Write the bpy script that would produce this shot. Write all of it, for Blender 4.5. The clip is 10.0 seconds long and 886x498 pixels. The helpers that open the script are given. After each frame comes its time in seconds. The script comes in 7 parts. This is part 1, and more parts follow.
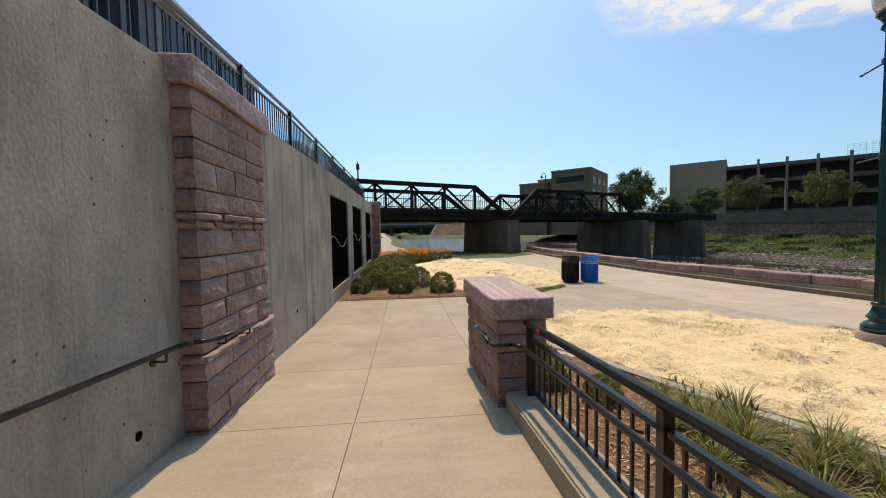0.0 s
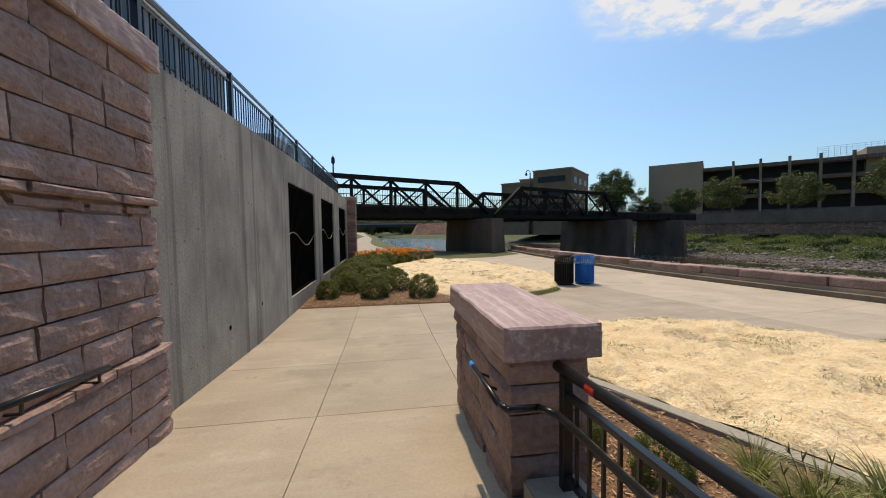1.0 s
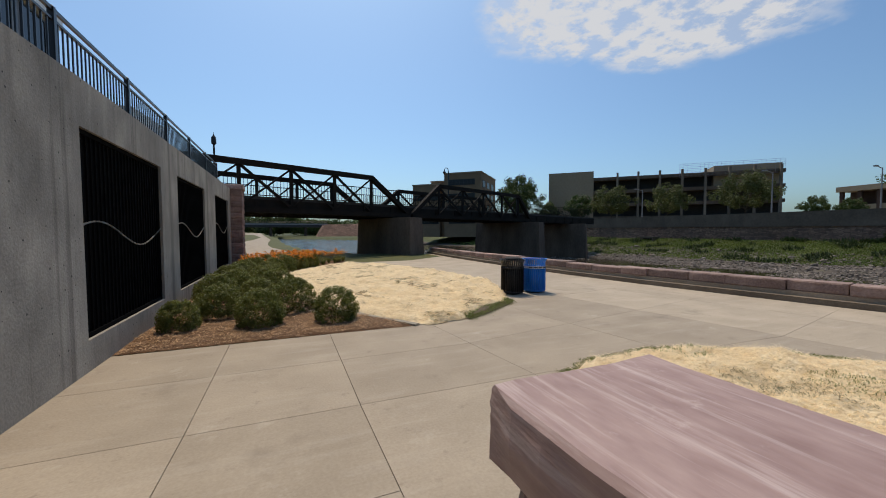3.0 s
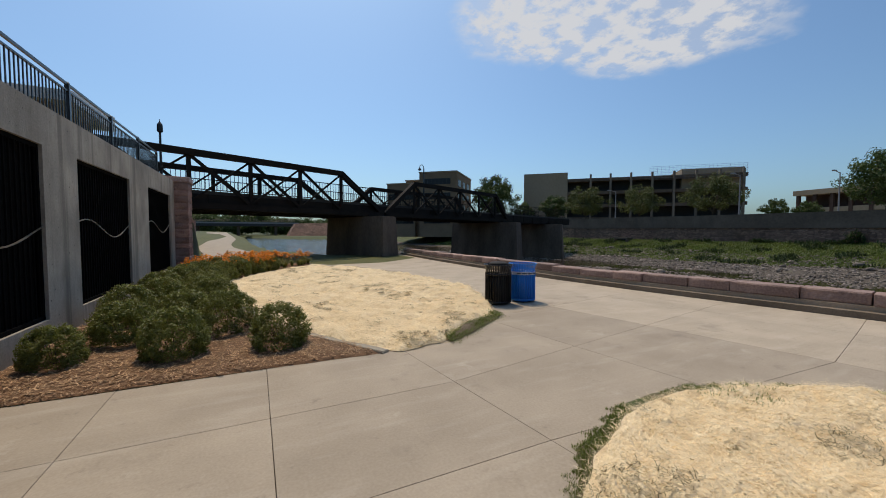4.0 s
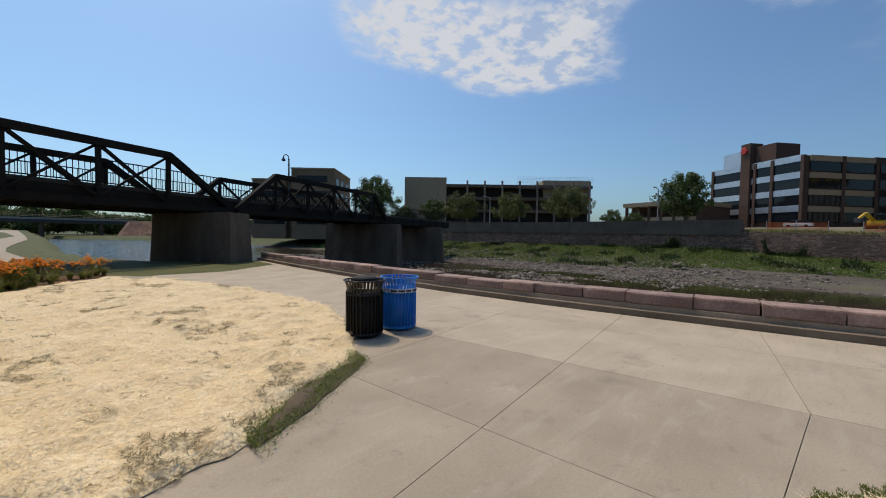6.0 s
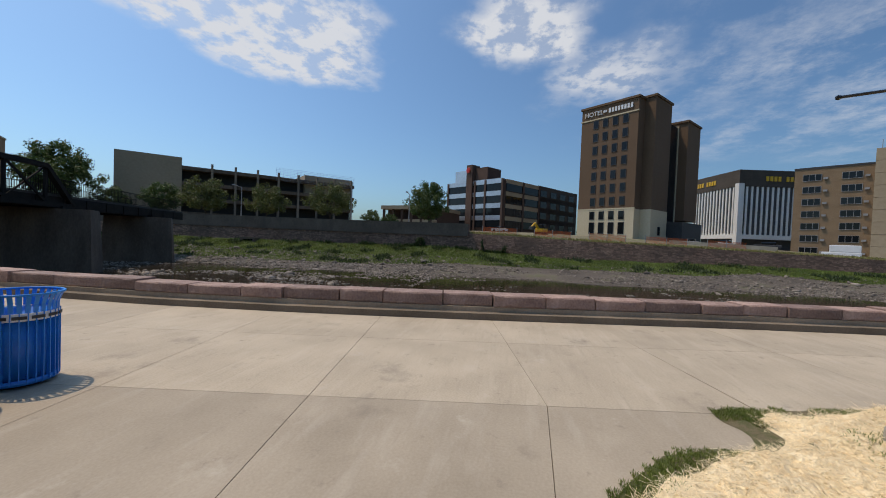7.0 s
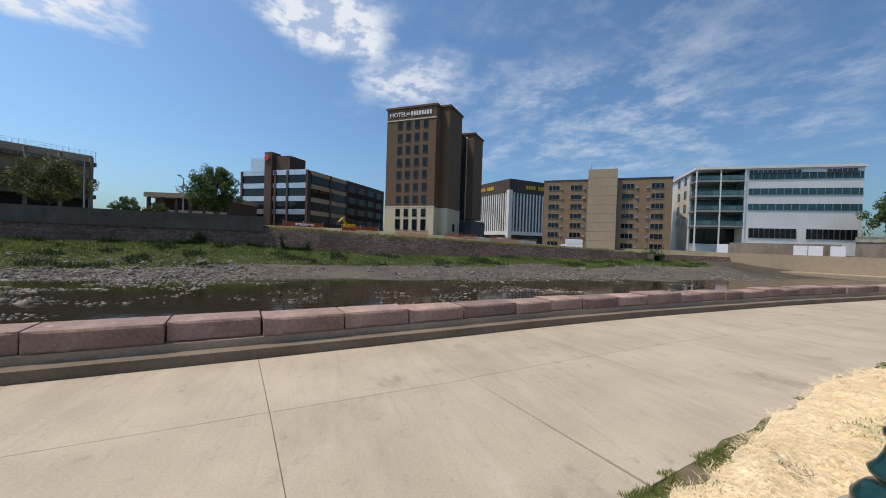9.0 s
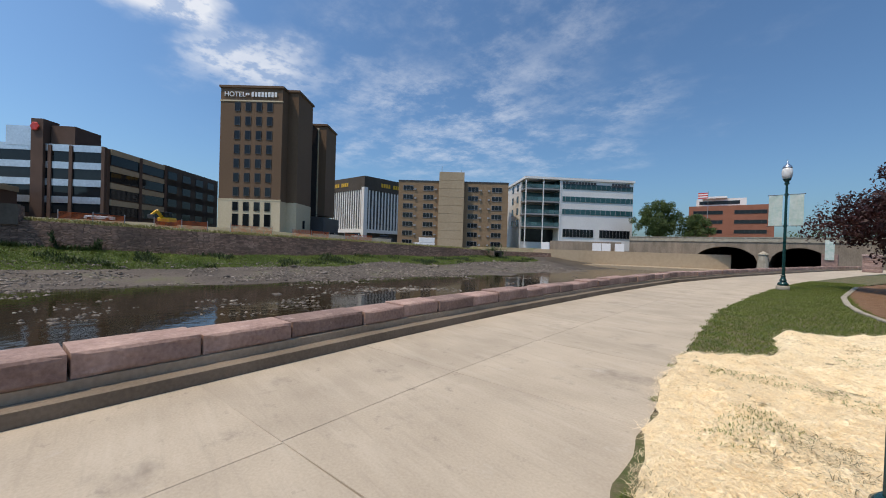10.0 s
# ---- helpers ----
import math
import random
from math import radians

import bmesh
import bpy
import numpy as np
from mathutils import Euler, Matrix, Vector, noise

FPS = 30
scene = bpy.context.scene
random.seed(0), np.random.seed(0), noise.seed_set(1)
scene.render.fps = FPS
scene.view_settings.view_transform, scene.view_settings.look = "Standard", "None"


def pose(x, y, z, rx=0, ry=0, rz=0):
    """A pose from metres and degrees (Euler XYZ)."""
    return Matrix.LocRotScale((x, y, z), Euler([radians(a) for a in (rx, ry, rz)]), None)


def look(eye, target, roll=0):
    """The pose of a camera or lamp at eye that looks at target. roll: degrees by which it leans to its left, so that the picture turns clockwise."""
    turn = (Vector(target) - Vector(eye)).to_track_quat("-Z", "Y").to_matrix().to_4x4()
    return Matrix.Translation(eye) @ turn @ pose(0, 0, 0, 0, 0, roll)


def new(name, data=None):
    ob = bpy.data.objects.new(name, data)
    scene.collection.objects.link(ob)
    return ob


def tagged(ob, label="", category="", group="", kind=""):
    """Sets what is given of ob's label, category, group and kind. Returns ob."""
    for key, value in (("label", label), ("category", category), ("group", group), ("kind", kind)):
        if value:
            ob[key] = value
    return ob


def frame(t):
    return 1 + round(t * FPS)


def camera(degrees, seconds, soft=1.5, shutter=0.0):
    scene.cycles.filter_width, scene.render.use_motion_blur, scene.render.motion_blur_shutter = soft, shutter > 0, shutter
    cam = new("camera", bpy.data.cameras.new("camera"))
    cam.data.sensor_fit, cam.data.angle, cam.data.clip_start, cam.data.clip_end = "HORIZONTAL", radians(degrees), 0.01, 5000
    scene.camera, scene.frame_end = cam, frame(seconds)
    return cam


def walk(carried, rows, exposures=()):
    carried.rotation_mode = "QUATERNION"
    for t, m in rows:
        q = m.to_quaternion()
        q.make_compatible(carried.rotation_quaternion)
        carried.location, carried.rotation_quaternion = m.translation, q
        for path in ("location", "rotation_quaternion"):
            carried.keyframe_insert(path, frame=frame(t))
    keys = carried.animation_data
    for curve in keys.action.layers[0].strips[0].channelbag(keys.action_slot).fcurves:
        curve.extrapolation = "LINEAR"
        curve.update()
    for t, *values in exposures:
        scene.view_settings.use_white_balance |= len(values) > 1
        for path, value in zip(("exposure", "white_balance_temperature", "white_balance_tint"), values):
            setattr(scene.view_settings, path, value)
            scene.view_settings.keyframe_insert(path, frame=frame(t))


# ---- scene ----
# camera and its way
PATH = [
    (0, (0.125, 1.347, 1.897, 87.30, 0.97, -6.00)),
    (0.5, (0.269, 2.083, 1.837, 87.53, 1.21, -5.83)),
    (1, (0.302, 2.779, 1.797, 87.22, 0.78, -8.81)),
    (1.5, (0.318, 3.451, 1.768, 87.27, 0.63, -17.90)),
    (2, (0.267, 4.196, 1.740, 87.03, -0.02, -22.17)),
    (3.5, (0.691, 6.336, 1.633, 87.64, 0.34, -23.12)),
    (4, (0.996, 6.972, 1.669, 87.42, -0.09, -26.47)),
    (4.5, (1.324, 7.573, 1.655, 87.64, 0.05, -28.76)),
    (5, (1.752, 8.195, 1.646, 87.50, -0.32, -30.74)),
    (5.2, (1.888, 8.363, 1.648, 87.94, -0.31, -30.98)),
    (6.3, (3.053, 9.137, 1.657, 87.90, -1.16, -54.04)),
    (6.5, (3.319, 9.248, 1.630, 88.03, -1.46, -61.39)),
    (7, (3.864, 9.391, 1.602, 88.55, -2.20, -79.49)),
    (7.5, (4.532, 9.470, 1.580, 88.89, -2.35, -93.62)),
    (8, (5.083, 9.403, 1.573, 89.12, -2.30, -100.53)),
    (8.5, (5.675, 9.269, 1.582, 89.02, -2.14, -104.92)),
    (9, (6.240, 9.016, 1.567, 89.00, -1.88, -108.03)),
    (9.5, (6.763, 8.634, 1.551, 89.15, -1.88, -116.27)),
    (10, (7.309, 8.251, 1.534, 89.44, -1.79, -129.79)),
]
cam = camera(99.5, 10.0, soft=1.0)
walk(cam, [(t, pose(*p)) for t, p in PATH], [(t, e, k, 14) for t, e, k in ((0.0, -0.38, 7750), (1.0, -0.46, 7600), (2.0, -0.66, 7350), (3.5, -0.80, 7200), (5.0, -0.82, 7150), (6.5, -0.78, 7050), (7.5, -0.60, 7000), (8.5, -0.48, 6950), (10.0, -0.43, 6850))])

# ---- world and sun ----
SUN_AZ = radians(5.0)      # to the right of +y
SUN_EL = radians(65)
world = bpy.data.worlds.new("world")
scene.world = world
world.use_nodes = True
wn, wl = world.node_tree.nodes, world.node_tree.links
wn.clear()
w_out = wn.new("ShaderNodeOutputWorld")
w_bg = wn.new("ShaderNodeBackground")
w_sky = wn.new("ShaderNodeTexSky")
w_sky.sky_type = "NISHITA"
w_sky.sun_disc = False
w_sky.sun_elevation = SUN_EL
w_sky.sun_rotation = SUN_AZ
w_sky.air_density, w_sky.dust_density, w_sky.ozone_density = 1.0, 2.2, 2.6
w_bg.inputs["Strength"].default_value = 0.21
# thin broken clouds on a high flat layer
w_co = wn.new("ShaderNodeTexCoord")
w_sep = wn.new("ShaderNodeSeparateXYZ")
wl.new(w_co.outputs["Generated"], w_sep.inputs[0])


def wmath(op, a, b=None):
    n = wn.new("ShaderNodeMath")
    n.operation = op
    for i, v in enumerate((a, b)):
        if v is None:
            continue
        if isinstance(v, (int, float)):
            n.inputs[i].default_value = v
        else:
            wl.new(v, n.inputs[i])
    return n.outputs[0]


w_h = wmath("ADD", wmath("MAXIMUM", w_sep.outputs[2], 0.0), 0.12)
w_px, w_py = wmath("DIVIDE", w_sep.outputs[0], w_h), wmath("DIVIDE", w_sep.outputs[1], w_h)
w_vec = wn.new("ShaderNodeCombineXYZ")
wl.new(w_px, w_vec.inputs[0])
wl.new(w_py, w_vec.inputs[1])


def wnoise(scale, detail, rough, off):
    m = wn.new("ShaderNodeMapping")
    m.inputs["Location"].default_value = off
    wl.new(w_vec.outputs[0], m.inputs[0])
    n = wn.new("ShaderNodeTexNoise")
    n.inputs["Scale"].default_value, n.inputs["Detail"].default_value, n.inputs["Roughness"].default_value = scale, detail, rough
    wl.new(m.outputs[0], n.inputs["Vector"])
    return n.outputs["Fac"]


def wramp(v, lo, hi):
    n = wn.new("ShaderNodeMapRange")
    n.interpolation_type = "SMOOTHSTEP"
    n.inputs["From Min"].default_value, n.inputs["From Max"].default_value = lo, hi
    wl.new(v, n.inputs[0])
    return n.outputs[0]




def wblob(cx, cy, r, soft):
    """A patch of cloud on the layer, with a torn outline."""
    d = wn.new("ShaderNodeVectorMath")
    d.operation = "DISTANCE"
    wl.new(w_vec.outputs[0], d.inputs[0])
    d.inputs[1].default_value = (cx, cy, 0)
    torn = wmath("ADD", d.outputs["Value"], wmath("MULTIPLY", wmath("SUBTRACT", w_torn, 0.5), 1.5 * r))
    return wramp(wmath("MULTIPLY", torn, -1.0), -r, -r * (1 - soft))


w_torn = wnoise(2.2, 5, 0.55, (1.3, 4.1, 0))
w_cells = wramp(wnoise(9.0, 7, 0.6, (0.2, 0.7, 0)), 0.40, 0.57)
w_wisp = wramp(wnoise(3.2, 8, 0.68, (5.2, 2.7, 0)), 0.40, 0.68)
w_a = wmath("ADD", wmath("ADD", wblob(1.00, 1.16, 0.34, 0.5), wblob(1.34, 0.94, 0.46, 0.5)), wmath("ADD", wblob(1.48, 0.02, 0.32, 0.6), wmath("MULTIPLY", wblob(1.78, -0.42, 0.36, 0.8), 0.75)))
w_a = wmath("MULTIPLY", wmath("MINIMUM", w_a, 1.0), wmath("ADD", wmath("MULTIPLY", w_cells, 0.65), 0.35))
w_c = wmath("MULTIPLY", wblob(1.75, -1.55, 1.5, 0.9), w_wisp)
w_mask = wmath("MINIMUM", wmath("ADD", w_a, wmath("MULTIPLY", w_c, 0.45)), 0.95)
w_mix = wn.new("ShaderNodeMixRGB")
wl.new(w_mask, w_mix.inputs[0])
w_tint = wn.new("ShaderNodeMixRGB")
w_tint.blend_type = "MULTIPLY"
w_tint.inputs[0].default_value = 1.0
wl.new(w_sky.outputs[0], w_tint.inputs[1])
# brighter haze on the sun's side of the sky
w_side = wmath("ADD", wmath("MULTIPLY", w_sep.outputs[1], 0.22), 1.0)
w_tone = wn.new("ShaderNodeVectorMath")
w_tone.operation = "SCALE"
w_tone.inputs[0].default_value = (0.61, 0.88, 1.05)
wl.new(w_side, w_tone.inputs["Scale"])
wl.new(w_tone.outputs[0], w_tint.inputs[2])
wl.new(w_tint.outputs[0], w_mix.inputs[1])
w_mix.inputs[2].default_value = (5.0, 5.5, 6.1, 1)
wl.new(w_mix.outputs[0], w_bg.inputs[0])
wl.new(w_bg.outputs[0], w_out.inputs[0])

sun = new("sun", bpy.data.lights.new("sun", "SUN"))
sun.data.energy, sun.data.angle, sun.data.color = 4.1, radians(0.53), (1.0, 0.85, 0.66)
sd = Vector((math.sin(SUN_AZ) * math.cos(SUN_EL), math.cos(SUN_AZ) * math.cos(SUN_EL), math.sin(SUN_EL)))
sun.matrix_world = look(sd * 300, (0, 0, 0))


# ---- materials ----
def mat(name, c1, c2, rough=0.8, metal=0.0, scale=6.0, fine=60.0, bump=0.15, reach=0.02, stretch=(1, 1, 1), blotch=0.5, vary=0.0, spec=0.5, coords="Object"):
    """A surface of two colours mixed by a broad and a fine noise, with fine relief; vary: change from piece to piece."""
    m = bpy.data.materials.new(name)
    m.use_nodes = True
    n, l = m.node_tree.nodes, m.node_tree.links
    b = n["Principled BSDF"]
    b.inputs["Roughness"].default_value, b.inputs["Metallic"].default_value = rough, metal
    b.inputs["Specular IOR Level"].default_value = spec
    co = n.new("ShaderNodeTexCoord")
    mp = n.new("ShaderNodeMapping")
    mp.inputs["Scale"].default_value = stretch
    l.new(co.outputs[coords], mp.inputs[0])
    na, nb = n.new("ShaderNodeTexNoise"), n.new("ShaderNodeTexNoise")
    for k, s, d in ((na, scale, 4), (nb, fine, 3)):
        k.inputs["Scale"].default_value, k.inputs["Detail"].default_value = s, d
        l.new(mp.outputs[0], k.inputs["Vector"])
    add = n.new("ShaderNodeMath")
    add.operation = "MULTIPLY_ADD"
    l.new(na.outputs["Fac"], add.inputs[0])
    add.inputs[1].default_value = blotch * 2
    l.new(nb.outputs["Fac"], add.inputs[2])
    rg = n.new("ShaderNodeMapRange")
    rg.inputs["From Min"].default_value, rg.inputs["From Max"].default_value = 0.3 + blotch * 0.7, 0.7 + blotch * 1.3
    l.new(add.outputs[0], rg.inputs[0])
    mx = n.new("ShaderNodeMixRGB")
    mx.inputs[1].default_value, mx.inputs[2].default_value = (*c1, 1), (*c2, 1)
    l.new(rg.outputs[0], mx.inputs[0])
    col = mx.outputs[0]
    if vary:
        oi = n.new("ShaderNodeObjectInfo")
        hv = n.new("ShaderNodeHueSaturation")
        vr = n.new("ShaderNodeMapRange")
        vr.inputs["To Min"].default_value, vr.inputs["To Max"].default_value = 1 - vary, 1 + vary
        l.new(oi.outputs["Random"], vr.inputs[0])
        l.new(vr.outputs[0], hv.inputs["Value"])
        l.new(col, hv.inputs["Color"])
        col = hv.outputs[0]
    l.new(col, b.inputs["Base Color"])
    if bump:
        bp = n.new("ShaderNodeBump")
        bp.inputs["Strength"].default_value, bp.inputs["Distance"].default_value = bump, reach
        l.new(add.outputs[0], bp.inputs["Height"])
        l.new(bp.outputs[0], b.inputs["Normal"])
    return m


def island(m, amount):
    """Lets loose pieces of one mesh differ in brightness."""
    n, l = m.node_tree.nodes, m.node_tree.links
    b = n["Principled BSDF"]
    src = b.inputs["Base Color"].links[0].from_socket
    g = n.new("ShaderNodeNewGeometry")
    hv = n.new("ShaderNodeHueSaturation")
    vr = n.new("ShaderNodeMapRange")
    vr.inputs["To Min"].default_value, vr.inputs["To Max"].default_value = 1 - amount, 1 + amount
    l.new(g.outputs["Random Per Island"], vr.inputs[0])
    l.new(vr.outputs[0], hv.inputs["Value"])
    l.new(src, hv.inputs["Color"])
    l.new(hv.outputs[0], b.inputs["Base Color"])
    return m


def leafy(m, amount=0.35):
    """Leaves let some light through."""
    b = m.node_tree.nodes["Principled BSDF"]
    b.inputs["Subsurface Weight"].default_value = 0.0
    b.inputs["Transmission Weight"].default_value = 0.0
    n, l = m.node_tree.nodes, m.node_tree.links
    tr = n.new("ShaderNodeBsdfTranslucent")
    l.new(b.inputs["Base Color"].links[0].from_socket, tr.inputs[0])
    mx = n.new("ShaderNodeMixShader")
    mx.inputs[0].default_value = amount
    out = n["Material Output"]
    l.new(b.outputs[0], mx.inputs[1])
    l.new(tr.outputs[0], mx.inputs[2])
    l.new(mx.outputs[0], out.inputs[0])
    return m


M = {}
M["concrete_wall"] = mat("concrete_wall", (0.25, 0.232, 0.2), (0.475, 0.437, 0.376), 0.85, scale=1.6, fine=40, stretch=(1, 1, 0.8), blotch=0.9, bump=0.2)
M["slab"] = mat("slab_concrete", (0.315, 0.262, 0.195), (0.43, 0.362, 0.275), 0.85, scale=1.1, fine=45, blotch=0.8, bump=0.12, vary=0.05)
M["pale_slab"] = mat("pale_slab_concrete", (0.375, 0.312, 0.232), (0.515, 0.434, 0.327), 0.85, scale=1.1, fine=45, blotch=0.8, bump=0.12, vary=0.05)
M["old_concrete"] = mat("old_concrete", (0.15, 0.12, 0.09), (0.31, 0.25, 0.19), 0.9, scale=0.8, fine=9, stretch=(1, 1, 0.3), blotch=0.8, bump=0.3)
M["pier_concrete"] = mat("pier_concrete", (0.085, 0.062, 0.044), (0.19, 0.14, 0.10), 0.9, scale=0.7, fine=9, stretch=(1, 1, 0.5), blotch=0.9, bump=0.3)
M["kerb_concrete"] = mat("kerb_concrete", (0.25, 0.225, 0.175), (0.41, 0.37, 0.295), 0.9, scale=1.5, fine=30, blotch=0.8)
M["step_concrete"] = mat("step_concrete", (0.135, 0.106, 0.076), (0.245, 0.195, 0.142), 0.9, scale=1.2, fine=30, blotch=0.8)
M["footing_concrete"] = mat("footing_concrete", (0.30, 0.225, 0.15), (0.48, 0.375, 0.265), 0.9, scale=1.2, fine=20, blotch=0.8)
M["wall_band"] = mat("wall_band", (0.088, 0.062, 0.044), (0.16, 0.118, 0.086), 0.9, scale=0.5, fine=5, blotch=0.9, bump=0.4)
M["quartzite"] = mat("quartzite", (0.19, 0.115, 0.098), (0.40, 0.275, 0.235), 0.75, scale=3.5, fine=26, bump=0.7, vary=0.2, blotch=0.7)
M["quartzite_cap"] = mat("quartzite_cap", (0.27, 0.17, 0.155), (0.44, 0.315, 0.285), 0.6, scale=2.2, fine=30, bump=0.25, stretch=(1, 0.35, 1), vary=0.12, blotch=0.6)
M["kerb_stone"] = mat("kerb_stone", (0.20, 0.122, 0.099), (0.42, 0.285, 0.23), 0.7, scale=2.2, fine=22, bump=0.7, vary=0.3, blotch=0.7)
M["flood_stone"] = mat("flood_stone", (0.21, 0.115, 0.08), (0.41, 0.25, 0.178), 0.9, scale=0.35, fine=4.0, bump=0.8, blotch=0.6)
M["black_metal"] = mat("black_metal", (0.006, 0.006, 0.007), (0.014, 0.014, 0.015), 0.32, 0.0, scale=4, fine=80, bump=0.04, spec=0.5)
M["bridge_steel"] = mat("bridge_steel", (0.010, 0.009, 0.008), (0.028, 0.023, 0.018), 0.75, 0.0, scale=1.5, fine=20, bump=0.1, spec=0.15)
M["green_metal"] = mat("green_metal", (0.003, 0.028, 0.027), (0.006, 0.047, 0.044), 0.22, 0.0, scale=5, fine=60, bump=0.05)
M["blue_metal"] = mat("blue_metal", (0.006, 0.19, 0.60), (0.016, 0.27, 0.76), 0.35, 0.0, scale=5, fine=60, bump=0.03)
M["bar_metal"] = mat("bar_metal", (0.003, 0.003, 0.003), (0.007, 0.007, 0.007), 0.9, 0.0, scale=4, fine=60, bump=0.02, spec=0.04)
# near-black that stands in for the shade inside openings and holes
M["hollow_shade"] = mat("hollow_shade", (0.002, 0.002, 0.002), (0.006, 0.006, 0.006), 0.9, 0.0, scale=3, fine=30, spec=0.04)
M["silver"] = mat("silver_metal", (0.45, 0.45, 0.46), (0.7, 0.7, 0.7), 0.3, 1.0, scale=8, fine=60, bump=0.02)
M["grass"] = mat("grass_ground", (0.05, 0.06, 0.013), (0.115, 0.12, 0.03), 0.9, scale=0.6, fine=9, bump=0.6, blotch=0.7)
M["lawn"] = mat("lawn", (0.10, 0.083, 0.043), (0.22, 0.175, 0.098), 0.95, scale=2.5, fine=90, bump=0.8, blotch=0.5)
M["bank_grass"] = mat("bank_grass", (0.035, 0.052, 0.012), (0.09, 0.105, 0.028), 0.9, scale=0.5, fine=9, bump=0.9, blotch=0.6)
M["gravel"] = mat("river_gravel", (0.045, 0.036, 0.027), (0.145, 0.118, 0.093), 0.9, scale=0.35, fine=7, bump=1.0, blotch=0.6)
M["mud"] = mat("river_mud", (0.045, 0.033, 0.02), (0.10, 0.078, 0.05), 0.5, scale=0.3, fine=3, bump=0.4, blotch=0.8)
M["dirt"] = mat("dirt", (0.12, 0.10, 0.062), (0.26, 0.215, 0.14), 0.95, scale=0.2, fine=4, bump=0.5)
M["straw"] = mat("straw_mat", (0.72, 0.56, 0.325), (0.95, 0.81, 0.555), 0.95, scale=3.2, fine=24, bump=1.0, reach=0.025, blotch=0.5)
M["mulch"] = mat("mulch_bed", (0.10, 0.05, 0.023), (0.28, 0.158, 0.083), 0.95, scale=6, fine=70, bump=1.0, blotch=0.3)
M["rock"] = mat("river_rock", (0.09, 0.075, 0.06), (0.28, 0.24, 0.20), 0.85, scale=1.5, fine=12, bump=0.5)
island(M["rock"], 0.55)
M["leaf"] = leafy(mat("shrub_leaf", (0.085, 0.115, 0.022), (0.245, 0.26, 0.06), 0.55, scale=8, fine=40, bump=0.0), 0.4)
island(M["leaf"], 0.4)
M["locust_leaf"] = leafy(mat("locust_leaf", (0.06, 0.08, 0.02), (0.135, 0.155, 0.045), 0.6, scale=1, fine=8, bump=0.0))
island(M["locust_leaf"], 0.35)
M["tree_leaf"] = leafy(mat("tree_leaf", (0.04, 0.075, 0.018), (0.10, 0.15, 0.04), 0.6, scale=1, fine=8, bump=0.0))
island(M["tree_leaf"], 0.4)
M["red_leaf"] = leafy(mat("purple_leaf", (0.03, 0.010, 0.011), (0.075, 0.024, 0.02), 0.55, scale=2, fine=20, bump=0.0), 0.3)
island(M["red_leaf"], 0.4)
M["lily_leaf"] = leafy(mat("daylily_leaf", (0.12, 0.155, 0.03), (0.34, 0.33, 0.10), 0.5, scale=2, fine=30, bump=0.0))
island(M["lily_leaf"], 0.35)
M["orange"] = leafy(mat("orange_petal", (0.85, 0.27, 0.015), (0.95, 0.42, 0.04), 0.5, scale=8, fine=40, bump=0.0), 0.25)
M["bark"] = mat("bark", (0.04, 0.03, 0.022), (0.11, 0.085, 0.06), 0.9, scale=4, fine=25, stretch=(1, 1, 0.3), bump=0.7)
M["brown_stucco"] = mat("brown_stucco", (0.125, 0.075, 0.043), (0.16, 0.098, 0.058), 0.9, scale=0.1, fine=3, bump=0.1)
M["cream_stucco"] = mat("cream_stucco", (0.50, 0.42, 0.28), (0.60, 0.51, 0.36), 0.9, scale=0.1, fine=3, bump=0.1)
M["tan_panel"] = mat("tan_panel", (0.34, 0.26, 0.17), (0.42, 0.33, 0.225), 0.9, scale=0.1, fine=2, bump=0.05)
M["red_brick"] = mat("red_brick", (0.075, 0.043, 0.031), (0.115, 0.068, 0.050), 0.9, scale=0.4, fine=6, bump=0.2)
M["orange_brick"] = mat("orange_brick", (0.22, 0.085, 0.05), (0.32, 0.13, 0.08), 0.9, scale=0.4, fine=6, bump=0.2)
M["brown_brick"] = mat("brown_brick", (0.20, 0.13, 0.075), (0.29, 0.20, 0.12), 0.9, scale=0.4, fine=6, bump=0.2)
M["dark_brick"] = mat("dark_brick", (0.05, 0.04, 0.032), (0.085, 0.068, 0.054), 0.9, scale=0.4, fine=6, bump=0.2)
M["white_panel"] = mat("white_panel", (0.64, 0.62, 0.59), (0.78, 0.765, 0.735), 0.6, scale=0.15, fine=3, bump=0.03)
M["sheet_metal"] = mat("sheet_metal", (0.42, 0.44, 0.47), (0.62, 0.64, 0.67), 0.38, 0.75, scale=0.3, fine=2, bump=0.05)
M["grey_panel"] = mat("grey_panel", (0.22, 0.22, 0.225), (0.32, 0.32, 0.33), 0.7, scale=0.15, fine=3, bump=0.03)
M["dark_panel"] = mat("dark_panel", (0.03, 0.03, 0.032), (0.055, 0.055, 0.06), 0.6, scale=0.15, fine=3, bump=0.03)
# dark bridge deck colour, also the painted shade inside the garage
M["dark_deck_and_shade"] = mat("dark_deck_and_shade", (0.02, 0.02, 0.018), (0.05, 0.047, 0.042), 0.8, scale=0.3, fine=3)
M["yellow"] = mat("yellow_paint", (0.6, 0.33, 0.01), (0.75, 0.45, 0.02), 0.4, scale=2, fine=20, bump=0.02)
M["orange_paint"] = mat("orange_paint", (0.55, 0.08, 0.01), (0.7, 0.14, 0.02), 0.6, scale=2, fine=20, bump=0.02)
M["red_sign"] = mat("red_sign", (0.45, 0.02, 0.01), (0.6, 0.04, 0.02), 0.4, scale=2, fine=20, bump=0.0)
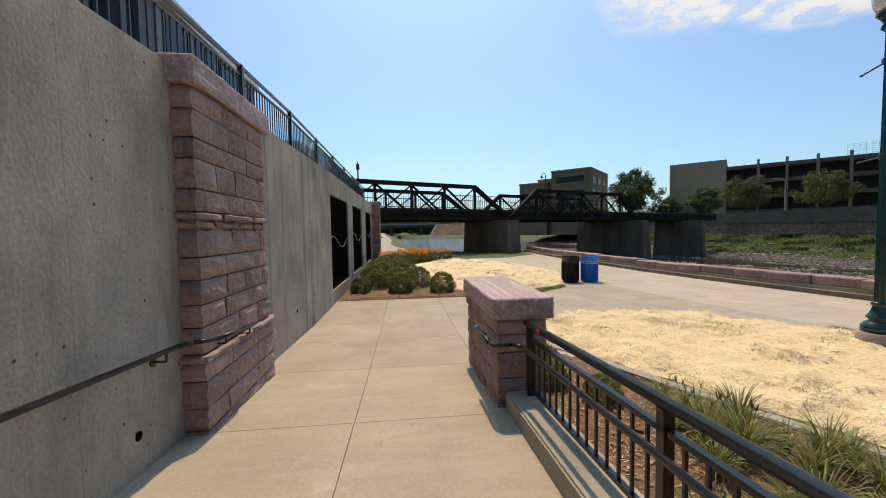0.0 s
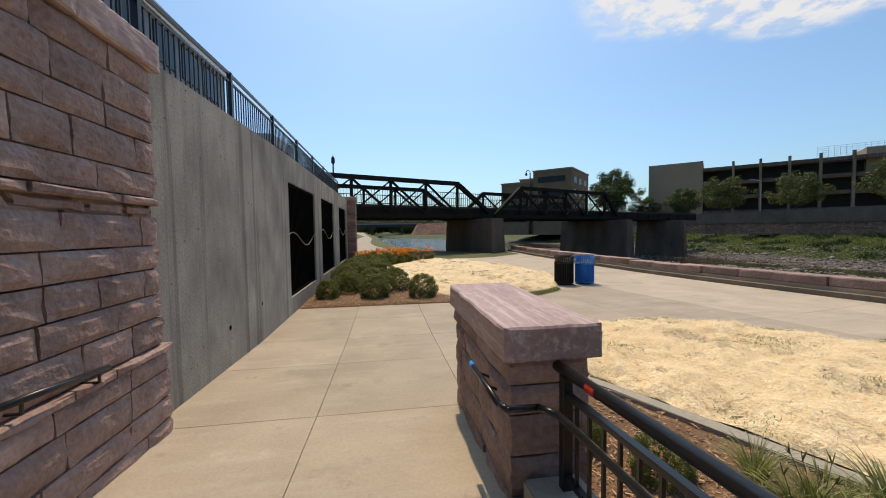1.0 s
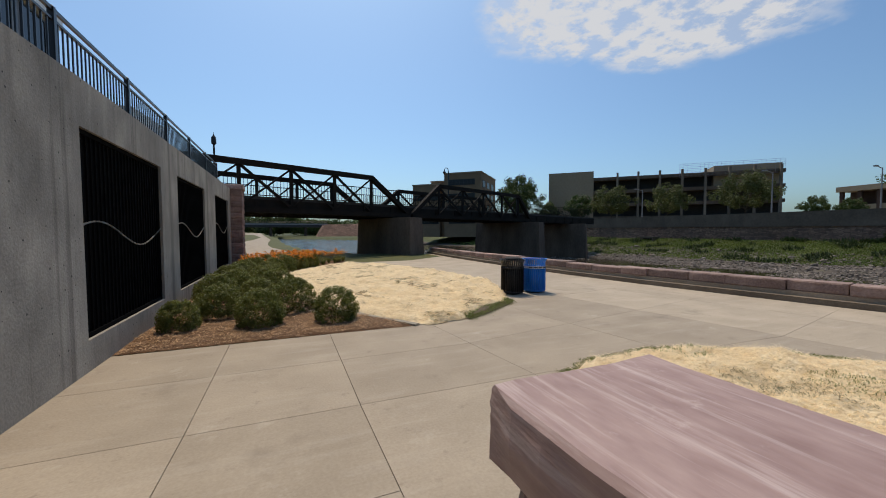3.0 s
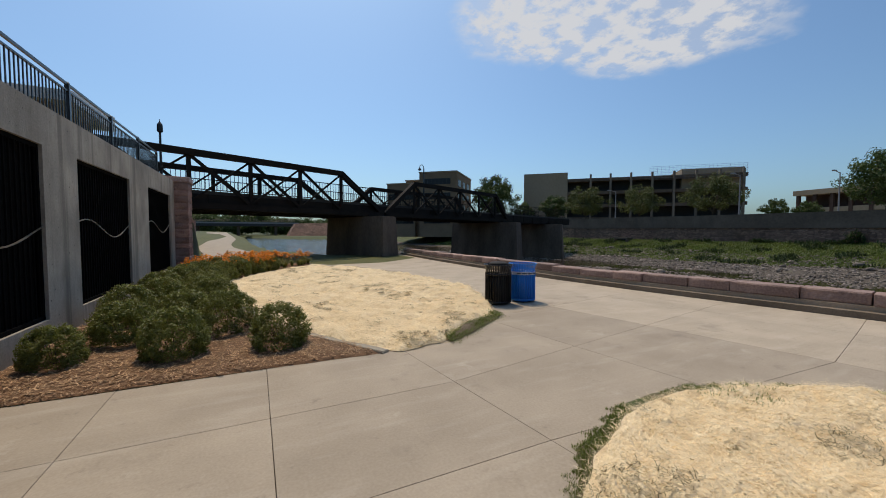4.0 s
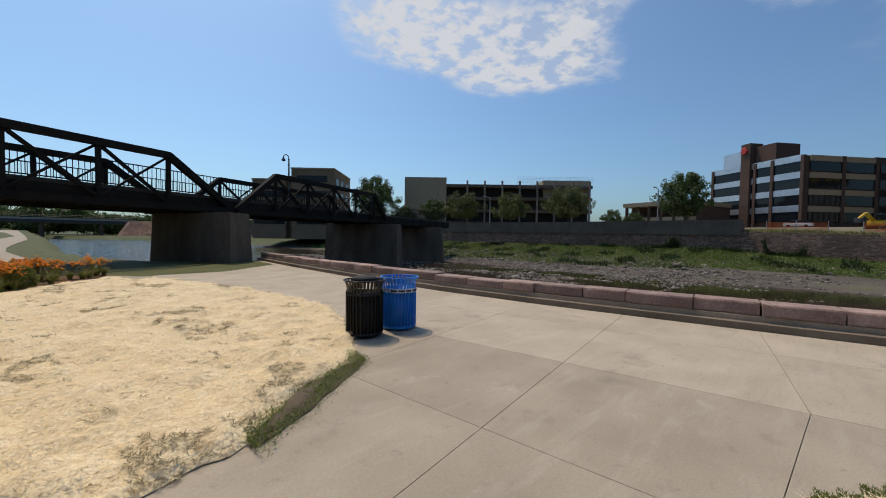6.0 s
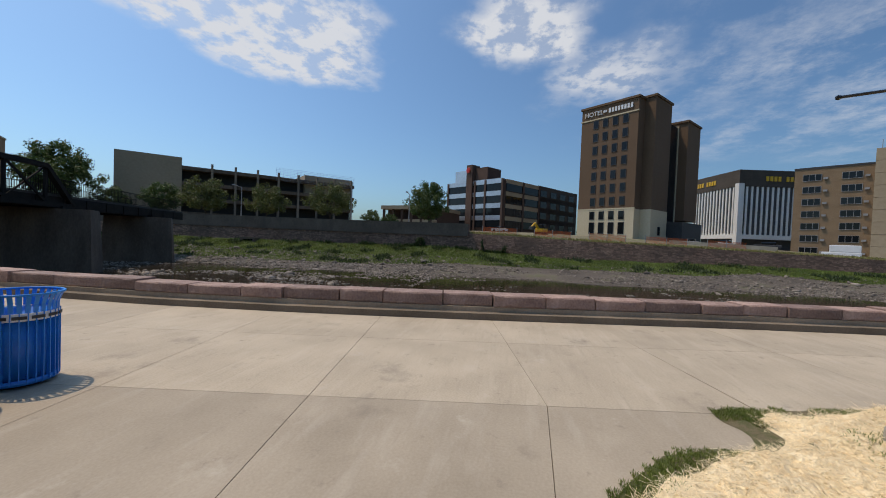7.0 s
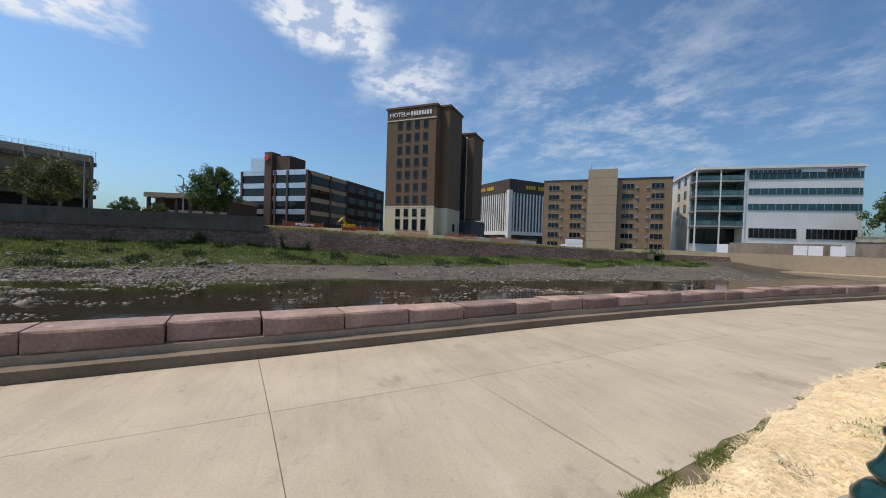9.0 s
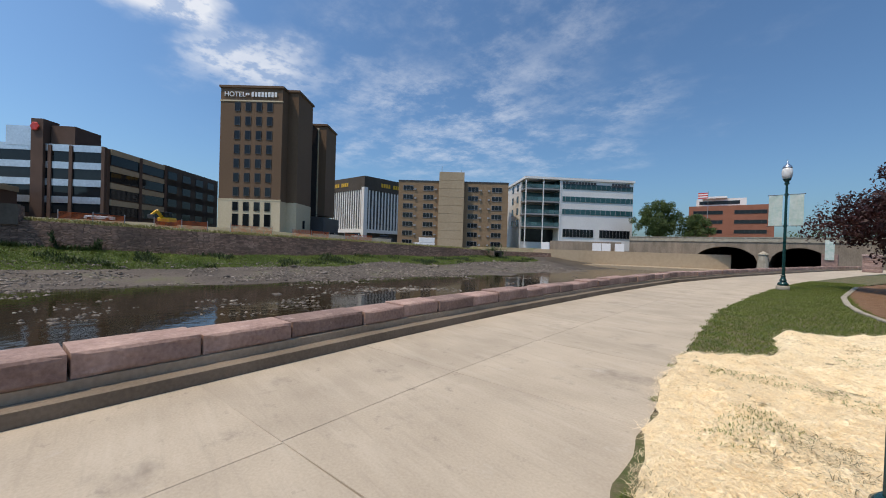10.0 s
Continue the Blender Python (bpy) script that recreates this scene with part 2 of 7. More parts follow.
M["white_paint"] = mat("white_paint", (0.7, 0.7, 0.7), (0.82, 0.82, 0.82), 0.4, scale=2, fine=20, bump=0.0)
M["lamp_globe"] = mat("lamp_globe", (0.6, 0.6, 0.58), (0.75, 0.75, 0.73), 0.25, scale=3, fine=20, bump=0.0)
M["rubber"] = mat("rubber", (0.012, 0.012, 0.012), (0.025, 0.025, 0.025), 0.8, scale=5, fine=40, bump=0.1)


def glass_mat(name, col, rough=0.05):
    m = mat(name, col, tuple(c * 1.6 for c in col), rough, 0.0, scale=0.3, fine=1.5, bump=0.0, vary=0.3)
    m.node_tree.nodes["Principled BSDF"].inputs["Specular IOR Level"].default_value = 0.25
    return m


M["window"] = glass_mat("window_glass", (0.008, 0.010, 0.012))
M["window_teal"] = glass_mat("window_teal", (0.02, 0.065, 0.07))
M["deck_glass"] = glass_mat("deck_glass", (0.05, 0.11, 0.115), 0.1)
wm = bpy.data.materials.new("water")
wm.use_nodes = True
_n, _l = wm.node_tree.nodes, wm.node_tree.links
_b = _n["Principled BSDF"]
_b.inputs["Base Color"].default_value = (0.030, 0.022, 0.012, 1)
_b.inputs["Roughness"].default_value = 0.06
_b.inputs["IOR"].default_value = 1.33
_c, _t, _u = _n.new("ShaderNodeTexCoord"), _n.new("ShaderNodeTexNoise"), _n.new("ShaderNodeBump")
_t.inputs["Scale"].default_value, _t.inputs["Detail"].default_value = 1.6, 4
_u.inputs["Distance"].default_value = 0.25
_s, _g = _n.new("ShaderNodeSeparateXYZ"), _n.new("ShaderNodeMapRange")
_l.new(_c.outputs["Object"], _s.inputs[0])
_l.new(_s.outputs[1], _g.inputs[0])
_g.inputs["From Min"].default_value, _g.inputs["From Max"].default_value = 34, 62
_g.inputs["To Min"].default_value, _g.inputs["To Max"].default_value = 0.04, 1.0
_l.new(_g.outputs[0], _u.inputs["Strength"])
_l.new(_c.outputs["Object"], _t.inputs["Vector"])
_l.new(_t.outputs["Fac"], _u.inputs["Height"])
_l.new(_u.outputs[0], _b.inputs["Normal"])
M["water"] = wm


# board-marked concrete: pits and faint form lines on top of the streaks
def pitted(m, size, line):
    n, l = m.node_tree.nodes, m.node_tree.links
    b = n["Principled BSDF"]
    src = b.inputs["Base Color"].links[0].from_socket
    co = n.new("ShaderNodeTexCoord")
    vo = n.new("ShaderNodeTexVoronoi")
    vo.voronoi_dimensions = "2D"
    vo.inputs["Scale"].default_value = size
    sx, cx = n.new("ShaderNodeSeparateXYZ"), n.new("ShaderNodeCombineXYZ")
    l.new(co.outputs["Object"], sx.inputs[0])
    l.new(sx.outputs[1], cx.inputs[0])
    l.new(sx.outputs[2], cx.inputs[1])
    l.new(cx.outputs[0], vo.inputs["Vector"])
    sp = n.new("ShaderNodeSeparateColor")
    l.new(vo.outputs["Color"], sp.inputs[0])
    lim = n.new("ShaderNodeMath")
    lim.operation = "MULTIPLY"
    l.new(sp.outputs[0], lim.inputs[0])
    lim.inputs[1].default_value = 0.085
    lt = n.new("ShaderNodeMath")
    lt.operation = "LESS_THAN"
    l.new(vo.outputs["Distance"], lt.inputs[0])
    l.new(lim.outputs[0], lt.inputs[1])
    pick = n.new("ShaderNodeMath")
    pick.operation = "GREATER_THAN"
    l.new(sp.outputs[1], pick.inputs[0])
    pick.inputs[1].default_value = 0.72
    both = n.new("ShaderNodeMath")
    both.operation = "MULTIPLY"
    l.new(lt.outputs[0], both.inputs[0])
    l.new(pick.outputs[0], both.inputs[1])
    fr = n.new("ShaderNodeMath")
    fr.operation = "PINGPONG"
    l.new(sx.outputs[1], fr.inputs[0])
    fr.inputs[1].default_value = line
    ln = n.new("ShaderNodeMath")
    ln.operation = "LESS_THAN"
    l.new(fr.outputs[0], ln.inputs[0])
    ln.inputs[1].default_value = 0.006
    lh = n.new("ShaderNodeMath")
    lh.operation = "MULTIPLY_ADD"
    l.new(ln.outputs[0], lh.inputs[0])
    lh.inputs[1].default_value = 0.16
    l.new(both.outputs[0], lh.inputs[2])
    mx = n.new("ShaderNodeMixRGB")
    l.new(lh.outputs[0], mx.inputs[0])
    l.new(src, mx.inputs[1])
    mx.inputs[2].default_value = (0.05, 0.045, 0.04, 1)
    l.new(mx.outputs[0], b.inputs["Base Color"])
    b2 = n.new("ShaderNodeBump")
    b2.invert = True
    b2.inputs["Strength"].default_value, b2.inputs["Distance"].default_value = 0.6, 0.01
    l.new(lh.outputs[0], b2.inputs["Height"])
    old = b.inputs["Normal"].links[0].from_socket
    l.new(old, b2.inputs["Normal"])
    l.new(b2.outputs[0], b.inputs["Normal"])


pitted(M["concrete_wall"], 7.5, 0.61)


def rubble(m, sy, sz, joint):
    """Rough squared stones in uneven courses, in the plane of y and z."""
    n, l = m.node_tree.nodes, m.node_tree.links
    b = n["Principled BSDF"]
    src = b.inputs["Base Color"].links[0].from_socket
    co, mp = n.new("ShaderNodeTexCoord"), n.new("ShaderNodeMapping")
    mp.inputs["Scale"].default_value = (sy, sy, sz)
    l.new(co.outputs["Object"], mp.inputs[0])
    vo, ve = n.new("ShaderNodeTexVoronoi"), n.new("ShaderNodeTexVoronoi")
    ve.feature = "DISTANCE_TO_EDGE"
    for k in (vo, ve):
        k.inputs["Scale"].default_value, k.inputs["Randomness"].default_value = 1.0, 0.75
        l.new(mp.outputs[0], k.inputs["Vector"])
    sp, vr, hv = n.new("ShaderNodeSeparateColor"), n.new("ShaderNodeMapRange"), n.new("ShaderNodeHueSaturation")
    l.new(vo.outputs["Color"], sp.inputs[0])
    l.new(sp.outputs[0], vr.inputs[0])
    vr.inputs["To Min"].default_value, vr.inputs["To Max"].default_value = 0.6, 1.35
    l.new(vr.outputs[0], hv.inputs["Value"])
    l.new(src, hv.inputs["Color"])
    ed, mx = n.new("ShaderNodeMapRange"), n.new("ShaderNodeMixRGB")
    ed.inputs["From Max"].default_value = joint
    l.new(ve.outputs["Distance"], ed.inputs[0])
    l.new(ed.outputs[0], mx.inputs[0])
    mx.inputs[1].default_value = (0.165, 0.10, 0.072, 1)
    l.new(hv.outputs[0], mx.inputs[2])
    l.new(mx.outputs[0], b.inputs["Base Color"])
    bp = n.new("ShaderNodeBump")
    bp.inputs["Strength"].default_value, bp.inputs["Distance"].default_value = 0.9, 0.1
    l.new(ed.outputs[0], bp.inputs["Height"])
    l.new(b.inputs["Normal"].links[0].from_socket, bp.inputs["Normal"])
    l.new(bp.outputs[0], b.inputs["Normal"])


rubble(M["flood_stone"], 2.2, 7.0, 0.10)


def thin_spots(m, col, scale, lo, hi):
    """Patches where the cover is thin and another colour shows through."""
    n, l = m.node_tree.nodes, m.node_tree.links
    b = n["Principled BSDF"]
    src = b.inputs["Base Color"].links[0].from_socket
    co, nz, rg, mx = n.new("ShaderNodeTexCoord"), n.new("ShaderNodeTexNoise"), n.new("ShaderNodeMapRange"), n.new("ShaderNodeMixRGB")
    nz.inputs["Scale"].default_value, nz.inputs["Detail"].default_value, nz.inputs["Roughness"].default_value = scale, 8, 0.7
    l.new(co.outputs["Object"], nz.inputs["Vector"])
    l.new(nz.outputs["Fac"], rg.inputs[0])
    rg.inputs["From Min"].default_value, rg.inputs["From Max"].default_value = lo, hi
    l.new(rg.outputs[0], mx.inputs[0])
    l.new(src, mx.inputs[1])
    mx.inputs[2].default_value = (*col, 1)
    l.new(mx.outputs[0], b.inputs["Base Color"])


thin_spots(M["straw"], (0.50, 0.38, 0.20), 1.3, 0.56, 0.80)
thin_spots(M["straw"], (0.22, 0.175, 0.085), 2.9, 0.61, 0.68)
thin_spots(M["straw"], (0.20, 0.16, 0.07), 11.0, 0.60, 0.68)
thin_spots(M["straw"], (0.48, 0.345, 0.16), 34.0, 0.55, 0.66)
thin_spots(M["slab"], (0.22, 0.185, 0.145), 0.9, 0.58, 0.78)
thin_spots(M["pale_slab"], (0.22, 0.185, 0.145), 0.9, 0.58, 0.78)
thin_spots(M["slab"], (0.25, 0.21, 0.165), 4.5, 0.60, 0.74)
thin_spots(M["pale_slab"], (0.25, 0.21, 0.165), 4.5, 0.60, 0.74)
thin_spots(M["slab"], (0.52, 0.46, 0.38), 1.7, 0.60, 0.80)
thin_spots(M["pale_slab"], (0.52, 0.46, 0.38), 1.7, 0.60, 0.80)
thin_spots(M["quartzite_cap"], (0.58, 0.46, 0.43), 7.0, 0.60, 0.72)
thin_spots(M["quartzite"], (0.46, 0.34, 0.29), 5.0, 0.60, 0.75)
thin_spots(M["kerb_stone"], (0.60, 0.47, 0.42), 3.0, 0.60, 0.75)
thin_spots(M["mulch"], (0.50, 0.38, 0.26), 14.0, 0.60, 0.72)
thin_spots(M["lawn"], (0.07, 0.095, 0.022), 2.2, 0.46, 0.60)
thin_spots(M["slab"], (0.13, 0.11, 0.09), 38.0, 0.70, 0.76)
thin_spots(M["pale_slab"], (0.13, 0.11, 0.09), 38.0, 0.70, 0.76)


def streaks(m, col, sc, lo, hi, amount):
    """Run-off stains that hang down a wall."""
    n, l = m.node_tree.nodes, m.node_tree.links
    b = n["Principled BSDF"]
    src = b.inputs["Base Color"].links[0].from_socket
    co, mp, nz, rg, mx = n.new("ShaderNodeTexCoord"), n.new("ShaderNodeMapping"), n.new("ShaderNodeTexNoise"), n.new("ShaderNodeMapRange"), n.new("ShaderNodeMixRGB")
    mp.inputs["Scale"].default_value = sc
    nz.inputs["Scale"].default_value, nz.inputs["Detail"].default_value, nz.inputs["Roughness"].default_value = 1.0, 7, 0.65
    l.new(co.outputs["Object"], mp.inputs[0])
    l.new(mp.outputs[0], nz.inputs["Vector"])
    l.new(nz.outputs["Fac"], rg.inputs[0])
    rg.inputs["From Min"].default_value, rg.inputs["From Max"].default_value, rg.inputs["To Max"].default_value = lo, hi, amount
    l.new(rg.outputs[0], mx.inputs[0])
    l.new(src, mx.inputs[1])
    mx.inputs[2].default_value = (*col, 1)
    l.new(mx.outputs[0], b.inputs["Base Color"])


streaks(M["concrete_wall"], (0.10, 0.094, 0.083), (1.3, 1.3, 0.22), 0.48, 0.76, 0.55)
streaks(M["concrete_wall"], (0.13, 0.122, 0.108), (6.0, 6.0, 0.5), 0.52, 0.78, 0.35)
streaks(M["concrete_wall"], (0.085, 0.08, 0.07), (0.8, 0.8, 0.45), 0.50, 0.72, 0.45)
streaks(M["concrete_wall"], (0.10, 0.094, 0.083), (9.0, 9.0, 3.0), 0.56, 0.74, 0.3)
streaks(M["concrete_wall"], (0.56, 0.52, 0.45), (3.0, 3.0, 0.5), 0.58, 0.80, 0.3)
streaks(M["concrete_wall"], (0.085, 0.08, 0.07), (2.6, 2.6, 0.05), 0.575, 0.63, 0.5)
streaks(M["concrete_wall"], (0.50, 0.46, 0.40), (5.0, 5.0, 2.0), 0.60, 0.80, 0.15)
thin_spots(M["dirt"], (0.09, 0.12, 0.03), 0.5, 0.50, 0.62)
streaks(M["slab"], (0.56, 0.50, 0.42), (0.8, 4.0, 1.0), 0.52, 0.74, 0.3)
streaks(M["pale_slab"], (0.58, 0.505, 0.40), (0.8, 4.0, 1.0), 0.50, 0.74, 0.42)
streaks(M["slab"], (0.25, 0.21, 0.17), (1.2, 14.0, 1.0), 0.56, 0.78, 0.22)
streaks(M["pale_slab"], (0.25, 0.21, 0.16), (1.2, 14.0, 1.0), 0.54, 0.76, 0.3)
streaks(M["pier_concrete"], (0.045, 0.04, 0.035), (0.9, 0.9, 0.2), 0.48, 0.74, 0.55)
streaks(M["quartzite_cap"], (0.66, 0.54, 0.51), (22.0, 1.4, 22.0), 0.50, 0.64, 0.6)
streaks(M["wall_band"], (0.07, 0.055, 0.043), (0.6, 0.6, 0.15), 0.48, 0.7, 0.6)
streaks(M["flood_stone"], (0.08, 0.055, 0.042), (0.2, 0.2, 0.35), 0.47, 0.68, 0.65)
thin_spots(M["gravel"], (0.10, 0.11, 0.04), 0.35, 0.55, 0.7)

# ---- mesh helpers ----
def box(bm, x0, x1, y0, y1, z0, z1, bev=0.0):
    r = bmesh.ops.create_cube(bm, size=1.0, matrix=Matrix.LocRotScale(((x0 + x1) / 2, (y0 + y1) / 2, (z0 + z1) / 2), None, (abs(x1 - x0), abs(y1 - y0), abs(z1 - z0))))
    if bev:
        es = list({e for v in r["verts"] for e in v.link_edges})
        bmesh.ops.bevel(bm, geom=es, offset=bev, segments=2, affect="EDGES", profile=0.6)
    return bm


def bar(bm, p0, p1, w, h=None):
    """A straight square bar between two points: w across, h upright."""
    h = h or w
    p0, p1 = Vector(p0), Vector(p1)
    d = p1 - p0
    q = d.to_track_quat("Y", "Z")
    bmesh.ops.create_cube(bm, size=1.0, matrix=Matrix.LocRotScale((p0 + p1) / 2, q, (w, d.length, h)))
    return bm


def rod(bm, p0, p1, r0, r1=None, n=10):
    r1 = r0 if r1 is None else r1
    p0, p1 = Vector(p0), Vector(p1)
    d = p1 - p0
    q = d.to_track_quat("Z", "Y")
    bmesh.ops.create_cone(bm, cap_ends=True, segments=n, radius1=r0, radius2=r1, depth=d.length, matrix=Matrix.LocRotScale((p0 + p1) / 2, q, None))
    return bm


def tube(bm, pts, r, n=8):
    """One bent round bar through points of a plane y = const."""
    rings = []
    for k, p in enumerate(pts):
        d = (Vector(pts[min(k + 1, len(pts) - 1)]) - Vector(pts[max(k - 1, 0)])).normalized()
        side = Vector((0, 1, 0))
        up = d.cross(side)
        rings.append([bm.verts.new(Vector(p) + side * r * math.cos(2 * math.pi * j / n) + up * r * math.sin(2 * math.pi * j / n)) for j in range(n)])
    for p, q in zip(rings, rings[1:]):
        for j in range(n):
            bm.faces.new((p[j], p[(j + 1) % n], q[(j + 1) % n], q[j]))
    bm.faces.new(rings[0][::-1])
    bm.faces.new(rings[-1])


def lathe(bm, prof, n=24, cx=0.0, cy=0.0):
    rings = []
    for r, z in prof:
        rings.append([bm.verts.new((cx + r * math.cos(2 * math.pi * k / n), cy + r * math.sin(2 * math.pi * k / n), z)) for k in range(n)])
    for a, b in zip(rings, rings[1:]):
        for k in range(n):
            bm.faces.new((a[k], a[(k + 1) % n], b[(k + 1) % n], b[k]))
    bm.faces.new(rings[0][::-1])
    bm.faces.new(rings[-1])
    return bm


def prism(bm, pts, z0, z1):
    """An upright prism over a plan outline (counter-clockwise)."""
    lo = [bm.verts.new((x, y, z0)) for x, y in pts]
    hi = [bm.verts.new((x, y, z1)) for x, y in pts]
    n = len(pts)
    bm.faces.new(hi)
    bm.faces.new(lo[::-1])
    for k in range(n):
        bm.faces.new((lo[k], lo[(k + 1) % n], hi[(k + 1) % n], hi[k]))
    return bm


def prism_x(bm, pts, x0, x1):
    """A prism over an outline in y and z, from x0 to x1."""
    a = [bm.verts.new((x0, y, z)) for y, z in pts]
    b = [bm.verts.new((x1, y, z)) for y, z in pts]
    n = len(pts)
    bm.faces.new(a)
    bm.faces.new(b[::-1])
    for k in range(n):
        bm.faces.new((a[k], b[k], b[(k + 1) % n], a[(k + 1) % n]))
    return bm


def to_mesh(name, bm, material, smooth=False):
    bmesh.ops.recalc_face_normals(bm, faces=bm.faces)
    me = bpy.data.meshes.new(name)
    bm.to_mesh(me)
    bm.free()
    me.materials.append(material)
    if smooth:
        for p in me.polygons:
            p.use_smooth = True
    return me


def part(name, bm, material, parent, label="", smooth=False):
    ob = new(name, to_mesh(name, bm, material, smooth))
    ob.parent = parent
    return tagged(ob, label)


def piece(name, me, parent, m=None):
    """One more object on a shared mesh, under its thing."""
    ob = new(name, me)
    ob.parent = parent
    if m is not None:
        ob.matrix_basis = m
    return ob


def thing(name, m, label, category, group="", kind=""):
    ob = new(name)
    ob.empty_display_size = 0.2
    ob.matrix_basis = m
    return tagged(ob, label, category, group, kind)


def solid(name, bm, material, label, category, group="", kind="", smooth=False):
    return tagged(new(name, to_mesh(name, bm, material, smooth)), label, category, group, kind)


def raw(name, verts, faces, material, smooth=False):
    me = bpy.data.meshes.new(name)
    me.from_pydata([tuple(v) for v in verts], [], [tuple(f) for f in faces])
    me.materials.append(material)
    if smooth:
        for p in me.polygons:
            p.use_smooth = True
    return me


def lerp_at(rows, v):
    """Straight lines through rows of (key, value), keys rising."""
    return float(np.interp(v, [r[0] for r in rows], [r[1] for r in rows]))


# ---- plan lines ----
WALL_X = -1.75
KERB = [(-90, 4.0), (-70, 9.0), (-55, 11.4), (-40, 12.8), (-24, 14.1), (-13, 14.4), (-5, 13.8), (0, 13.2), (2, 12.95), (4.8, 12.5), (6.6, 12.12), (9.8, 11.48), (13.4, 10.85), (17, 10.45), (21, 10.3), (27, 10.35), (34, 10.7), (45, 10.0), (67, 9.9), (91, 9.4), (106, 7.4), (133, 6.6), (178, -1.0), (230, -6), (400, -40)]
EDGE = [(-90, -2.0), (-70, 3.5), (-55, 7.4), (-40, 9.2), (-26.7, 10.35), (-16, 10.75), (-5, 10.34), (-1.5, 9.85), (1.1, 9.42), (3.0, 9.08), (4.5, 8.7), (5.7, 8.43), (6.8, 8.16), (7.3, 8.02)]
FLOOD = [(-200, 60.0), (-62, 52.0), (-45, 52.5), (-20, 51.5), (15, 51.0), (60, 51.0), (100, 54), (200, 40), (400, 20)]


def kerb_x(y):
    return lerp_at(KERB, y)


def edge_x(y):
    return lerp_at(EDGE, y)


def wall_top(y):
    return lerp_at([(-9, 2.95), (4.6, 3.26), (9, 3.47), (24, 3.58)], y)


def ramp_z(x, y):
    """Rise of the ramp over the level walk."""
    z = lerp_at([(-9, 0.95), (4.67, 0.2), (6.3, 0.11), (9.25, 0.0)], y)
    return z * min(1.0, max(0.0, (3.0 - x) / 1.8))


def drift(y):
    """How far the verge swings towards the river."""
    return lerp_at([(-36, 8.2), (-19, 4.1), (-12.4, 2.35), (-3.8, 1.2), (-0.1, 0.7), (1.9, 0.4), (3.8, 0.22), (5.1, 0.1), (6.0, -0.05), (6.8, -0.2)], y)


def swing(x, y):
    return (x + 0.9 * drift(y), y - 2.2)


WATER_Z = -1.75
BANK = [(33.4, 10.6), (34.4, 8.0), (35.4, 6.0), (37, 5.0), (40, 4.2), (49, 2.3), (66, 0.5), (90, -0.7), (119, -1.7), (170, -5.5), (260, -14), (400, -40)]
FAR_BANK = [(176, 60), (181, 28), (208, 11), (240, -1), (262, -6), (300, -30)]


def far_ground(x, y):
    """Height of the town beyond the flood wall."""
    base = lerp_at([(-110, 0.9), (-60, 0.7), (-45, 0.8), (-20, 1.5), (0, 2.1), (12, 2.5), (40, 3.2), (100, 3.4)], y)
    far = lerp_at([(-120, 1.3), (-60, 1.2), (-40, 2.6), (-15, 3.8), (5, 4.3), (60, 4.0), (100, 3.6)], y)
    k = min(1.0, max(0.0, (x - 56) / 45))
    return base * (1 - k) + far * k


def bed_height(x, y):
    """Height of the river bed and banks between the kerb and the flood wall."""
    ka, fb = kerb_x(y), lerp_at(FLOOD, y)
    u = min(1.0, (x - ka) / max(1.0, fb - ka))
    n1 = noise.noise(Vector((x * 0.09, y * 0.06, 3.1)))
    n2 = noise.noise(Vector((x * 0.42, y * 0.16, 7.7)))
    n3 = noise.noise(Vector((x * 1.3, y * 1.1, 1.7)))
    rows = [(0.0, -1.3), (0.03, -2.0), (0.12, -2.06), (0.30, -1.95), (0.50, -1.88), (0.62, -1.84), (0.70, -1.62), (0.76, -1.38), (0.82, -1.1), (0.895, -0.65), (0.95, -0.3), (1.0, 0.0)]
    z = lerp_at(rows, u)
    mound = max(0.0, min(1.0, (y - 6) / 14)) * max(0.0, min(1.0, (u - 0.86) / 0.14))
    z += mound * 0.8
    bars = 0.22 * n1 + 0.17 * n2 + 0.06 * n3 - 0.05
    z -= 0.8 * max(0.0, min(1.0, (y - 44) / 10)) * max(0.0, min(1.0, (0.6 - u) / 0.15))
    return z + bars * (0.4 + 0.6 * min(1.0, u * 4))


def ground_height(x, y):
    if y > 33.8:
        sh = lerp_at(BANK, y)
        if y > 176 and x > lerp_at(FAR_BANK, y):
            return -1.0 + 0.5 * min(1.0, (x - lerp_at(FAR_BANK, y)) / 12)
        if x < sh + 2.4 and y < 300:
            z = lerp_at([(34, -0.06), (90, -0.1), (130, 0.2), (170, 0.5), (260, 1.2)], y) + 0.9 * min(1.0, max(0.0, (-7.5 - x) / 4))
            return z + (-2.2 - z) * max(0.0, (x - sh) / 2.4) ** 0.8
        fb = lerp_at(FLOOD, y)
        if y > 176:
            return -2.4 if y < 300 else 1.0
        return bed_height(x, y) if x < fb + 1.3 else far_ground(x, y)
    if x < -5.9 and y < 33:
        return wall_top(max(-10, y)) - 0.05 if y > -40 else 1.0
    if x < -2.2 and y > 24.6:
        return wall_top(30) - 0.05
    if x < kerb_x(y) + 0.42:
        return -0.06
    if y < -62:
        return -2.2 if x < 60 + (y + 62) else 1.5
    return bed_height(x, y) if x < lerp_at(FLOOD, y) + 1.3 else far_ground(x, y)
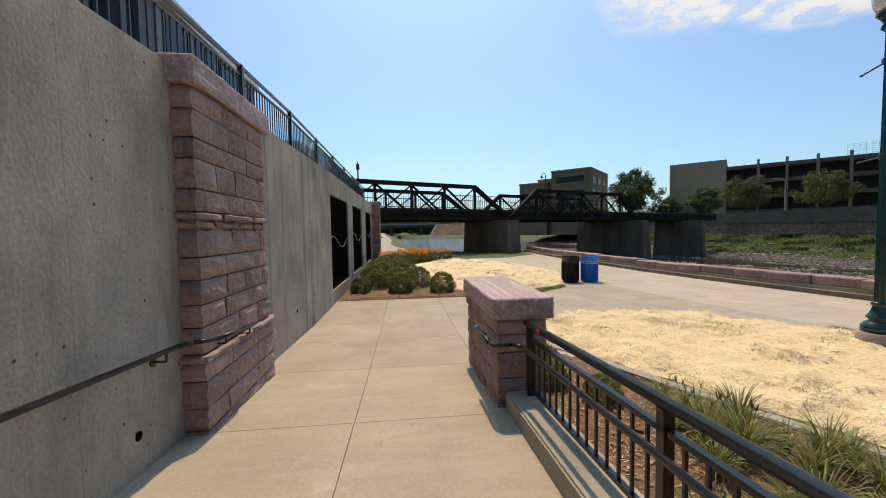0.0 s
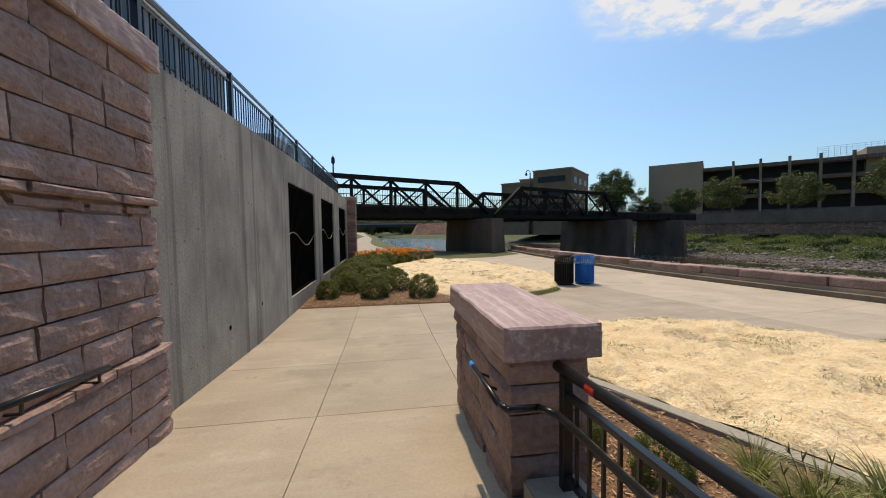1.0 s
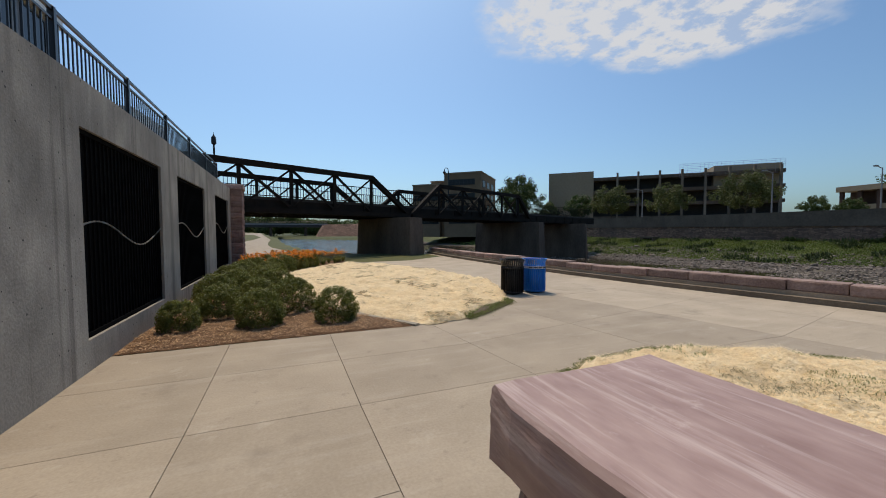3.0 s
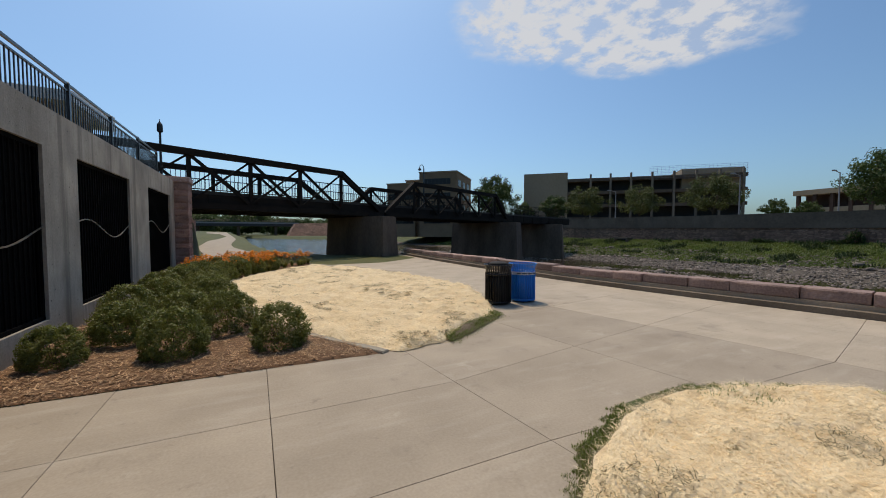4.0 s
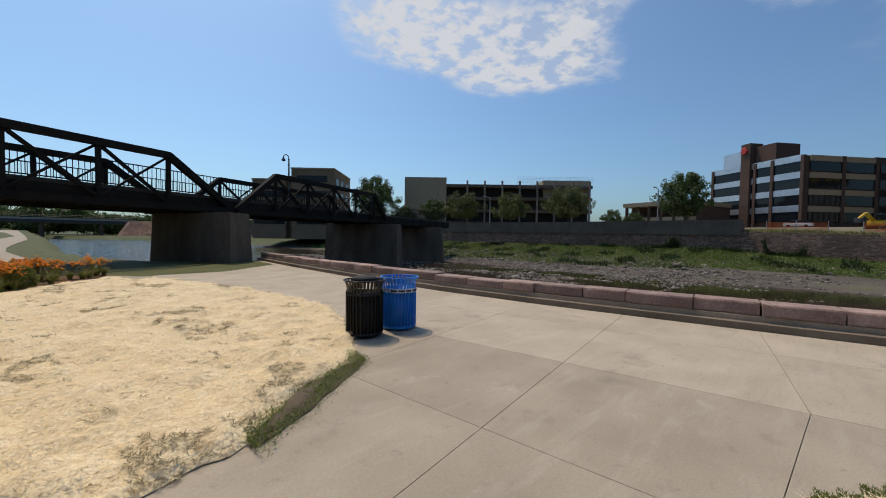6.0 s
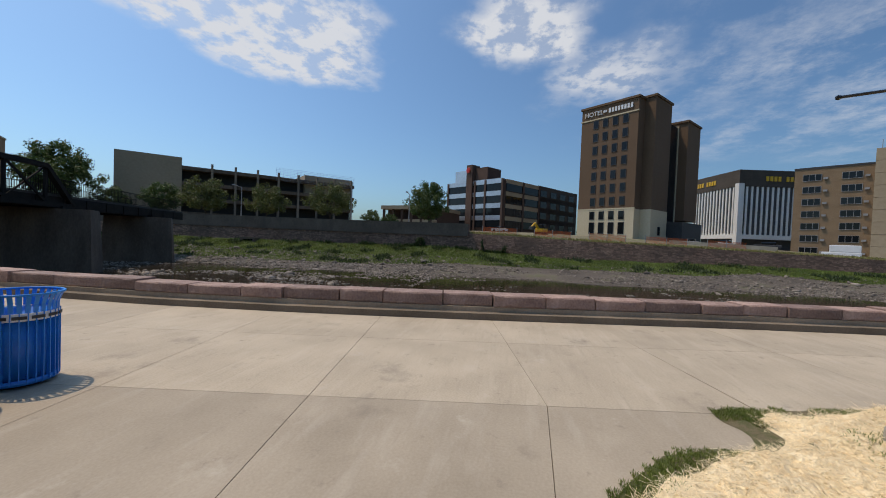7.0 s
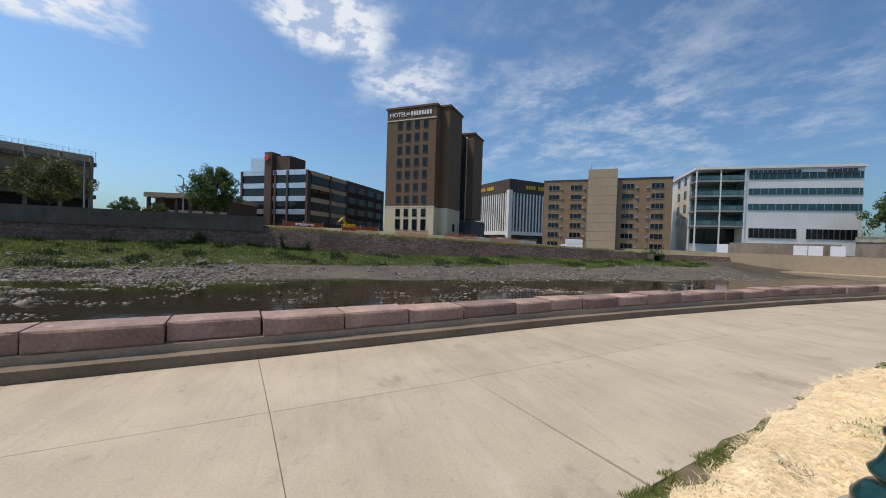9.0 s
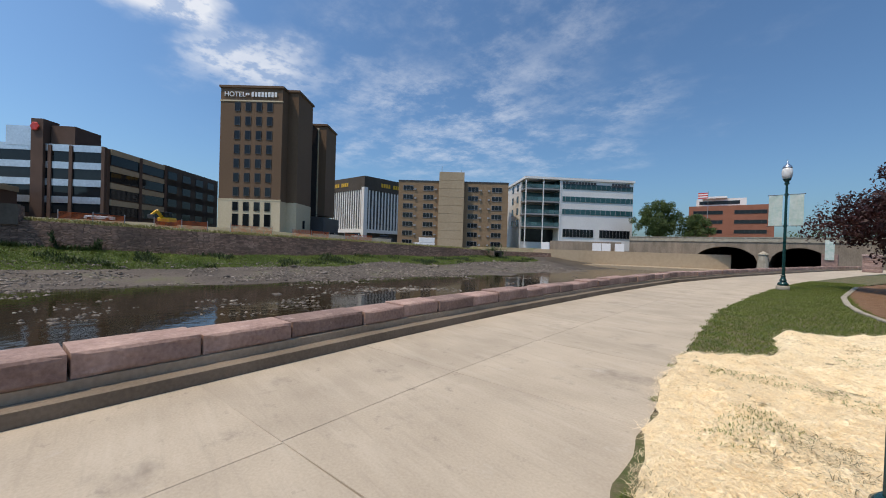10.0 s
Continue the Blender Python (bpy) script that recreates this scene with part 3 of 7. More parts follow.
# ---- ground, one sheet to the horizon ----
gx = sorted(set([-1800, -600, -200, -80, -40, -20, -10, -6, -5.8, -4, -2.5, -2.0] + [round(-1.8 + 0.9 * k, 2) for k in range(16)] + [round(12.6 + 0.75 * k, 2) for k in range(54)] + [52.7, 53.0, 53.3, 53.7, 54.1, 54.5, 57, 62, 70, 80, 95, 110, 130, 160, 220, 400, 900, 2000]))
gy = sorted(set([-2000, -800, -300, -180, -120, -100] + [round(-90 + 1.5 * k, 2) for k in range(28)] + [round(-48 + 1.0 * k, 2) for k in range(150)] + [104, 108, 114, 120, 130, 140, 150, 160, 170] + [175 + 5 * k for k in range(26)] + [340, 400, 900, 2000]))
gv, gf, gm = [], [], []
for yy in gy:
    for xx in gx:
        gv.append((xx, yy, ground_height(xx, yy)))
nx = len(gx)
for j in range(len(gy) - 1):
    for i in range(nx - 1):
        gf.append((j * nx + i, j * nx + i + 1, (j + 1) * nx + i + 1, (j + 1) * nx + i))
        cx, cy = (gx[i] + gx[i + 1]) / 2, (gy[j] + gy[j + 1]) / 2
        kx, fx = (kerb_x(cy) if cy < 33.8 else lerp_at(BANK, cy) + 1.6), lerp_at(FLOOD, cy)
        k = 0
        if cy > 176:
            k = 1
        elif cx > kx + 0.4 and cx < fx:
            u = (cx - kx) / max(1, fx - kx) + 0.06 * noise.noise(Vector((cx * 0.15, cy * 0.1, 9)))
            edge = lerp_at([(-60, 0.93), (-45, 0.90), (-20, 0.86), (0, 0.85), (10, 0.83), (22, 0.80), (45, 0.78)], cy)
            k = 1 if u > edge else (2 if u > 0.62 or noise.noise(Vector((cx * 0.12, cy * 0.09, 5))) > 0.12 else 3)
            if cy < -50:
                k = 3
        elif cx > fx:
            k = 4
        gm.append(k)
gme = raw("ground", gv, gf, M["grass"], True)
for k in ("bank_grass", "gravel", "mud", "dirt"):
    gme.materials.append(M[k])
gme.polygons.foreach_set("material_index", gm)
tagged(new("ground", gme), "grassy banks, gravel bars and bare town ground", "ground", kind="structure")

bm = bmesh.new()
prism(bm, [(4, -95), (60, -95), (58, 45), (58, 176), (30, 250), (-20, 300), (-60, 300), (-20, 240), (-8, 170), (-2.5, 119), (-1, 66), (0.8, 49), (2.5, 40), (4, 36), (10.0, 33), (11.0, 14), (13.4, 0)], WATER_Z - 0.02, WATER_Z)
solid("water", bm, M["water"], "shallow brown river with slow ripples", "water", kind="structure")

# ---- retaining wall with three barred openings ----
OPEN = [(11.38, 14.46), (15.64, 18.64), (20.40, 23.40)]


def sill(y):
    return 0.37


def lintel(y):
    return 2.91 + 0.005 * (y - 11.4)


bm = bmesh.new()
XB = WALL_X - 0.45


def wall_bay(y0, y1):
    prism_x(bm, [(y0, -0.3), (y1, -0.3), (y1, wall_top(y1)), (y0, wall_top(y0))], WALL_X, XB)


ys = [-9.0] + [v for o in OPEN for v in o] + [24.2]
for k in range(0, len(ys), 2):
    wall_bay(ys[k], ys[k + 1])
for y0, y1 in OPEN:
    prism_x(bm, [(y0, -0.3), (y1, -0.3), (y1, sill(y1)), (y0, sill(y0))], WALL_X, XB)
    prism_x(bm, [(y0, lintel(y0)), (y1, lintel(y1)), (y1, wall_top(y1)), (y0, wall_top(y0))], WALL_X, XB)
wall = solid("wall_west", bm, M["concrete_wall"], "grey board-marked concrete retaining wall with rain streaks", "wall", kind="structure")
# the wall's way round behind the camera; an unseen room added behind the bars
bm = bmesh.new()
# the room's black colour takes the place of its inner shade
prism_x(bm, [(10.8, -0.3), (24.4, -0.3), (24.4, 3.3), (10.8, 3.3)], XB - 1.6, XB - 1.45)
solid("wall_vault", bm, M["hollow_shade"], "unseen black wall added behind the bars in place of shade", "wall", kind="structure")
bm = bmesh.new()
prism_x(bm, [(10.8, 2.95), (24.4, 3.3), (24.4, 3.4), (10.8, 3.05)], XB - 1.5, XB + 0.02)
solid("ceiling_vault", bm, M["hollow_shade"], "unseen black slab added over the space behind the bars", "ceiling", kind="structure")

bm = bmesh.new()
prism_x(bm, [(-9, wall_top(-9) - 0.25), (24.2, wall_top(24.2) - 0.25), (24.2, wall_top(24.2) - 0.02), (-9, wall_top(-9) - 0.02)], XB - 4.5, XB)
solid("terrace", bm, M["slab"], "concrete terrace behind the railing", "terrace", kind="structure")

# bars in the openings, with a bright wave of steel
for y0, y1 in OPEN:
    g = thing("barred_panel", pose(WALL_X - 0.07, y0, 0), "black steel bar screen with a silver wave in the wall opening", "screen", "wall screens")
    w = y1 - y0
    fb = bmesh.new()
    for za, zb in ((sill(y0), sill(y1)), (lintel(y0) - 0.06, lintel(y1) - 0.06)):
        bar(fb, (0, 0, za + 0.03), (0, w, zb + 0.03), 0.05, 0.06)
    for yy in (0.025, w - 0.025):
        bar(fb, (0, yy, sill(y0) + 0.02), (0, yy, lintel(y0) - 0.02), 0.05)
    part("frame", fb, M["bar_metal"], g)
    n = 25
    sb = bmesh.new()
    box(sb, -0.01, 0.01, -0.012, 0.012, 0, 1)
    sm = to_mesh("bar", sb, M["bar_metal"])
    for k in range(n):
        yy = w * (k + 0.5) / n
        h = lintel(y0 + yy) - sill(y0 + yy) - 0.04
        piece("bar", sm, g, Matrix.LocRotScale((0, yy, sill(y0 + yy) + 0.02), None, (1, 1, h)))
    wb = bmesh.new()
    pts = [(0.03, w * k / 24, 1.63 + 0.02 * (y0 - 11) + 0.17 * math.sin(2 * math.pi * k / 24 + 0.6)) for k in range(25)]
    for a, b in zip(pts, pts[1:]):
        bar(wb, a, b, 0.014, 0.018)
    part("wave", wb, M["silver"], g, "bright bent steel wave")
    # solid black sheet painted as the darkness behind the bars
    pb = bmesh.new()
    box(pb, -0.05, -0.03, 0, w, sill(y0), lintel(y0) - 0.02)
    part("backing", pb, M["hollow_shade"], g, "plain black sheet in place of the shade behind the bars")

# railing on top of the wall
RAIL_X = -2.18
post_ys = [-7.1 + 2.38 * k for k in range(14)]
g = thing("wall_railing", pose(RAIL_X, 0, 0), "black steel picket railing on top of the concrete wall", "railing")
pb = bmesh.new()
box(pb, -0.035, 0.035, -0.035, 0.035, 0, 0.99, 0.006)
rod(pb, (0, 0, 0.99), (0, 0, 1.02), 0.04, 0.01, 8)
pm = to_mesh("post", pb, M["black_metal"])
bb = bmesh.new()
box(bb, -0.009, 0.009, -0.009, 0.009, 0, 0.75)
bmh = to_mesh("baluster", bb, M["black_metal"])
for yy in post_ys:
    piece("post", pm, g, pose(0, yy, wall_top(yy) - 0.02))
for y0, y1 in zip(post_ys, post_ys[1:]):
    rb = bmesh.new()
    for h, s in ((0.95, 0.045), (0.82, 0.03), (0.09, 0.03)):
        bar(rb, (0, y0, wall_top(y0) + h), (0, y1, wall_top(y1) + h), 0.04, s)
    part("rail", rb, M["black_metal"], g)
    for k in range(1, 20):
        yy = y0 + (y1 - y0) * k / 20
        piece("baluster", bmh, g, pose(0, yy, wall_top(yy) + 0.09))


# ---- rough stone masonry ----
def rough_block(x0, x1, y0, y1, z0, z1, faces, seed, amp=0.02, cuts=3):
    """A split-faced block: the named faces bulge and chip, their borders stay."""
    rnd = random.Random(seed)
    b = bmesh.new()
    box(b, x0, x1, y0, y1, z0, z1)
    bmesh.ops.subdivide_edges(b, edges=b.edges[:], cuts=cuts, use_grid_fill=True)
    off = rnd.uniform(0, 100)
    for v in b.verts:
        for ax, side in faces:
            lo, hi = ((x0, x1), (y0, y1), (z0, z1))[ax]
            lim = hi if side > 0 else lo
            if abs(v.co[ax] - lim) < 1e-5:
                inner = min(min(abs(v.co[k] - ((x0, x1), (y0, y1), (z0, z1))[k][j]) for j in (0, 1)) for k in range(3) if k != ax)
                d = noise.noise(v.co * 6 + Vector((off, off, 0))) * amp + noise.noise(v.co * 17 + Vector((off, 0, off))) * amp * 0.5
                v.co[ax] += side * (d + (amp * 0.9 if inner > 0.004 else -amp * 0.3))
    return b


def stone_pier(name, label, x0, x1, y0, y1, top, rows, seed, faces, cap_over, cap_h, cap_ends, lens=(0.35, 0.75), courses=None):
    """A pier of coursed pink stone with a smooth cap; every stone is a piece."""
    rnd = random.Random(seed)
    g = thing(name, pose(0, 0, 0), label, "pier")
    core = bmesh.new()
    box(core, x0 + 0.03, x1 - 0.03, y0 + 0.03, y1 - 0.03, -0.2, top - cap_h)
    part("mortar_core", core, M["flood_stone"], g)
    if courses:
        rows = len(courses)
    zs = [0.0]
    hs = [c[0] for c in courses] if courses else [rnd.uniform(0.16, 0.30) for _ in range(rows)]
    s = (top - cap_h) / sum(hs)
    for h in hs:
        zs.append(zs[-1] + h * s)
    j = 0.006
    for row, (a, b) in enumerate(zip(zs, zs[1:])):
        yy = y0
        out = courses[row][1] if courses else 0.0
        while yy < y1 - 0.01:
            ln = rnd.uniform(*lens)
            if y1 - (yy + ln) < 0.2:
                ln = y1 - yy
            ends = list(faces)
            if yy == y0:
                ends.append((1, -1))
            if yy + ln >= y1 - 1e-6:
                ends.append((1, 1))
            r = rough_block(x0 - (out if (0, -1) in faces else 0), x1 + out, yy + j - (out if yy == y0 else 0), yy + ln - j + (out if yy + ln >= y1 - 1e-6 else 0), a + j, b - j, ends, rnd.random(), 0.018)
            part("stone", r, M["quartzite"], g)
            yy += ln
    for c0, c1 in cap_ends:
        cb = rough_block(x0 - cap_over, x1 + cap_over, c0, c1, top - cap_h, top, [(0, 1), (0, -1), (1, 1), (1, -1)], seed + c0, 0.011, 14)
        part("cap_stone", cb, M["quartzite_cap"], g, "smooth-topped pink capstone")
    return g


# pier on the retaining wall
stone_pier("wall_pier", "coursed pink quartzite pier set against the concrete wall", -1.95, -1.58, 4.68, 6.26, 3.36, 13, 5, [(0, 1)], 0.05, 0.22, [(4.62, 5.45), (5.46, 6.31)], (0.35, 0.75), [(0.24, 0.03), (0.2, 0.03), (0.24, 0.03), (0.16, 0.03), (0.07, 0.05), (0.24, 0), (0.2, 0), (0.22, 0), (0.2, 0), (0.24, 0), (0.09, -0.03), (0.07, 0.02), (0.2, 0), (0.26, 0), (0.18, 0), (0.24, 0), (0.2, 0)])
# pier at the wall's far end, by the bridge
stone_pier("wall_end_pier", "pink quartzite pier at the end of the wall by the bridge", -2.3, -1.3, 24.2, 25.1, 3.75, 14, 8, [(0, 1), (0, -1)], 0.05, 0.2, [(24.15, 25.15)])
# pier between ramp and planting
stone_pier("fence_pier", "low pink quartzite pier with a thick smooth cap", 0.99, 1.48, 4.81, 6.44, 1.255, 5, 12, [(0, 1), (0, -1)], 0.05, 0.2, [(4.75, 6.50)], (0.45, 0.8))

# ---- bridge ----
bridge_m = pose(-3.72, 27.85, 0, 0, 0, 24)
g = thing("truss_bridge", bridge_m, "dark riveted steel truss footbridge on concrete piers over the river", "bridge")
DECK0, DECK1 = 2.80, 3.72


def truss(s0, s1, panels, v, rise0, rise1):
    """One side truss from end post to end post, top chord at 5.5."""
    b = bmesh.new()
    bar(b, (s0, v, DECK0 + 0.15), (s1, v, DECK0 + 0.15), 0.3, 0.32)
    a0, a1 = s0 + rise0, s1 - rise1
    top = 5.5
    bar(b, (a0 - 0.05, v, top), (a1 + 0.05, v, top), 0.34, 0.3)
    bar(b, (s0, v, DECK0 + 0.2), (a0, v, top), 0.34, 0.3)
    bar(b, (s1, v, DECK0 + 0.2), (a1, v, top), 0.34, 0.3)
    part("truss_frame", b, M["bridge_steel"], g)
    xs = [a0 + (a1 - a0) * k / panels for k in range(panels + 1)]
    for x in xs:
        b = bmesh.new()
        bar(b, (x, v, DECK0 + 0.2), (x, v, top - 0.1), 0.18, 0.14)
        part("vertical", b, M["bridge_steel"], g)
    for k in range(panels):
        x0, x1 = xs[k], xs[k + 1]
        b = bmesh.new()
        bar(b, (x0, v - 0.03, top - 0.1), (x1, v - 0.03, DECK0 + 0.3), 0.08, 0.16)
        part("diagonal", b, M["bridge_steel"], g)
        b = bmesh.new()
        bar(b, (x0, v + 0.05, DECK0 + 0.3), (x1, v + 0.05, top - 0.1), 0.06, 0.1)
        part("diagonal", b, M["bridge_steel"], g)


for v in (0.0, 5.3):
    truss(-9.0, 14.3, 6, v, 2.4, 3.6)
    truss(14.5, 32.4, 4, v, 3.1, 2.5)
db = bmesh.new()
box(db, -10, 51, 0.2, 5.1, DECK1 - 0.18, DECK1)
part("deck", db, M["dark_deck_and_shade"], g)
for v in (0.25, 1.8, 3.5, 5.05):
    b = bmesh.new()
    box(b, -10, 51, v - 0.1, v + 0.1, DECK0 - 0.05, DECK1 - 0.18)
    part("girder", b, M["bridge_steel"], g)
for k in range(25):
    b = bmesh.new()
    x = -9 + k * 2.4
    box(b, x - 0.09, x + 0.09, 0.1, 5.2, DECK0, DECK1 - 0.2)
    part("floor_beam", b, M["bridge_steel"], g)
# picket railing along both sides of the deck
bb = bmesh.new()
box(bb, -0.012, 0.012, -0.012, 0.012, 0, 1.05)
bmr = to_mesh("picket", bb, M["bridge_steel"])
for v in (0.55, 4.75):
    b = bmesh.new()
    for h in (0.1, 1.12):
        bar(b, (-9, v, DECK1 + h), (50.5, v, DECK1 + h), 0.05)
    part("railing_rail", b, M["bridge_steel"], g)
    for k in range(290):
        piece("picket", bmr, g, pose(-9 + 0.205 * k, v, DECK1 + 0.08))
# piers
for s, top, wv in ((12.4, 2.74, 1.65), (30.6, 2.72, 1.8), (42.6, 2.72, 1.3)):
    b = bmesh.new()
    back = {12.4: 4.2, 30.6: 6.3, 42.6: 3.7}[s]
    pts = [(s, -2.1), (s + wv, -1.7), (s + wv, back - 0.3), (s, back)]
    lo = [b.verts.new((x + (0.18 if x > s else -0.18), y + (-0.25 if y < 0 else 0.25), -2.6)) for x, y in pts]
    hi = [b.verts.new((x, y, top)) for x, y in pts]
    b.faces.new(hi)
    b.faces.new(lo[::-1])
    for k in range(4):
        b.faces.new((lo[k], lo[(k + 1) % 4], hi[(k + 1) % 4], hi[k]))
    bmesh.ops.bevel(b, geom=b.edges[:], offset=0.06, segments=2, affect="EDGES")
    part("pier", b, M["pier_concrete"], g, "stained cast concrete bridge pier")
    for v in (0, 5.3):
        b = bmesh.new()
        box(b, s + 0.4, s + 1.2, v - 0.3, v + 0.3, top - 0.02, DECK0 + 0.1)
        part("bearing", b, M["bridge_steel"], g)
# lamps on the bridge
for s, v, hh in ((19.2, 0.4, 7.0), (37.5, 5.0, 6.3)):
    lg = thing("bridge_lamp", bridge_m @ pose(s, v, DECK1), "black hooked lamp post on the bridge deck", "street lamp", "bridge lamps")
    b = bmesh.new()
    rod(b, (0, 0, 0), (0, 0, hh - DECK1), 0.07, 0.05, 8)
    part("post", b, M["black_metal"], lg)
    b = bmesh.new()
    pts = [(-0.25 + 0.25 * math.cos(a), 0, hh - DECK1 + 0.25 * math.sin(a)) for a in [math.pi * k / 6 for k in range(7)]]
    tube(b, pts, 0.03)
    part("arm", b, M["black_metal"], lg)
    b = bmesh.new()
    lathe(b, [(0.02, 0.15), (0.06, 0.05), (0.16, -0.1), (0.02, -0.18)], 10, -0.5, 0)
    ob = part("shade", b, M["black_metal"], lg)
    ob.location.z = hh - DECK1 - 0.1
b = bmesh.new()
lg = thing("terrace_lamp", pose(-3.16, 30.0, 3.55), "slim black lamp post on the terrace by the bridge", "street lamp")
rod(b, (0, 0, -0.4), (0, 0, 3.0), 0.07, 0.05, 8)
part("post", b, M["black_metal"], lg)
b = bmesh.new()
lathe(b, [(0.05, 3.0), (0.13, 3.06), (0.12, 3.4), (0.02, 3.55), (0.01, 3.68)], 10)
part("lantern", b, M["black_metal"], lg)

# ---- flood walls ----
FW = [(176, 5.4), (120, 4.6), (90, 4.25), (64, 3.95), (45, 3.8), (30, 3.7), (15.0, 3.66)]
b = bmesh.new()
for (y0, z0), (y1, z1) in zip(FW, FW[1:]):
    x0, x1 = lerp_at(FLOOD, y0), lerp_at(FLOOD, y1)
    vs = [b.verts.new(p) for p in ((x0, y0, -2.5), (x1, y1, -2.5), (x1, y1, z1), (x0, y0, z0), (x0 + 2.2, y0, -2.5), (x1 + 2.2, y1, -2.5), (x1 + 2.2, y1, z1), (x0 + 2.2, y0, z0))]
    for f in ((0, 1, 2, 3), (5, 4, 7, 6), (3, 2, 6, 7), (0, 4, 5, 1), (0, 3, 7, 4), (1, 5, 6, 2)):
        b.faces.new([vs[k] for k in f])
solid("flood_wall_north", b, M["flood_stone"], "tall dark stone flood wall with a concrete top band", "flood wall", kind="structure")
b = bmesh.new()
FL = [(15.0, 2.5), (0, 2.0), (-14, 1.65), (-31, 1.15), (-44, 0.8), (-60, 0.6)]
for (y0, z0), (y1, z1) in zip(FL, FL[1:]):
    x0, x1 = lerp_at(FLOOD, y0), lerp_at(FLOOD, y1)
    vs = [b.verts.new(p) for p in ((x0 - 0.6, y0, -2.5), (x1 - 0.6, y1, -2.5), (x1, y1, z1), (x0, y0, z0), (x0 + 2.2, y0, -2.5), (x1 + 2.2, y1, -2.5), (x1 + 2.2, y1, z1), (x0 + 2.2, y0, z0))]
    for f in ((0, 1, 2, 3), (5, 4, 7, 6), (3, 2, 6, 7), (0, 4, 5, 1), (0, 3, 7, 4), (1, 5, 6, 2)):
        b.faces.new([vs[k] for k in f])
solid("flood_wall_middle", b, M["flood_stone"], "low rough stone flood wall with weeds on top", "flood wall", kind="structure")
b = bmesh.new()
for (y0, z0), (y1, z1) in zip(FW, FW[1:]):
    bar(b, (lerp_at(FLOOD, y0) + 0.3, y0, z0 - 0.75), (lerp_at(FLOOD, y1) + 0.3, y1, z1 - 0.75), 0.9, 1.6)
solid("wall_band", b, M["wall_band"], "weathered concrete band along the flood wall", "wall", kind="structure")
# concrete bank wall towards the arch bridge
b = bmesh.new()
P0, P1 = Vector((55.2, -56.1, 0)), Vector((25.3, -71.9, 0))
d = (P1 - P0).normalized()
nrm = Vector((d.y, -d.x, 0))
for o0, o1, za, zb in ((0, 1.2, -0.4, 1.4), (-3.2, 0.0, -1.2, -1.15), (-4.0, -3.2, -2.4, -1.2)):
    pts = [P0 + nrm * -o0, P1 + nrm * -o0, P1 + nrm * -o1, P0 + nrm * -o1]
    vs = [b.verts.new((p.x, p.y, -2.6)) for p in pts] + [b.verts.new((p.x, p.y, zb)) for p in pts]
    for f in ((0, 1, 5, 4), (1, 2, 6, 5), (2, 3, 7, 6), (3, 0, 4, 7), (4, 5, 6, 7)):
        b.faces.new([vs[k] for k in f])
solid("flood_wall_south", b, M["tan_panel"], "smooth tan concrete bank wall with a ledge", "flood wall", kind="structure")

# ---- arch bridge downstream ----
g = thing("arch_bridge", pose(30.6, -69.5, 1.0, 0, 0, 187) @ Matrix.Diagonal((0.75, 0.75, 0.8, 1)), "grey concrete road bridge with two low arches", "bridge")


def arch_face(x0, x1, y0, y1):
    b = bmesh.new()
    n = 16
    spring, crown, top = -1.3, 2.3, 3.3
    arc = [(x0 + (x1 - x0) * k / n, spring + (crown - spring) * math.sqrt(max(0, 1 - (2 * k / n - 1) ** 2))) for k in range(n + 1)]
    ring = []
    for yy in (y0, y1):
        ring.append([b.verts.new((x, yy, z)) for x, z in arc] + [b.verts.new((x, yy, top)) for x, z in arc[::-1]])
    m = len(ring[0])
    for j in range(n):
        for rg in ring:
            b.faces.new((rg[j], rg[j + 1], rg[m - 2 - j], rg[m - 1 - j]))
    for j in range(m):
        b.faces.new((ring[0][j], ring[0][(j + 1) % m], ring[1][(j + 1) % m], ring[1][j]))
    return b


# vaults stretched far back so that the openings look dark
for x0, x1 in ((0.4, 12.4), (14.0, 23.6)):
    part("arch", arch_face(x0, x1, 0, 60), M["old_concrete"], g)
for x0, x1 in ((-14, 0.4), (12.4, 14.0), (23.6, 45)):
    b = bmesh.new()
    box(b, x0, x1, 0, 60, -2.6, 3.3)
    part("abutment" if x0 != 12.4 else "pier", b, M["old_concrete"], g)
b = bmesh.new()
lathe(b, [(1.1, -2.4), (0.8, 0.7), (0.95, 0.75), (0.9, 0.95), (0.1, 1.5)], 12, 13.2, -0.7)
part("cutwater", b, M["kerb_concrete"], g, "pale rounded pier nose")
b = bmesh.new()
box(b, -14, 45, -0.15, 0.25, 3.3, 4.2)
box(b, -14, 45, -0.25, 0.35, 4.2, 4.34)
part("parapet", b, M["kerb_concrete"], g)
for k in range(30):
    b = bmesh.new()
    box(b, -14 + 2 * k, -13.7 + 2 * k, -0.22, -0.1, 3.4, 4.2)
    part("pilaster", b, M["kerb_concrete"], g)

# unseen wall added across the far end to block light through the arches
b = bmesh.new()
box(b, 0.4, 23.6, 59.2, 60, -2.6, 3.3)
part("end_wall", b, M["old_concrete"], g)

# ---- highway bridge far upstream ----
g = thing("highway_bridge", pose(0, 246, 0), "far grey road bridge on round columns", "bridge")
b = bmesh.new()
box(b, -90, 24, 0, 12, 4.9, 6.3)
part("girder", b, M["dark_panel"], g)
b = bmesh.new()
box(b, -90, 24, -0.2, 0.1, 6.3, 7.1)
part("parapet", b, M["grey_panel"], g)
for z in (7.6, 8.3):
    b = bmesh.new()
    rod(b, (-90, 0, z), (24, 0, z), 0.09, n=6)
    part("rail", b, M["dark_panel"], g)
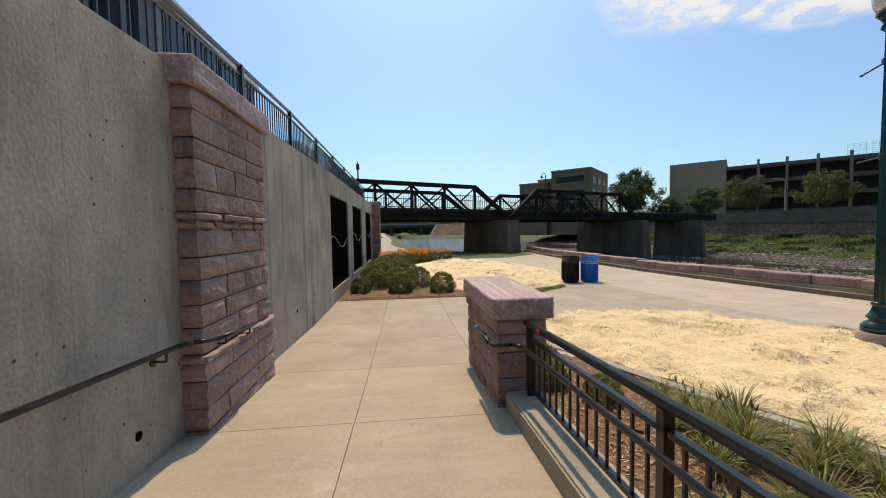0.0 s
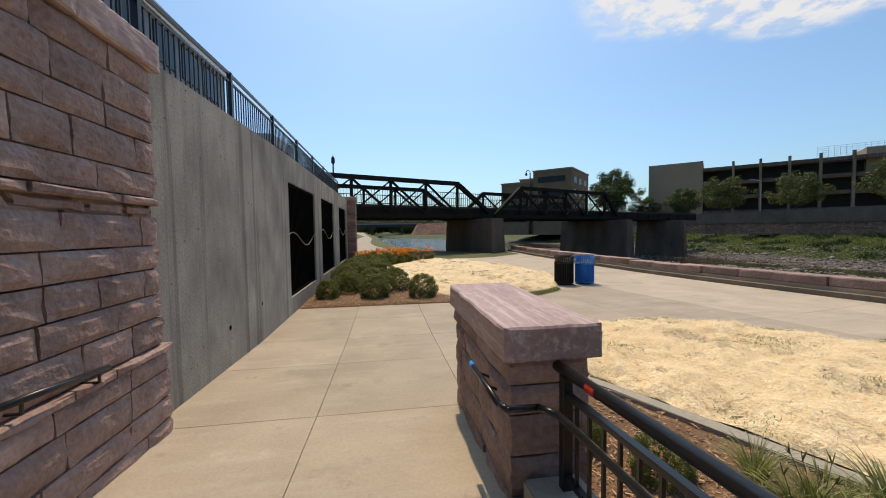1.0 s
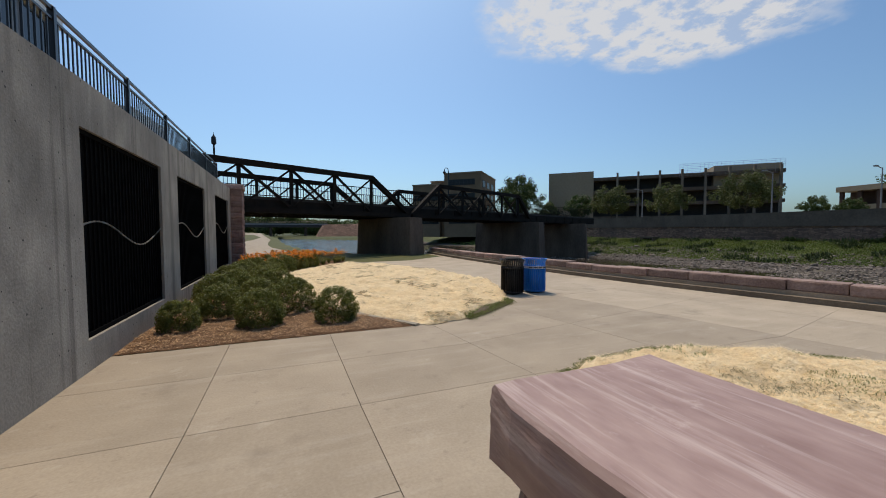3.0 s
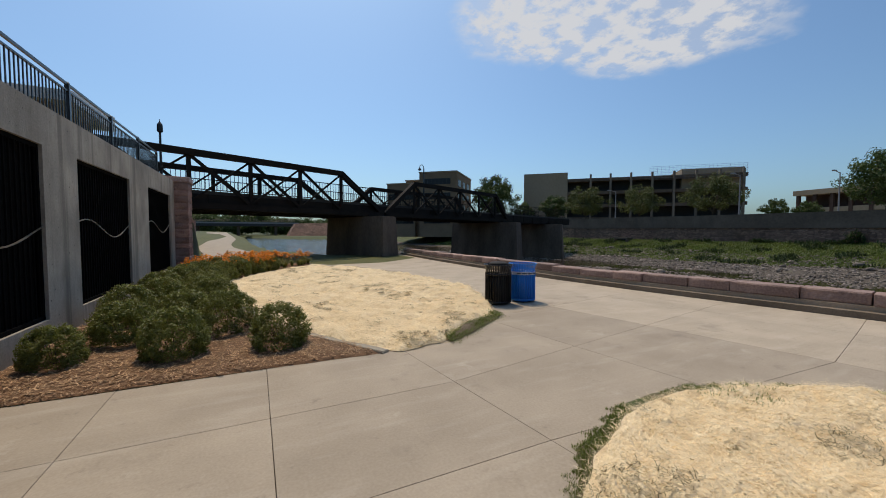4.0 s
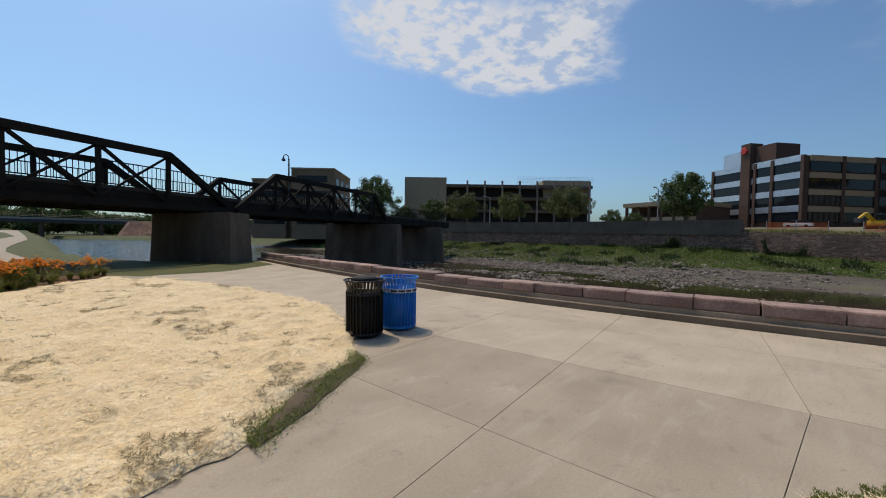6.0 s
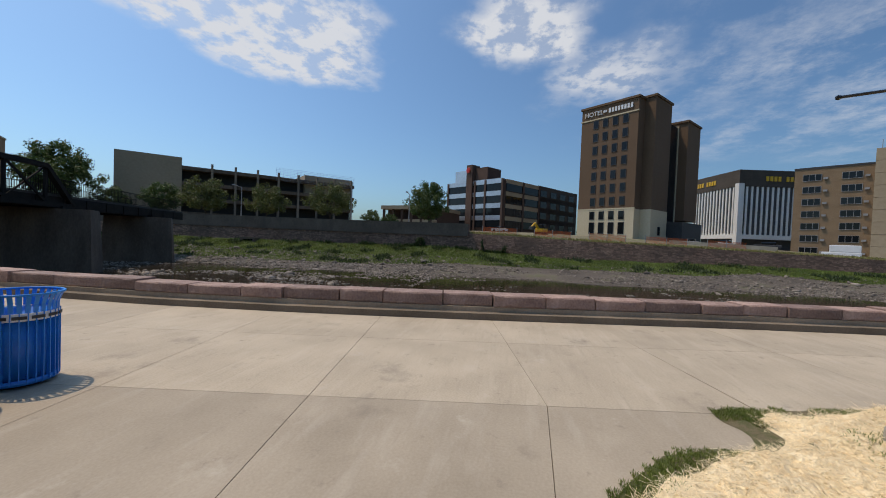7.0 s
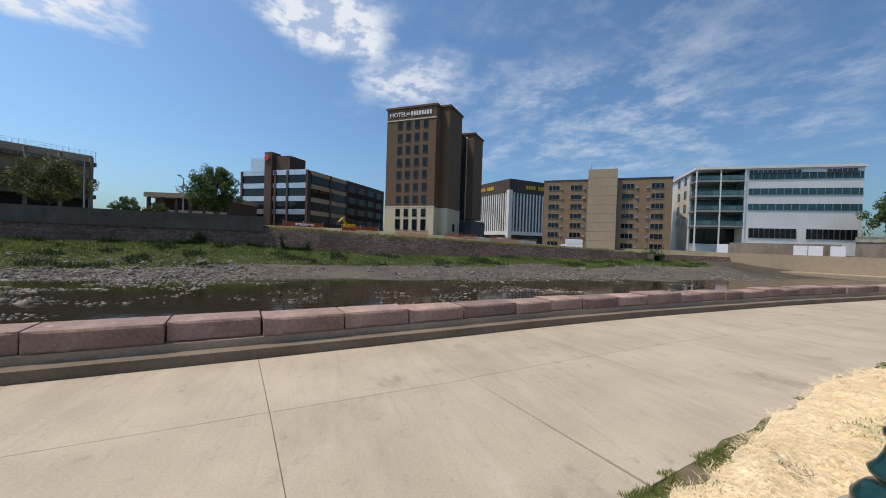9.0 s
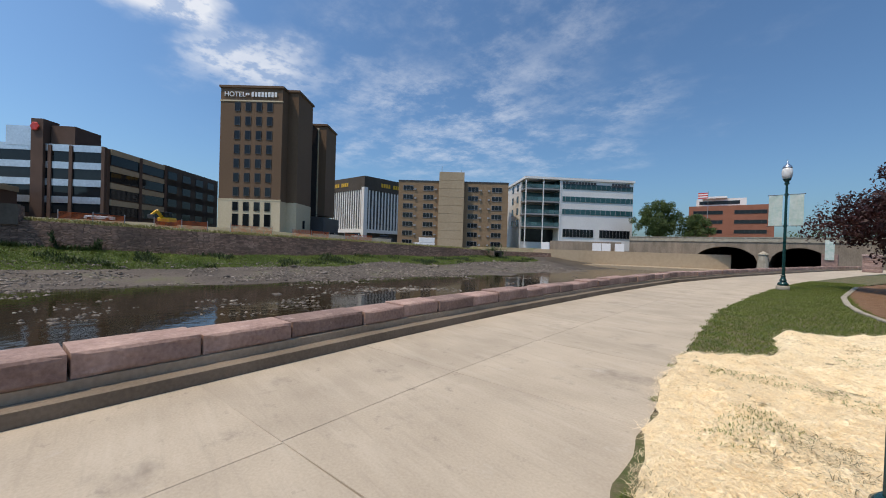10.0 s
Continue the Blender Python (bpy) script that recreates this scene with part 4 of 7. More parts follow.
for x in (-28, -8, 11.5):
    for yy in (2, 6, 10):
        b = bmesh.new()
        rod(b, (x, yy, -3), (x, yy, 4.9), 0.75, n=10)
        part("column", b, M["pier_concrete"], g)

# ---- buildings ----
def frame_of(ox, oy, oz, ax, ay, size=1.0):
    """Pose with local x along the front as seen from outside, local y into the depth."""
    return pose(ox, oy, oz, 0, 0, math.degrees(math.atan2(ay, ax))) @ Matrix.Scale(size, 4)


def win_mesh(w, h, fr=0.07, glass="window", frame_mat="dark_panel", depth=0.14, cross=0):
    """Window frame and pane meshes, in the plane y = 0, looking to -y."""
    a = bmesh.new()
    for x0, x1, z0, z1 in ((0, fr, 0, h), (w - fr, w, 0, h), (fr, w - fr, 0, fr), (fr, w - fr, h - fr, h)):
        box(a, x0, x1, -0.06, depth, z0, z1)
    for k in range(cross):
        x = w * (k + 1) / (cross + 1)
        box(a, x - fr / 2, x + fr / 2, -0.05, depth, fr, h - fr)
    p = bmesh.new()
    box(p, fr, w - fr, -0.02, 0.02, fr, h - fr)
    return to_mesh("window", a, M[frame_mat]), to_mesh("pane", p, M[glass])


def put_window(g, meshes, x, y, z, rz=0):
    f = piece("window", meshes[0], g, pose(x, y, z, 0, 0, rz))
    piece("pane", meshes[1], f)


def sign(parent, text, size, x, y, z, material, rz=0, depth=0.08, name="sign_letters", label=""):
    cu = bpy.data.curves.new("letters", "FONT")
    cu.body, cu.size, cu.extrude = text, size, depth
    tmp = bpy.data.objects.new("letters", cu)
    me = bpy.data.meshes.new_from_object(tmp)
    bpy.data.objects.remove(tmp)
    me.materials.clear()
    me.materials.append(material)
    ob = new(name, me)
    ob.parent = parent
    ob.matrix_basis = pose(x, y, z, 90, 0, rz)
    return tagged(ob, label)


# hotel
g = thing("hotel_tower", frame_of(109.6, -7.5, 4.0, -0.653, -0.757), "brown stucco hotel tower with a cream base", "hotel")
HB, HC, HT = 33.1, 6.7, 29.9
for x0, x1, y0, y1, zt in ((0, 14.7, 0, 10, HB), (0.5, 17.2, 3.2, 12.5, HB + 0.4), (6, 18.5, 20, 29, 30.8)):
    b = bmesh.new()
    box(b, x0, x1, y0, y1, HC if y0 < 20 else 5.0, zt)
    part("upper_wall", b, M["brown_stucco"], g)
    if y0 < 20:
        b = bmesh.new()
        box(b, x0 - 0.06, x1 + 0.06, y0 - 0.06, y1 + 0.06, -1.5, HC)
        part("base_wall", b, M["cream_stucco"], g, "cream base")
    b = bmesh.new()
    box(b, x0 - 0.3, x1 + 0.3, y0 - 0.3, y1 + 0.3, zt, zt + 0.5)
    part("cornice", b, M["brown_stucco"], g)
b = bmesh.new()
box(b, 5, 16.2, 12.5, 20, 0, 29.6)
part("glass_link", b, M["window"], g, "dark glazed link between the towers")
for yy in (12.52, 19.6):
    b = bmesh.new()
    box(b, 15.0, 16.4, yy, yy + 0.38, 2, 30.0)
    part("link_trim", b, M["cream_stucco"], g, "pale stucco edge of the glazed link")
for z in (HT, HC):
    b = bmesh.new()
    box(b, -0.12, 14.82, -0.12, 0.2, z, z + 0.32)
    part("band", b, M["cream_stucco"], g, "pale stucco band")
b = bmesh.new()
box(b, 8, 20.5, 13.5, 27, -1.5, 4.2)
part("porch", b, M["dark_panel"], g)
wmesh = win_mesh(1.35, 2.1, fr=0.1)
wbase = win_mesh(1.45, 2.9)
for c in range(4):
    for r in range(7):
        put_window(g, wmesh, 3.4 + c * 2.55, -0.06, HC + 1.0 + r * 3.32)
    put_window(g, wmesh, 3.4 + c * 2.55, -0.12, 4.2)
    put_window(g, wbase, 3.4 + c * 2.55, -0.12, 0.6)
put_window(g, wmesh, 17.3, 7.2, 0.6, 90)
sign(g, "HOTEL", 1.6, 0.9, -0.16, HT + 1.1, M["white_paint"], label="white raised letters")
for k in range(10):
    b = bmesh.new()
    wd, hh = (0.35, 0.55) if k < 2 else (0.5, 1.12)
    lx = 6.0 + k * 0.5 if k < 2 else 7.4 + (k - 2) * 0.78
    box(b, lx, lx + wd, -0.24, -0.1, HT + 1.1 + (0.3 if k < 2 else 0), HT + 1.1 + (0.3 if k < 2 else 0) + hh)
    part("sign_bar", b, M["white_paint"], g, "plain white sign shape")

# red brick office with white bands
g = thing("office_building", frame_of(134.1, 32.4, 3.9, -0.587, -0.81, 0.925), "red brick office block with white bands and dark ribbon windows", "office")
b = bmesh.new()
box(b, 0, 26.5, 0, 49.5, -2, 18.2)
part("wall", b, M["red_brick"], g)
for k in range(4):
    z = 2.2 + k * 4.1
    b = bmesh.new()
    box(b, -0.1, 25.6, -0.25, 0.1, z, z + 2.5)
    part("ribbon_window", b, M["window"], g, "dark ribbon window")
    b = bmesh.new()
    box(b, -0.1, 25.6, -0.4, 0.1, z + 2.5, z + 4.1)
    part("band", b, M["sheet_metal"], g, "bright sheet metal band")
    b = bmesh.new()
    box(b, 26.4, 26.75, 0.9, 20, z, z + 2.4)
    part("ribbon_window", b, M["window"], g, "dark ribbon window")
    b = bmesh.new()
    box(b, 26.4, 26.85, 0.9, 20, z + 2.45, z + 3.8)
    part("band", b, M["tan_panel"], g, "pale tan band")
    b = bmesh.new()
    box(b, 26.4, 26.7, 20, 49.5, z - 1.6, z + 4.05)
    part("dark_wall", b, M["dark_brick"], g, "dark brick rear wing")
    wv = win_mesh(4.2, 2.3)
    for j in range(4):
        put_window(g, wv, 26.82, 21.5 + j * 7, z + 0.2, 90)
for x in (0.2, 13.6, 18.3, 25.6):
    b = bmesh.new()
    box(b, x, x + 0.75, -0.6, 0.2, -2, 18.4)
    part("pilaster", b, M["red_brick"], g)
for y in (10, 20):
    b = bmesh.new()
    box(b, 26.4, 27.0, y, y + 0.9, -2, 18.3)
    part("pilaster", b, M["red_brick"], g)
b = bmesh.new()
box(b, 10.2, 12.9, -1.0, 3, -2, 24.3)
part("stair_tower", b, M["red_brick"], g)
b = bmesh.new()
box(b, 13.2, 18.6, 0.6, 8, 18, 23.2)
part("roof_block", b, M["red_brick"], g)
b = bmesh.new()
box(b, 4.2, 10.2, -0.5, 6, 18, 22.6)
part("roof_screen", b, M["sheet_metal"], g, "bright sheet metal roof screen")
b = bmesh.new()
lathe(b, [(0.9, 0), (1.1, 0.1), (0.9, 0.25)], 6)
ob = part("logo", b, M["red_sign"], g, "plain red badge")
ob.matrix_basis = pose(11.3, -1.2, 22.4, 90, 0, 0)

# lower brick building beside it
g = thing("low_building", frame_of(112.8, 48.6, 1.6, -0.25, -0.97), "low brick building with an open arcade", "building")
b = bmesh.new()
box(b, 0, 17, 3, 20, -2, 8.5)
part("wall", b, M["red_brick"], g)
b = bmesh.new()
box(b, -0.3, 17.3, -0.5, 20, 8.5, 9.6)
box(b, 0, 17, 0, 3, 4.6, 5.6)
part("roof", b, M["tan_panel"], g)
for k in range(6):
    b = bmesh.new()
    box(b, 0.2 + k * 3.2, 0.8 + k * 3.2, -0.2, 0.4, -2, 8.5)
    part("column", b, M["red_brick"], g)

# bank tower with white fins
g = thing("bank_building", frame_of(149, -52.3, 2.4, -0.987, -0.16, 0.93), "office block with white vertical fins and a dark top band", "office")
b = bmesh.new()
box(b, 0, 22.2, 0, 24.2, 3.5, 24.6)
part("wall", b, M["dark_panel"], g)
b = bmesh.new()
box(b, -0.4, 22.6, -0.4, 24.6, 19.6, 24.8)
part("top_band", b, M["dark_brick"], g, "dark grey top band")
b = bmesh.new()
box(b, 2, 20, 2, 22, -2, 3.5)
part("ground_storey", b, M["dark_panel"], g)
fb = bmesh.new()
box(fb, -0.3, 0.3, -0.28, 0.1, 0, 15.6)
fm = to_mesh("fin", fb, M["white_panel"])
for k in range(15):
    piece("fin", fm, g, pose(0.5 + k * 1.5, 0, 4))
    piece("fin", fm, g, pose(22.2, 0.6 + k * 1.62, 4, 0, 0, 90))
b = bmesh.new()
box(b, 21.2, 22.9, -0.7, 1.0, -2, 20.5)
box(b, -0.4, 22.6, -0.6, 0.4, 3.0, 4.4)
box(b, 22.0, 22.8, -0.6, 24.6, 3.0, 4.4)
part("corner_pier", b, M["white_panel"], g)
for x0, x1, y, rz in ((1.0, 11.5, -0.5, 0), (22.7, 22.7, 7.5, 90)):
    for k in range(9):
        if k == 4:
            continue
        b = bmesh.new()
        lx = 0.2 + k * 1.25
        box(b, lx, lx + 0.85, -0.1, 0.05, 21.4, 22.9)
        ob = part("sign_bar", b, M["yellow"], g, "plain yellow sign shape")
        ob.matrix_basis = pose(x0, y, 0, 0, 0, rz)

# brick apartment slab with a concrete stair tower
g = thing("apartment_building", frame_of(93.8, -47.5, 0.65, -0.657, -0.754, 0.89), "tan brick apartment block with a concrete stair tower", "apartment building")
b = bmesh.new()
box(b, 0, 33.4, 0, 14, -2, 20.2)
part("wall", b, M["brown_brick"], g)
b = bmesh.new()
box(b, -0.1, 33.5, -0.1, 14, 20.2, 20.6)
part("roof", b, M["dark_panel"], g)
for k in range(10):
    b = bmesh.new()
    box(b, 12.4, 19.9, -2.2, 4, -2 + k * 2.5, 0.44 + k * 2.5)
    part("tower_panel", b, M["tan_panel"], g, "cast concrete stair tower storey")
b = bmesh.new()
rod(b, (13, 2, 23), (13, 2, 25.5), 0.06, n=6)
rod(b, (19, 2, 23), (19, 2, 24.5), 0.05, n=6)
part("mast", b, M["grey_panel"], g)
wp = win_mesh(3.1, 1.5, cross=2, frame_mat="grey_panel")
for r in range(7):
    for x in (1.4, 7.6, 21.2, 28.4):
        put_window(g, wp, x, -0.05, 1.0 + r * 2.75)
ab = bmesh.new()
box(ab, 0, 0.7, -0.3, 0.1, 0, 0.45)
am = to_mesh("air_conditioner", ab, M["grey_panel"])
for r in range(7):
    for x in (4.8, 11.0, 24.6, 27.2):
        piece("air_conditioner", am, g, pose(x, -0.02, 1.2 + r * 2.75))

# white office with glazed balconies
g = thing("white_office", frame_of(69.6, -71.6, 3.9, -0.572, -0.82), "white office block with teal ribbon windows and glazed corner decks", "office")
WH = 16.3
b = bmesh.new()
box(b, 9.3, 29.6, 0, 22, -3, WH)
box(b, 0, 9.3, 4.5, 22, -3, WH)
part("wall", b, M["white_panel"], g)
b = bmesh.new()
box(b, -0.4, 29.8, -0.4, 22, WH - 0.35, WH + 0.25)
part("roof", b, M["white_panel"], g)
for k in range(4):
    z = 3.6 + k * 3.35
    if k:
        b = bmesh.new()
        box(b, 9.9, 29.4, -0.12, 0.15, z, z + 1.35)
        part("ribbon_window", b, M["window_teal"], g, "teal ribbon window")
        for j in range(14):
            mb = bmesh.new()
            box(mb, 10.6 + j * 1.4, 10.68 + j * 1.4, -0.16, 0.1, z, z + 1.35)
            part("mullion", mb, M["grey_panel"], g)
    b = bmesh.new()
    box(b, -0.2, 9.3, -0.2, 4.5, z - 0.45, z - 0.1)
    part("deck", b, M["grey_panel"], g)
    b = bmesh.new()
    box(b, 0.4, 9.2, 4.3, 4.48, z, z + 2.7)
    part("glazing", b, M["deck_glass"], g, "set-back teal glazing")
    b = bmesh.new()
    box(b, 9.22, 9.28, 0.1, 4.3, z, z + 2.7)
    part("glazing", b, M["deck_glass"], g, "teal side glazing")
    for j in range(6):
        b = bmesh.new()
        box(b, 0.05 + j * 1.55, 1.5 + j * 1.55, -0.17, -0.15, z, z + 0.95)
        part("glass_panel", b, M["deck_glass"], g, "teal glass balustrade panel")
    rb = bmesh.new()
    for h in (0.3, 0.65, 1.0):
        bar(rb, (-0.15, -0.15, z - 0.1 + h), (9.3, -0.15, z - 0.1 + h), 0.04)
        bar(rb, (-0.15, -0.15, z - 0.1 + h), (-0.15, 4.5, z - 0.1 + h), 0.04)
    part("deck_rail", rb, M["grey_panel"], g)
    wz = win_mesh(1.6, 1.9)
    for j in (7, 12):
        put_window(g, wz, -0.02, j + 1.6, z, -90)
b = bmesh.new()
box(b, 0.3, 9.2, 4.3, 4.48, -0.6, 2.9)
part("glazing", b, M["window"], g, "dark ground storey glazing")
for x, y in ((-0.1, -0.1), (4.6, -0.1), (9.2, -0.1), (-0.1, 4.4)):
    b = bmesh.new()
    box(b, x - 0.12, x + 0.12, y - 0.12, y + 0.12, -3, WH - 0.4)
    part("post", b, M["white_panel"], g)
wz = win_mesh(0.85, 2.1)
for k in range(9):
    put_window(g, wz, 10.2 + k * 0.95, -0.08, 0.9)
    put_window(g, wz, 20.4 + k * 0.95, -0.08, 0.9)
for x0, n, z in ((9.9, 11, WH - 1.35), (23.5, 6, WH - 1.7)):
    for k in range(n):
        b = bmesh.new()
        box(b, x0 + k * 0.85, x0 + 0.6 + k * 0.85, -0.25, -0.05, z, z + (0.65 if n > 6 else 1.0))
        part("sign_bar", b, M["dark_panel"], g, "dark sign lettering that cannot be read")

# parking garage
g = thing("parking_garage", frame_of(65.1, 87.4, 0.5, 0.716, -0.698, 0.961), "four-level open concrete parking garage with a blank tan wall", "garage")
b = bmesh.new()
box(b, 0, 11.5, 0, 16, -2, 17.2)
part("blank_wall", b, M["tan_panel"], g, "blank tan wall")
# solid dark block in place of the shade between the garage decks
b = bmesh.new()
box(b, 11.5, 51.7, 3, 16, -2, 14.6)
part("core", b, M["dark_deck_and_shade"], g)
b = bmesh.new()
box(b, 38.5, 51.7, 1.5, 14, 12, 17.0)
part("roof_block", b, M["tan_panel"], g)
for k in range(5):
    b = bmesh.new()
    box(b, 11.5, 51.7, -0.2, 8, 1.0 + k * 3.4, 1.5 + k * 3.4)
    box(b, 11.5, 51.7, -0.3, -0.05, 1.0 + k * 3.4, 1.8 + k * 3.4)
    part("deck", b, M["pier_concrete"], g)
for k in range(8):
    b = bmesh.new()
    box(b, 17 + k * 4.8, 17.45 + k * 4.8, -0.7, 0.0, -2, 16.4)
    part("column", b, M["old_concrete"], g)
b = bmesh.new()
for k in range(25):
    x = 31 + k * 0.85
    bar(b, (x, -0.5, 14.4), (x, -0.5, 17.6), 0.03)
for k in range(9):
    bar(b, (31, -0.5, 14.4 + k * 0.4), (51.6, -0.5, 14.4 + k * 0.4), 0.03)
part("mesh_screen", b, M["grey_panel"], g, "wire mesh screen")

# brick building behind the bridge
g = thing("brick_block", frame_of(33.9, 108.0, 2.0, 0.729, -0.684, 0.82), "tan and brown brick office block behind the bridge", "office")
for x0, x1, y0, y1, zt in ((0, 10, 0, 20, 15.6), (6, 12, 2, 20, 16.8), (12, 24.6, -1, 20, 18.8)):
    b = bmesh.new()
    box(b, x0, x1, y0, y1, -2, zt)
    part("wall", b, M["brown_brick"], g)
    b = bmesh.new()
    box(b, x0 - 0.2, x1 + 0.2, y0 - 0.2, y1, zt, zt + 0.4)
    part("parapet", b, M["tan_panel"], g)
wz = win_mesh(9.0, 1.9, cross=6)
put_window(g, wz, 13.6, -1.05, 15.0)
for r in range(3):
    put_window(g, wz, 13.6, -1.05, 2.4 + r * 4)
    put_window(g, wz, 0.6, -0.05, 2.4 + r * 4)
wz = win_mesh(3.4, 2.2, cross=2)
for r in range(4):
    for j in range(3):
        put_window(g, wz, 24.65, 1 + j * 6, 2.4 + r * 4, 90)

# red brick office downstream behind trees
g = thing("brick_office", frame_of(47.1, -121, 5.6, -0.98, -0.2, 0.75), "red brick office with a white upper storey", "office")
b = bmesh.new()
box(b, 0, 26, 0, 18, -2, 13.2)
part("wall", b, M["orange_brick"], g)
for k in range(3):
    wz = win_mesh(9.5, 1.4, cross=5)
    put_window(g, wz, 1.5, -0.05, 2.5 + k * 3.7)
    put_window(g, wz, 14.5, -0.05, 2.5 + k * 3.7)
b = bmesh.new()
box(b, 2, 18, 5, 18, 13.2, 16.5)
box(b, 4, 12, 3, 12, 16.5, 17.2)
part("upper_storey", b, M["white_panel"], g, "white upper storey")
put_window(g, win_mesh(13, 1.4, cross=8), 3, 4.95, 14.2)
# ---- lamp posts ----
def lamp_post(m, label, banner):
    g = thing("street_lamp", m, label, "street lamp", "riverside lamps")
    b = bmesh.new()
    lathe(b, [(0.25, -0.1), (0.245, 0.23), (0.23, 0.245)], 28)
    part("footing", b, M["kerb_concrete"], g, "round concrete footing", True)
    b = bmesh.new()
    lathe(b, [(0.20, 0.245), (0.20, 0.34), (0.185, 0.36), (0.175, 0.38), (0.15, 0.41), (0.112, 0.435), (0.11, 0.455), (0.138, 0.48), (0.145, 0.505), (0.132, 0.52), (0.112, 0.55), (0.09, 0.61), (0.077, 0.67), (0.075, 0.69), (0.094, 0.705), (0.094, 0.735), (0.07, 0.76)], 28)
    part("base", b, M["green_metal"], g, "", True)
    b = bmesh.new()
    n = 16
    prof = []
    for z, r in ((0.75, 0.062), (2.6, 0.056), (5.25, 0.043)):
        ring = []
        for k in range(n * 2):
            rr = r * (1.0 if k % 2 else 0.9)
            ring.append(b.verts.new((rr * math.cos(math.pi * k / n), rr * math.sin(math.pi * k / n), z)))
        prof.append(ring)
    for p, q in zip(prof, prof[1:]):
        for k in range(n * 2):
            b.faces.new((p[k], p[(k + 1) % (n * 2)], q[(k + 1) % (n * 2)], q[k]))
    part("shaft", b, M["green_metal"], g, "fluted shaft")
    for z in (3.18, 4.72):
        b = bmesh.new()
        lathe(b, [(0.06, z - 0.05), (0.075, z - 0.04), (0.075, z + 0.04), (0.06, z + 0.05)], 16)
        part("collar", b, M["green_metal"], g)
    for z in (3.18, 4.72):
        for sx in (-1, 1):
            b = bmesh.new()
            rod(b, (sx * 0.08, 0, z), (sx * 0.62, 0, z), 0.014, n=8)
            bmesh.ops.create_icosphere(b, subdivisions=1, radius=0.025, matrix=pose(sx * 0.63, 0, z))
            part("banner_arm", b, M["black_metal"], g)
    b = bmesh.new()
    lathe(b, [(0.055, 5.2), (0.10, 5.25), (0.07, 5.32), (0.10, 5.40), (0.15, 5.46), (0.15, 5.50)], 20)
    part("capital", b, M["green_metal"], g, "", True)
    b = bmesh.new()
    lathe(b, [(0.13, 5.50), (0.185, 5.62), (0.205, 5.80), (0.185, 5.96), (0.15, 6.03)], 20)
    part("globe", b, M["lamp_globe"], g, "frosted acorn globe", True)
    b = bmesh.new()
    lathe(b, [(0.17, 6.02), (0.18, 6.05), (0.15, 6.12), (0.07, 6.20), (0.04, 6.24), (0.05, 6.29), (0.02, 6.34), (0.008, 6.45)], 20)
    part("finial", b, M["silver"], g, "", True)
    if banner:
        for sx in (-1, 1):
            b = bmesh.new()
            line = [(sx * (0.12 + k * 0.08), 0.015 * math.sin(k * 1.3)) for k in range(7)]
            prism(b, [(x, y - 0.004) for x, y in line] + [(x, y + 0.004) for x, y in line[::-1]], 3.2, 4.7)
            part("banner", b, M["banner"], g, "pale green cloth banner")
    return g


M["banner"] = leafy(mat("banner_cloth", (0.5, 0.66, 0.60), (0.82, 0.86, 0.82), 0.8, scale=2.5, fine=8, bump=0.05, blotch=0.8), 0.4)
LAMP = pose(7.25, 6.25, 0.04) @ Matrix.Diagonal((0.97, 0.97, 0.9, 1))
lamp_post(LAMP @ pose(0, 0, 0, 0, 0, 62), "dark green fluted lamp post with frosted acorn globe, bare banner arms", False)
lamp_post(pose(10.4, -14.0, 0, 0, 0, 0) @ Matrix.Diagonal((0.97, 0.97, 0.9, 1)), "dark green fluted lamp post with two pale banners", True)


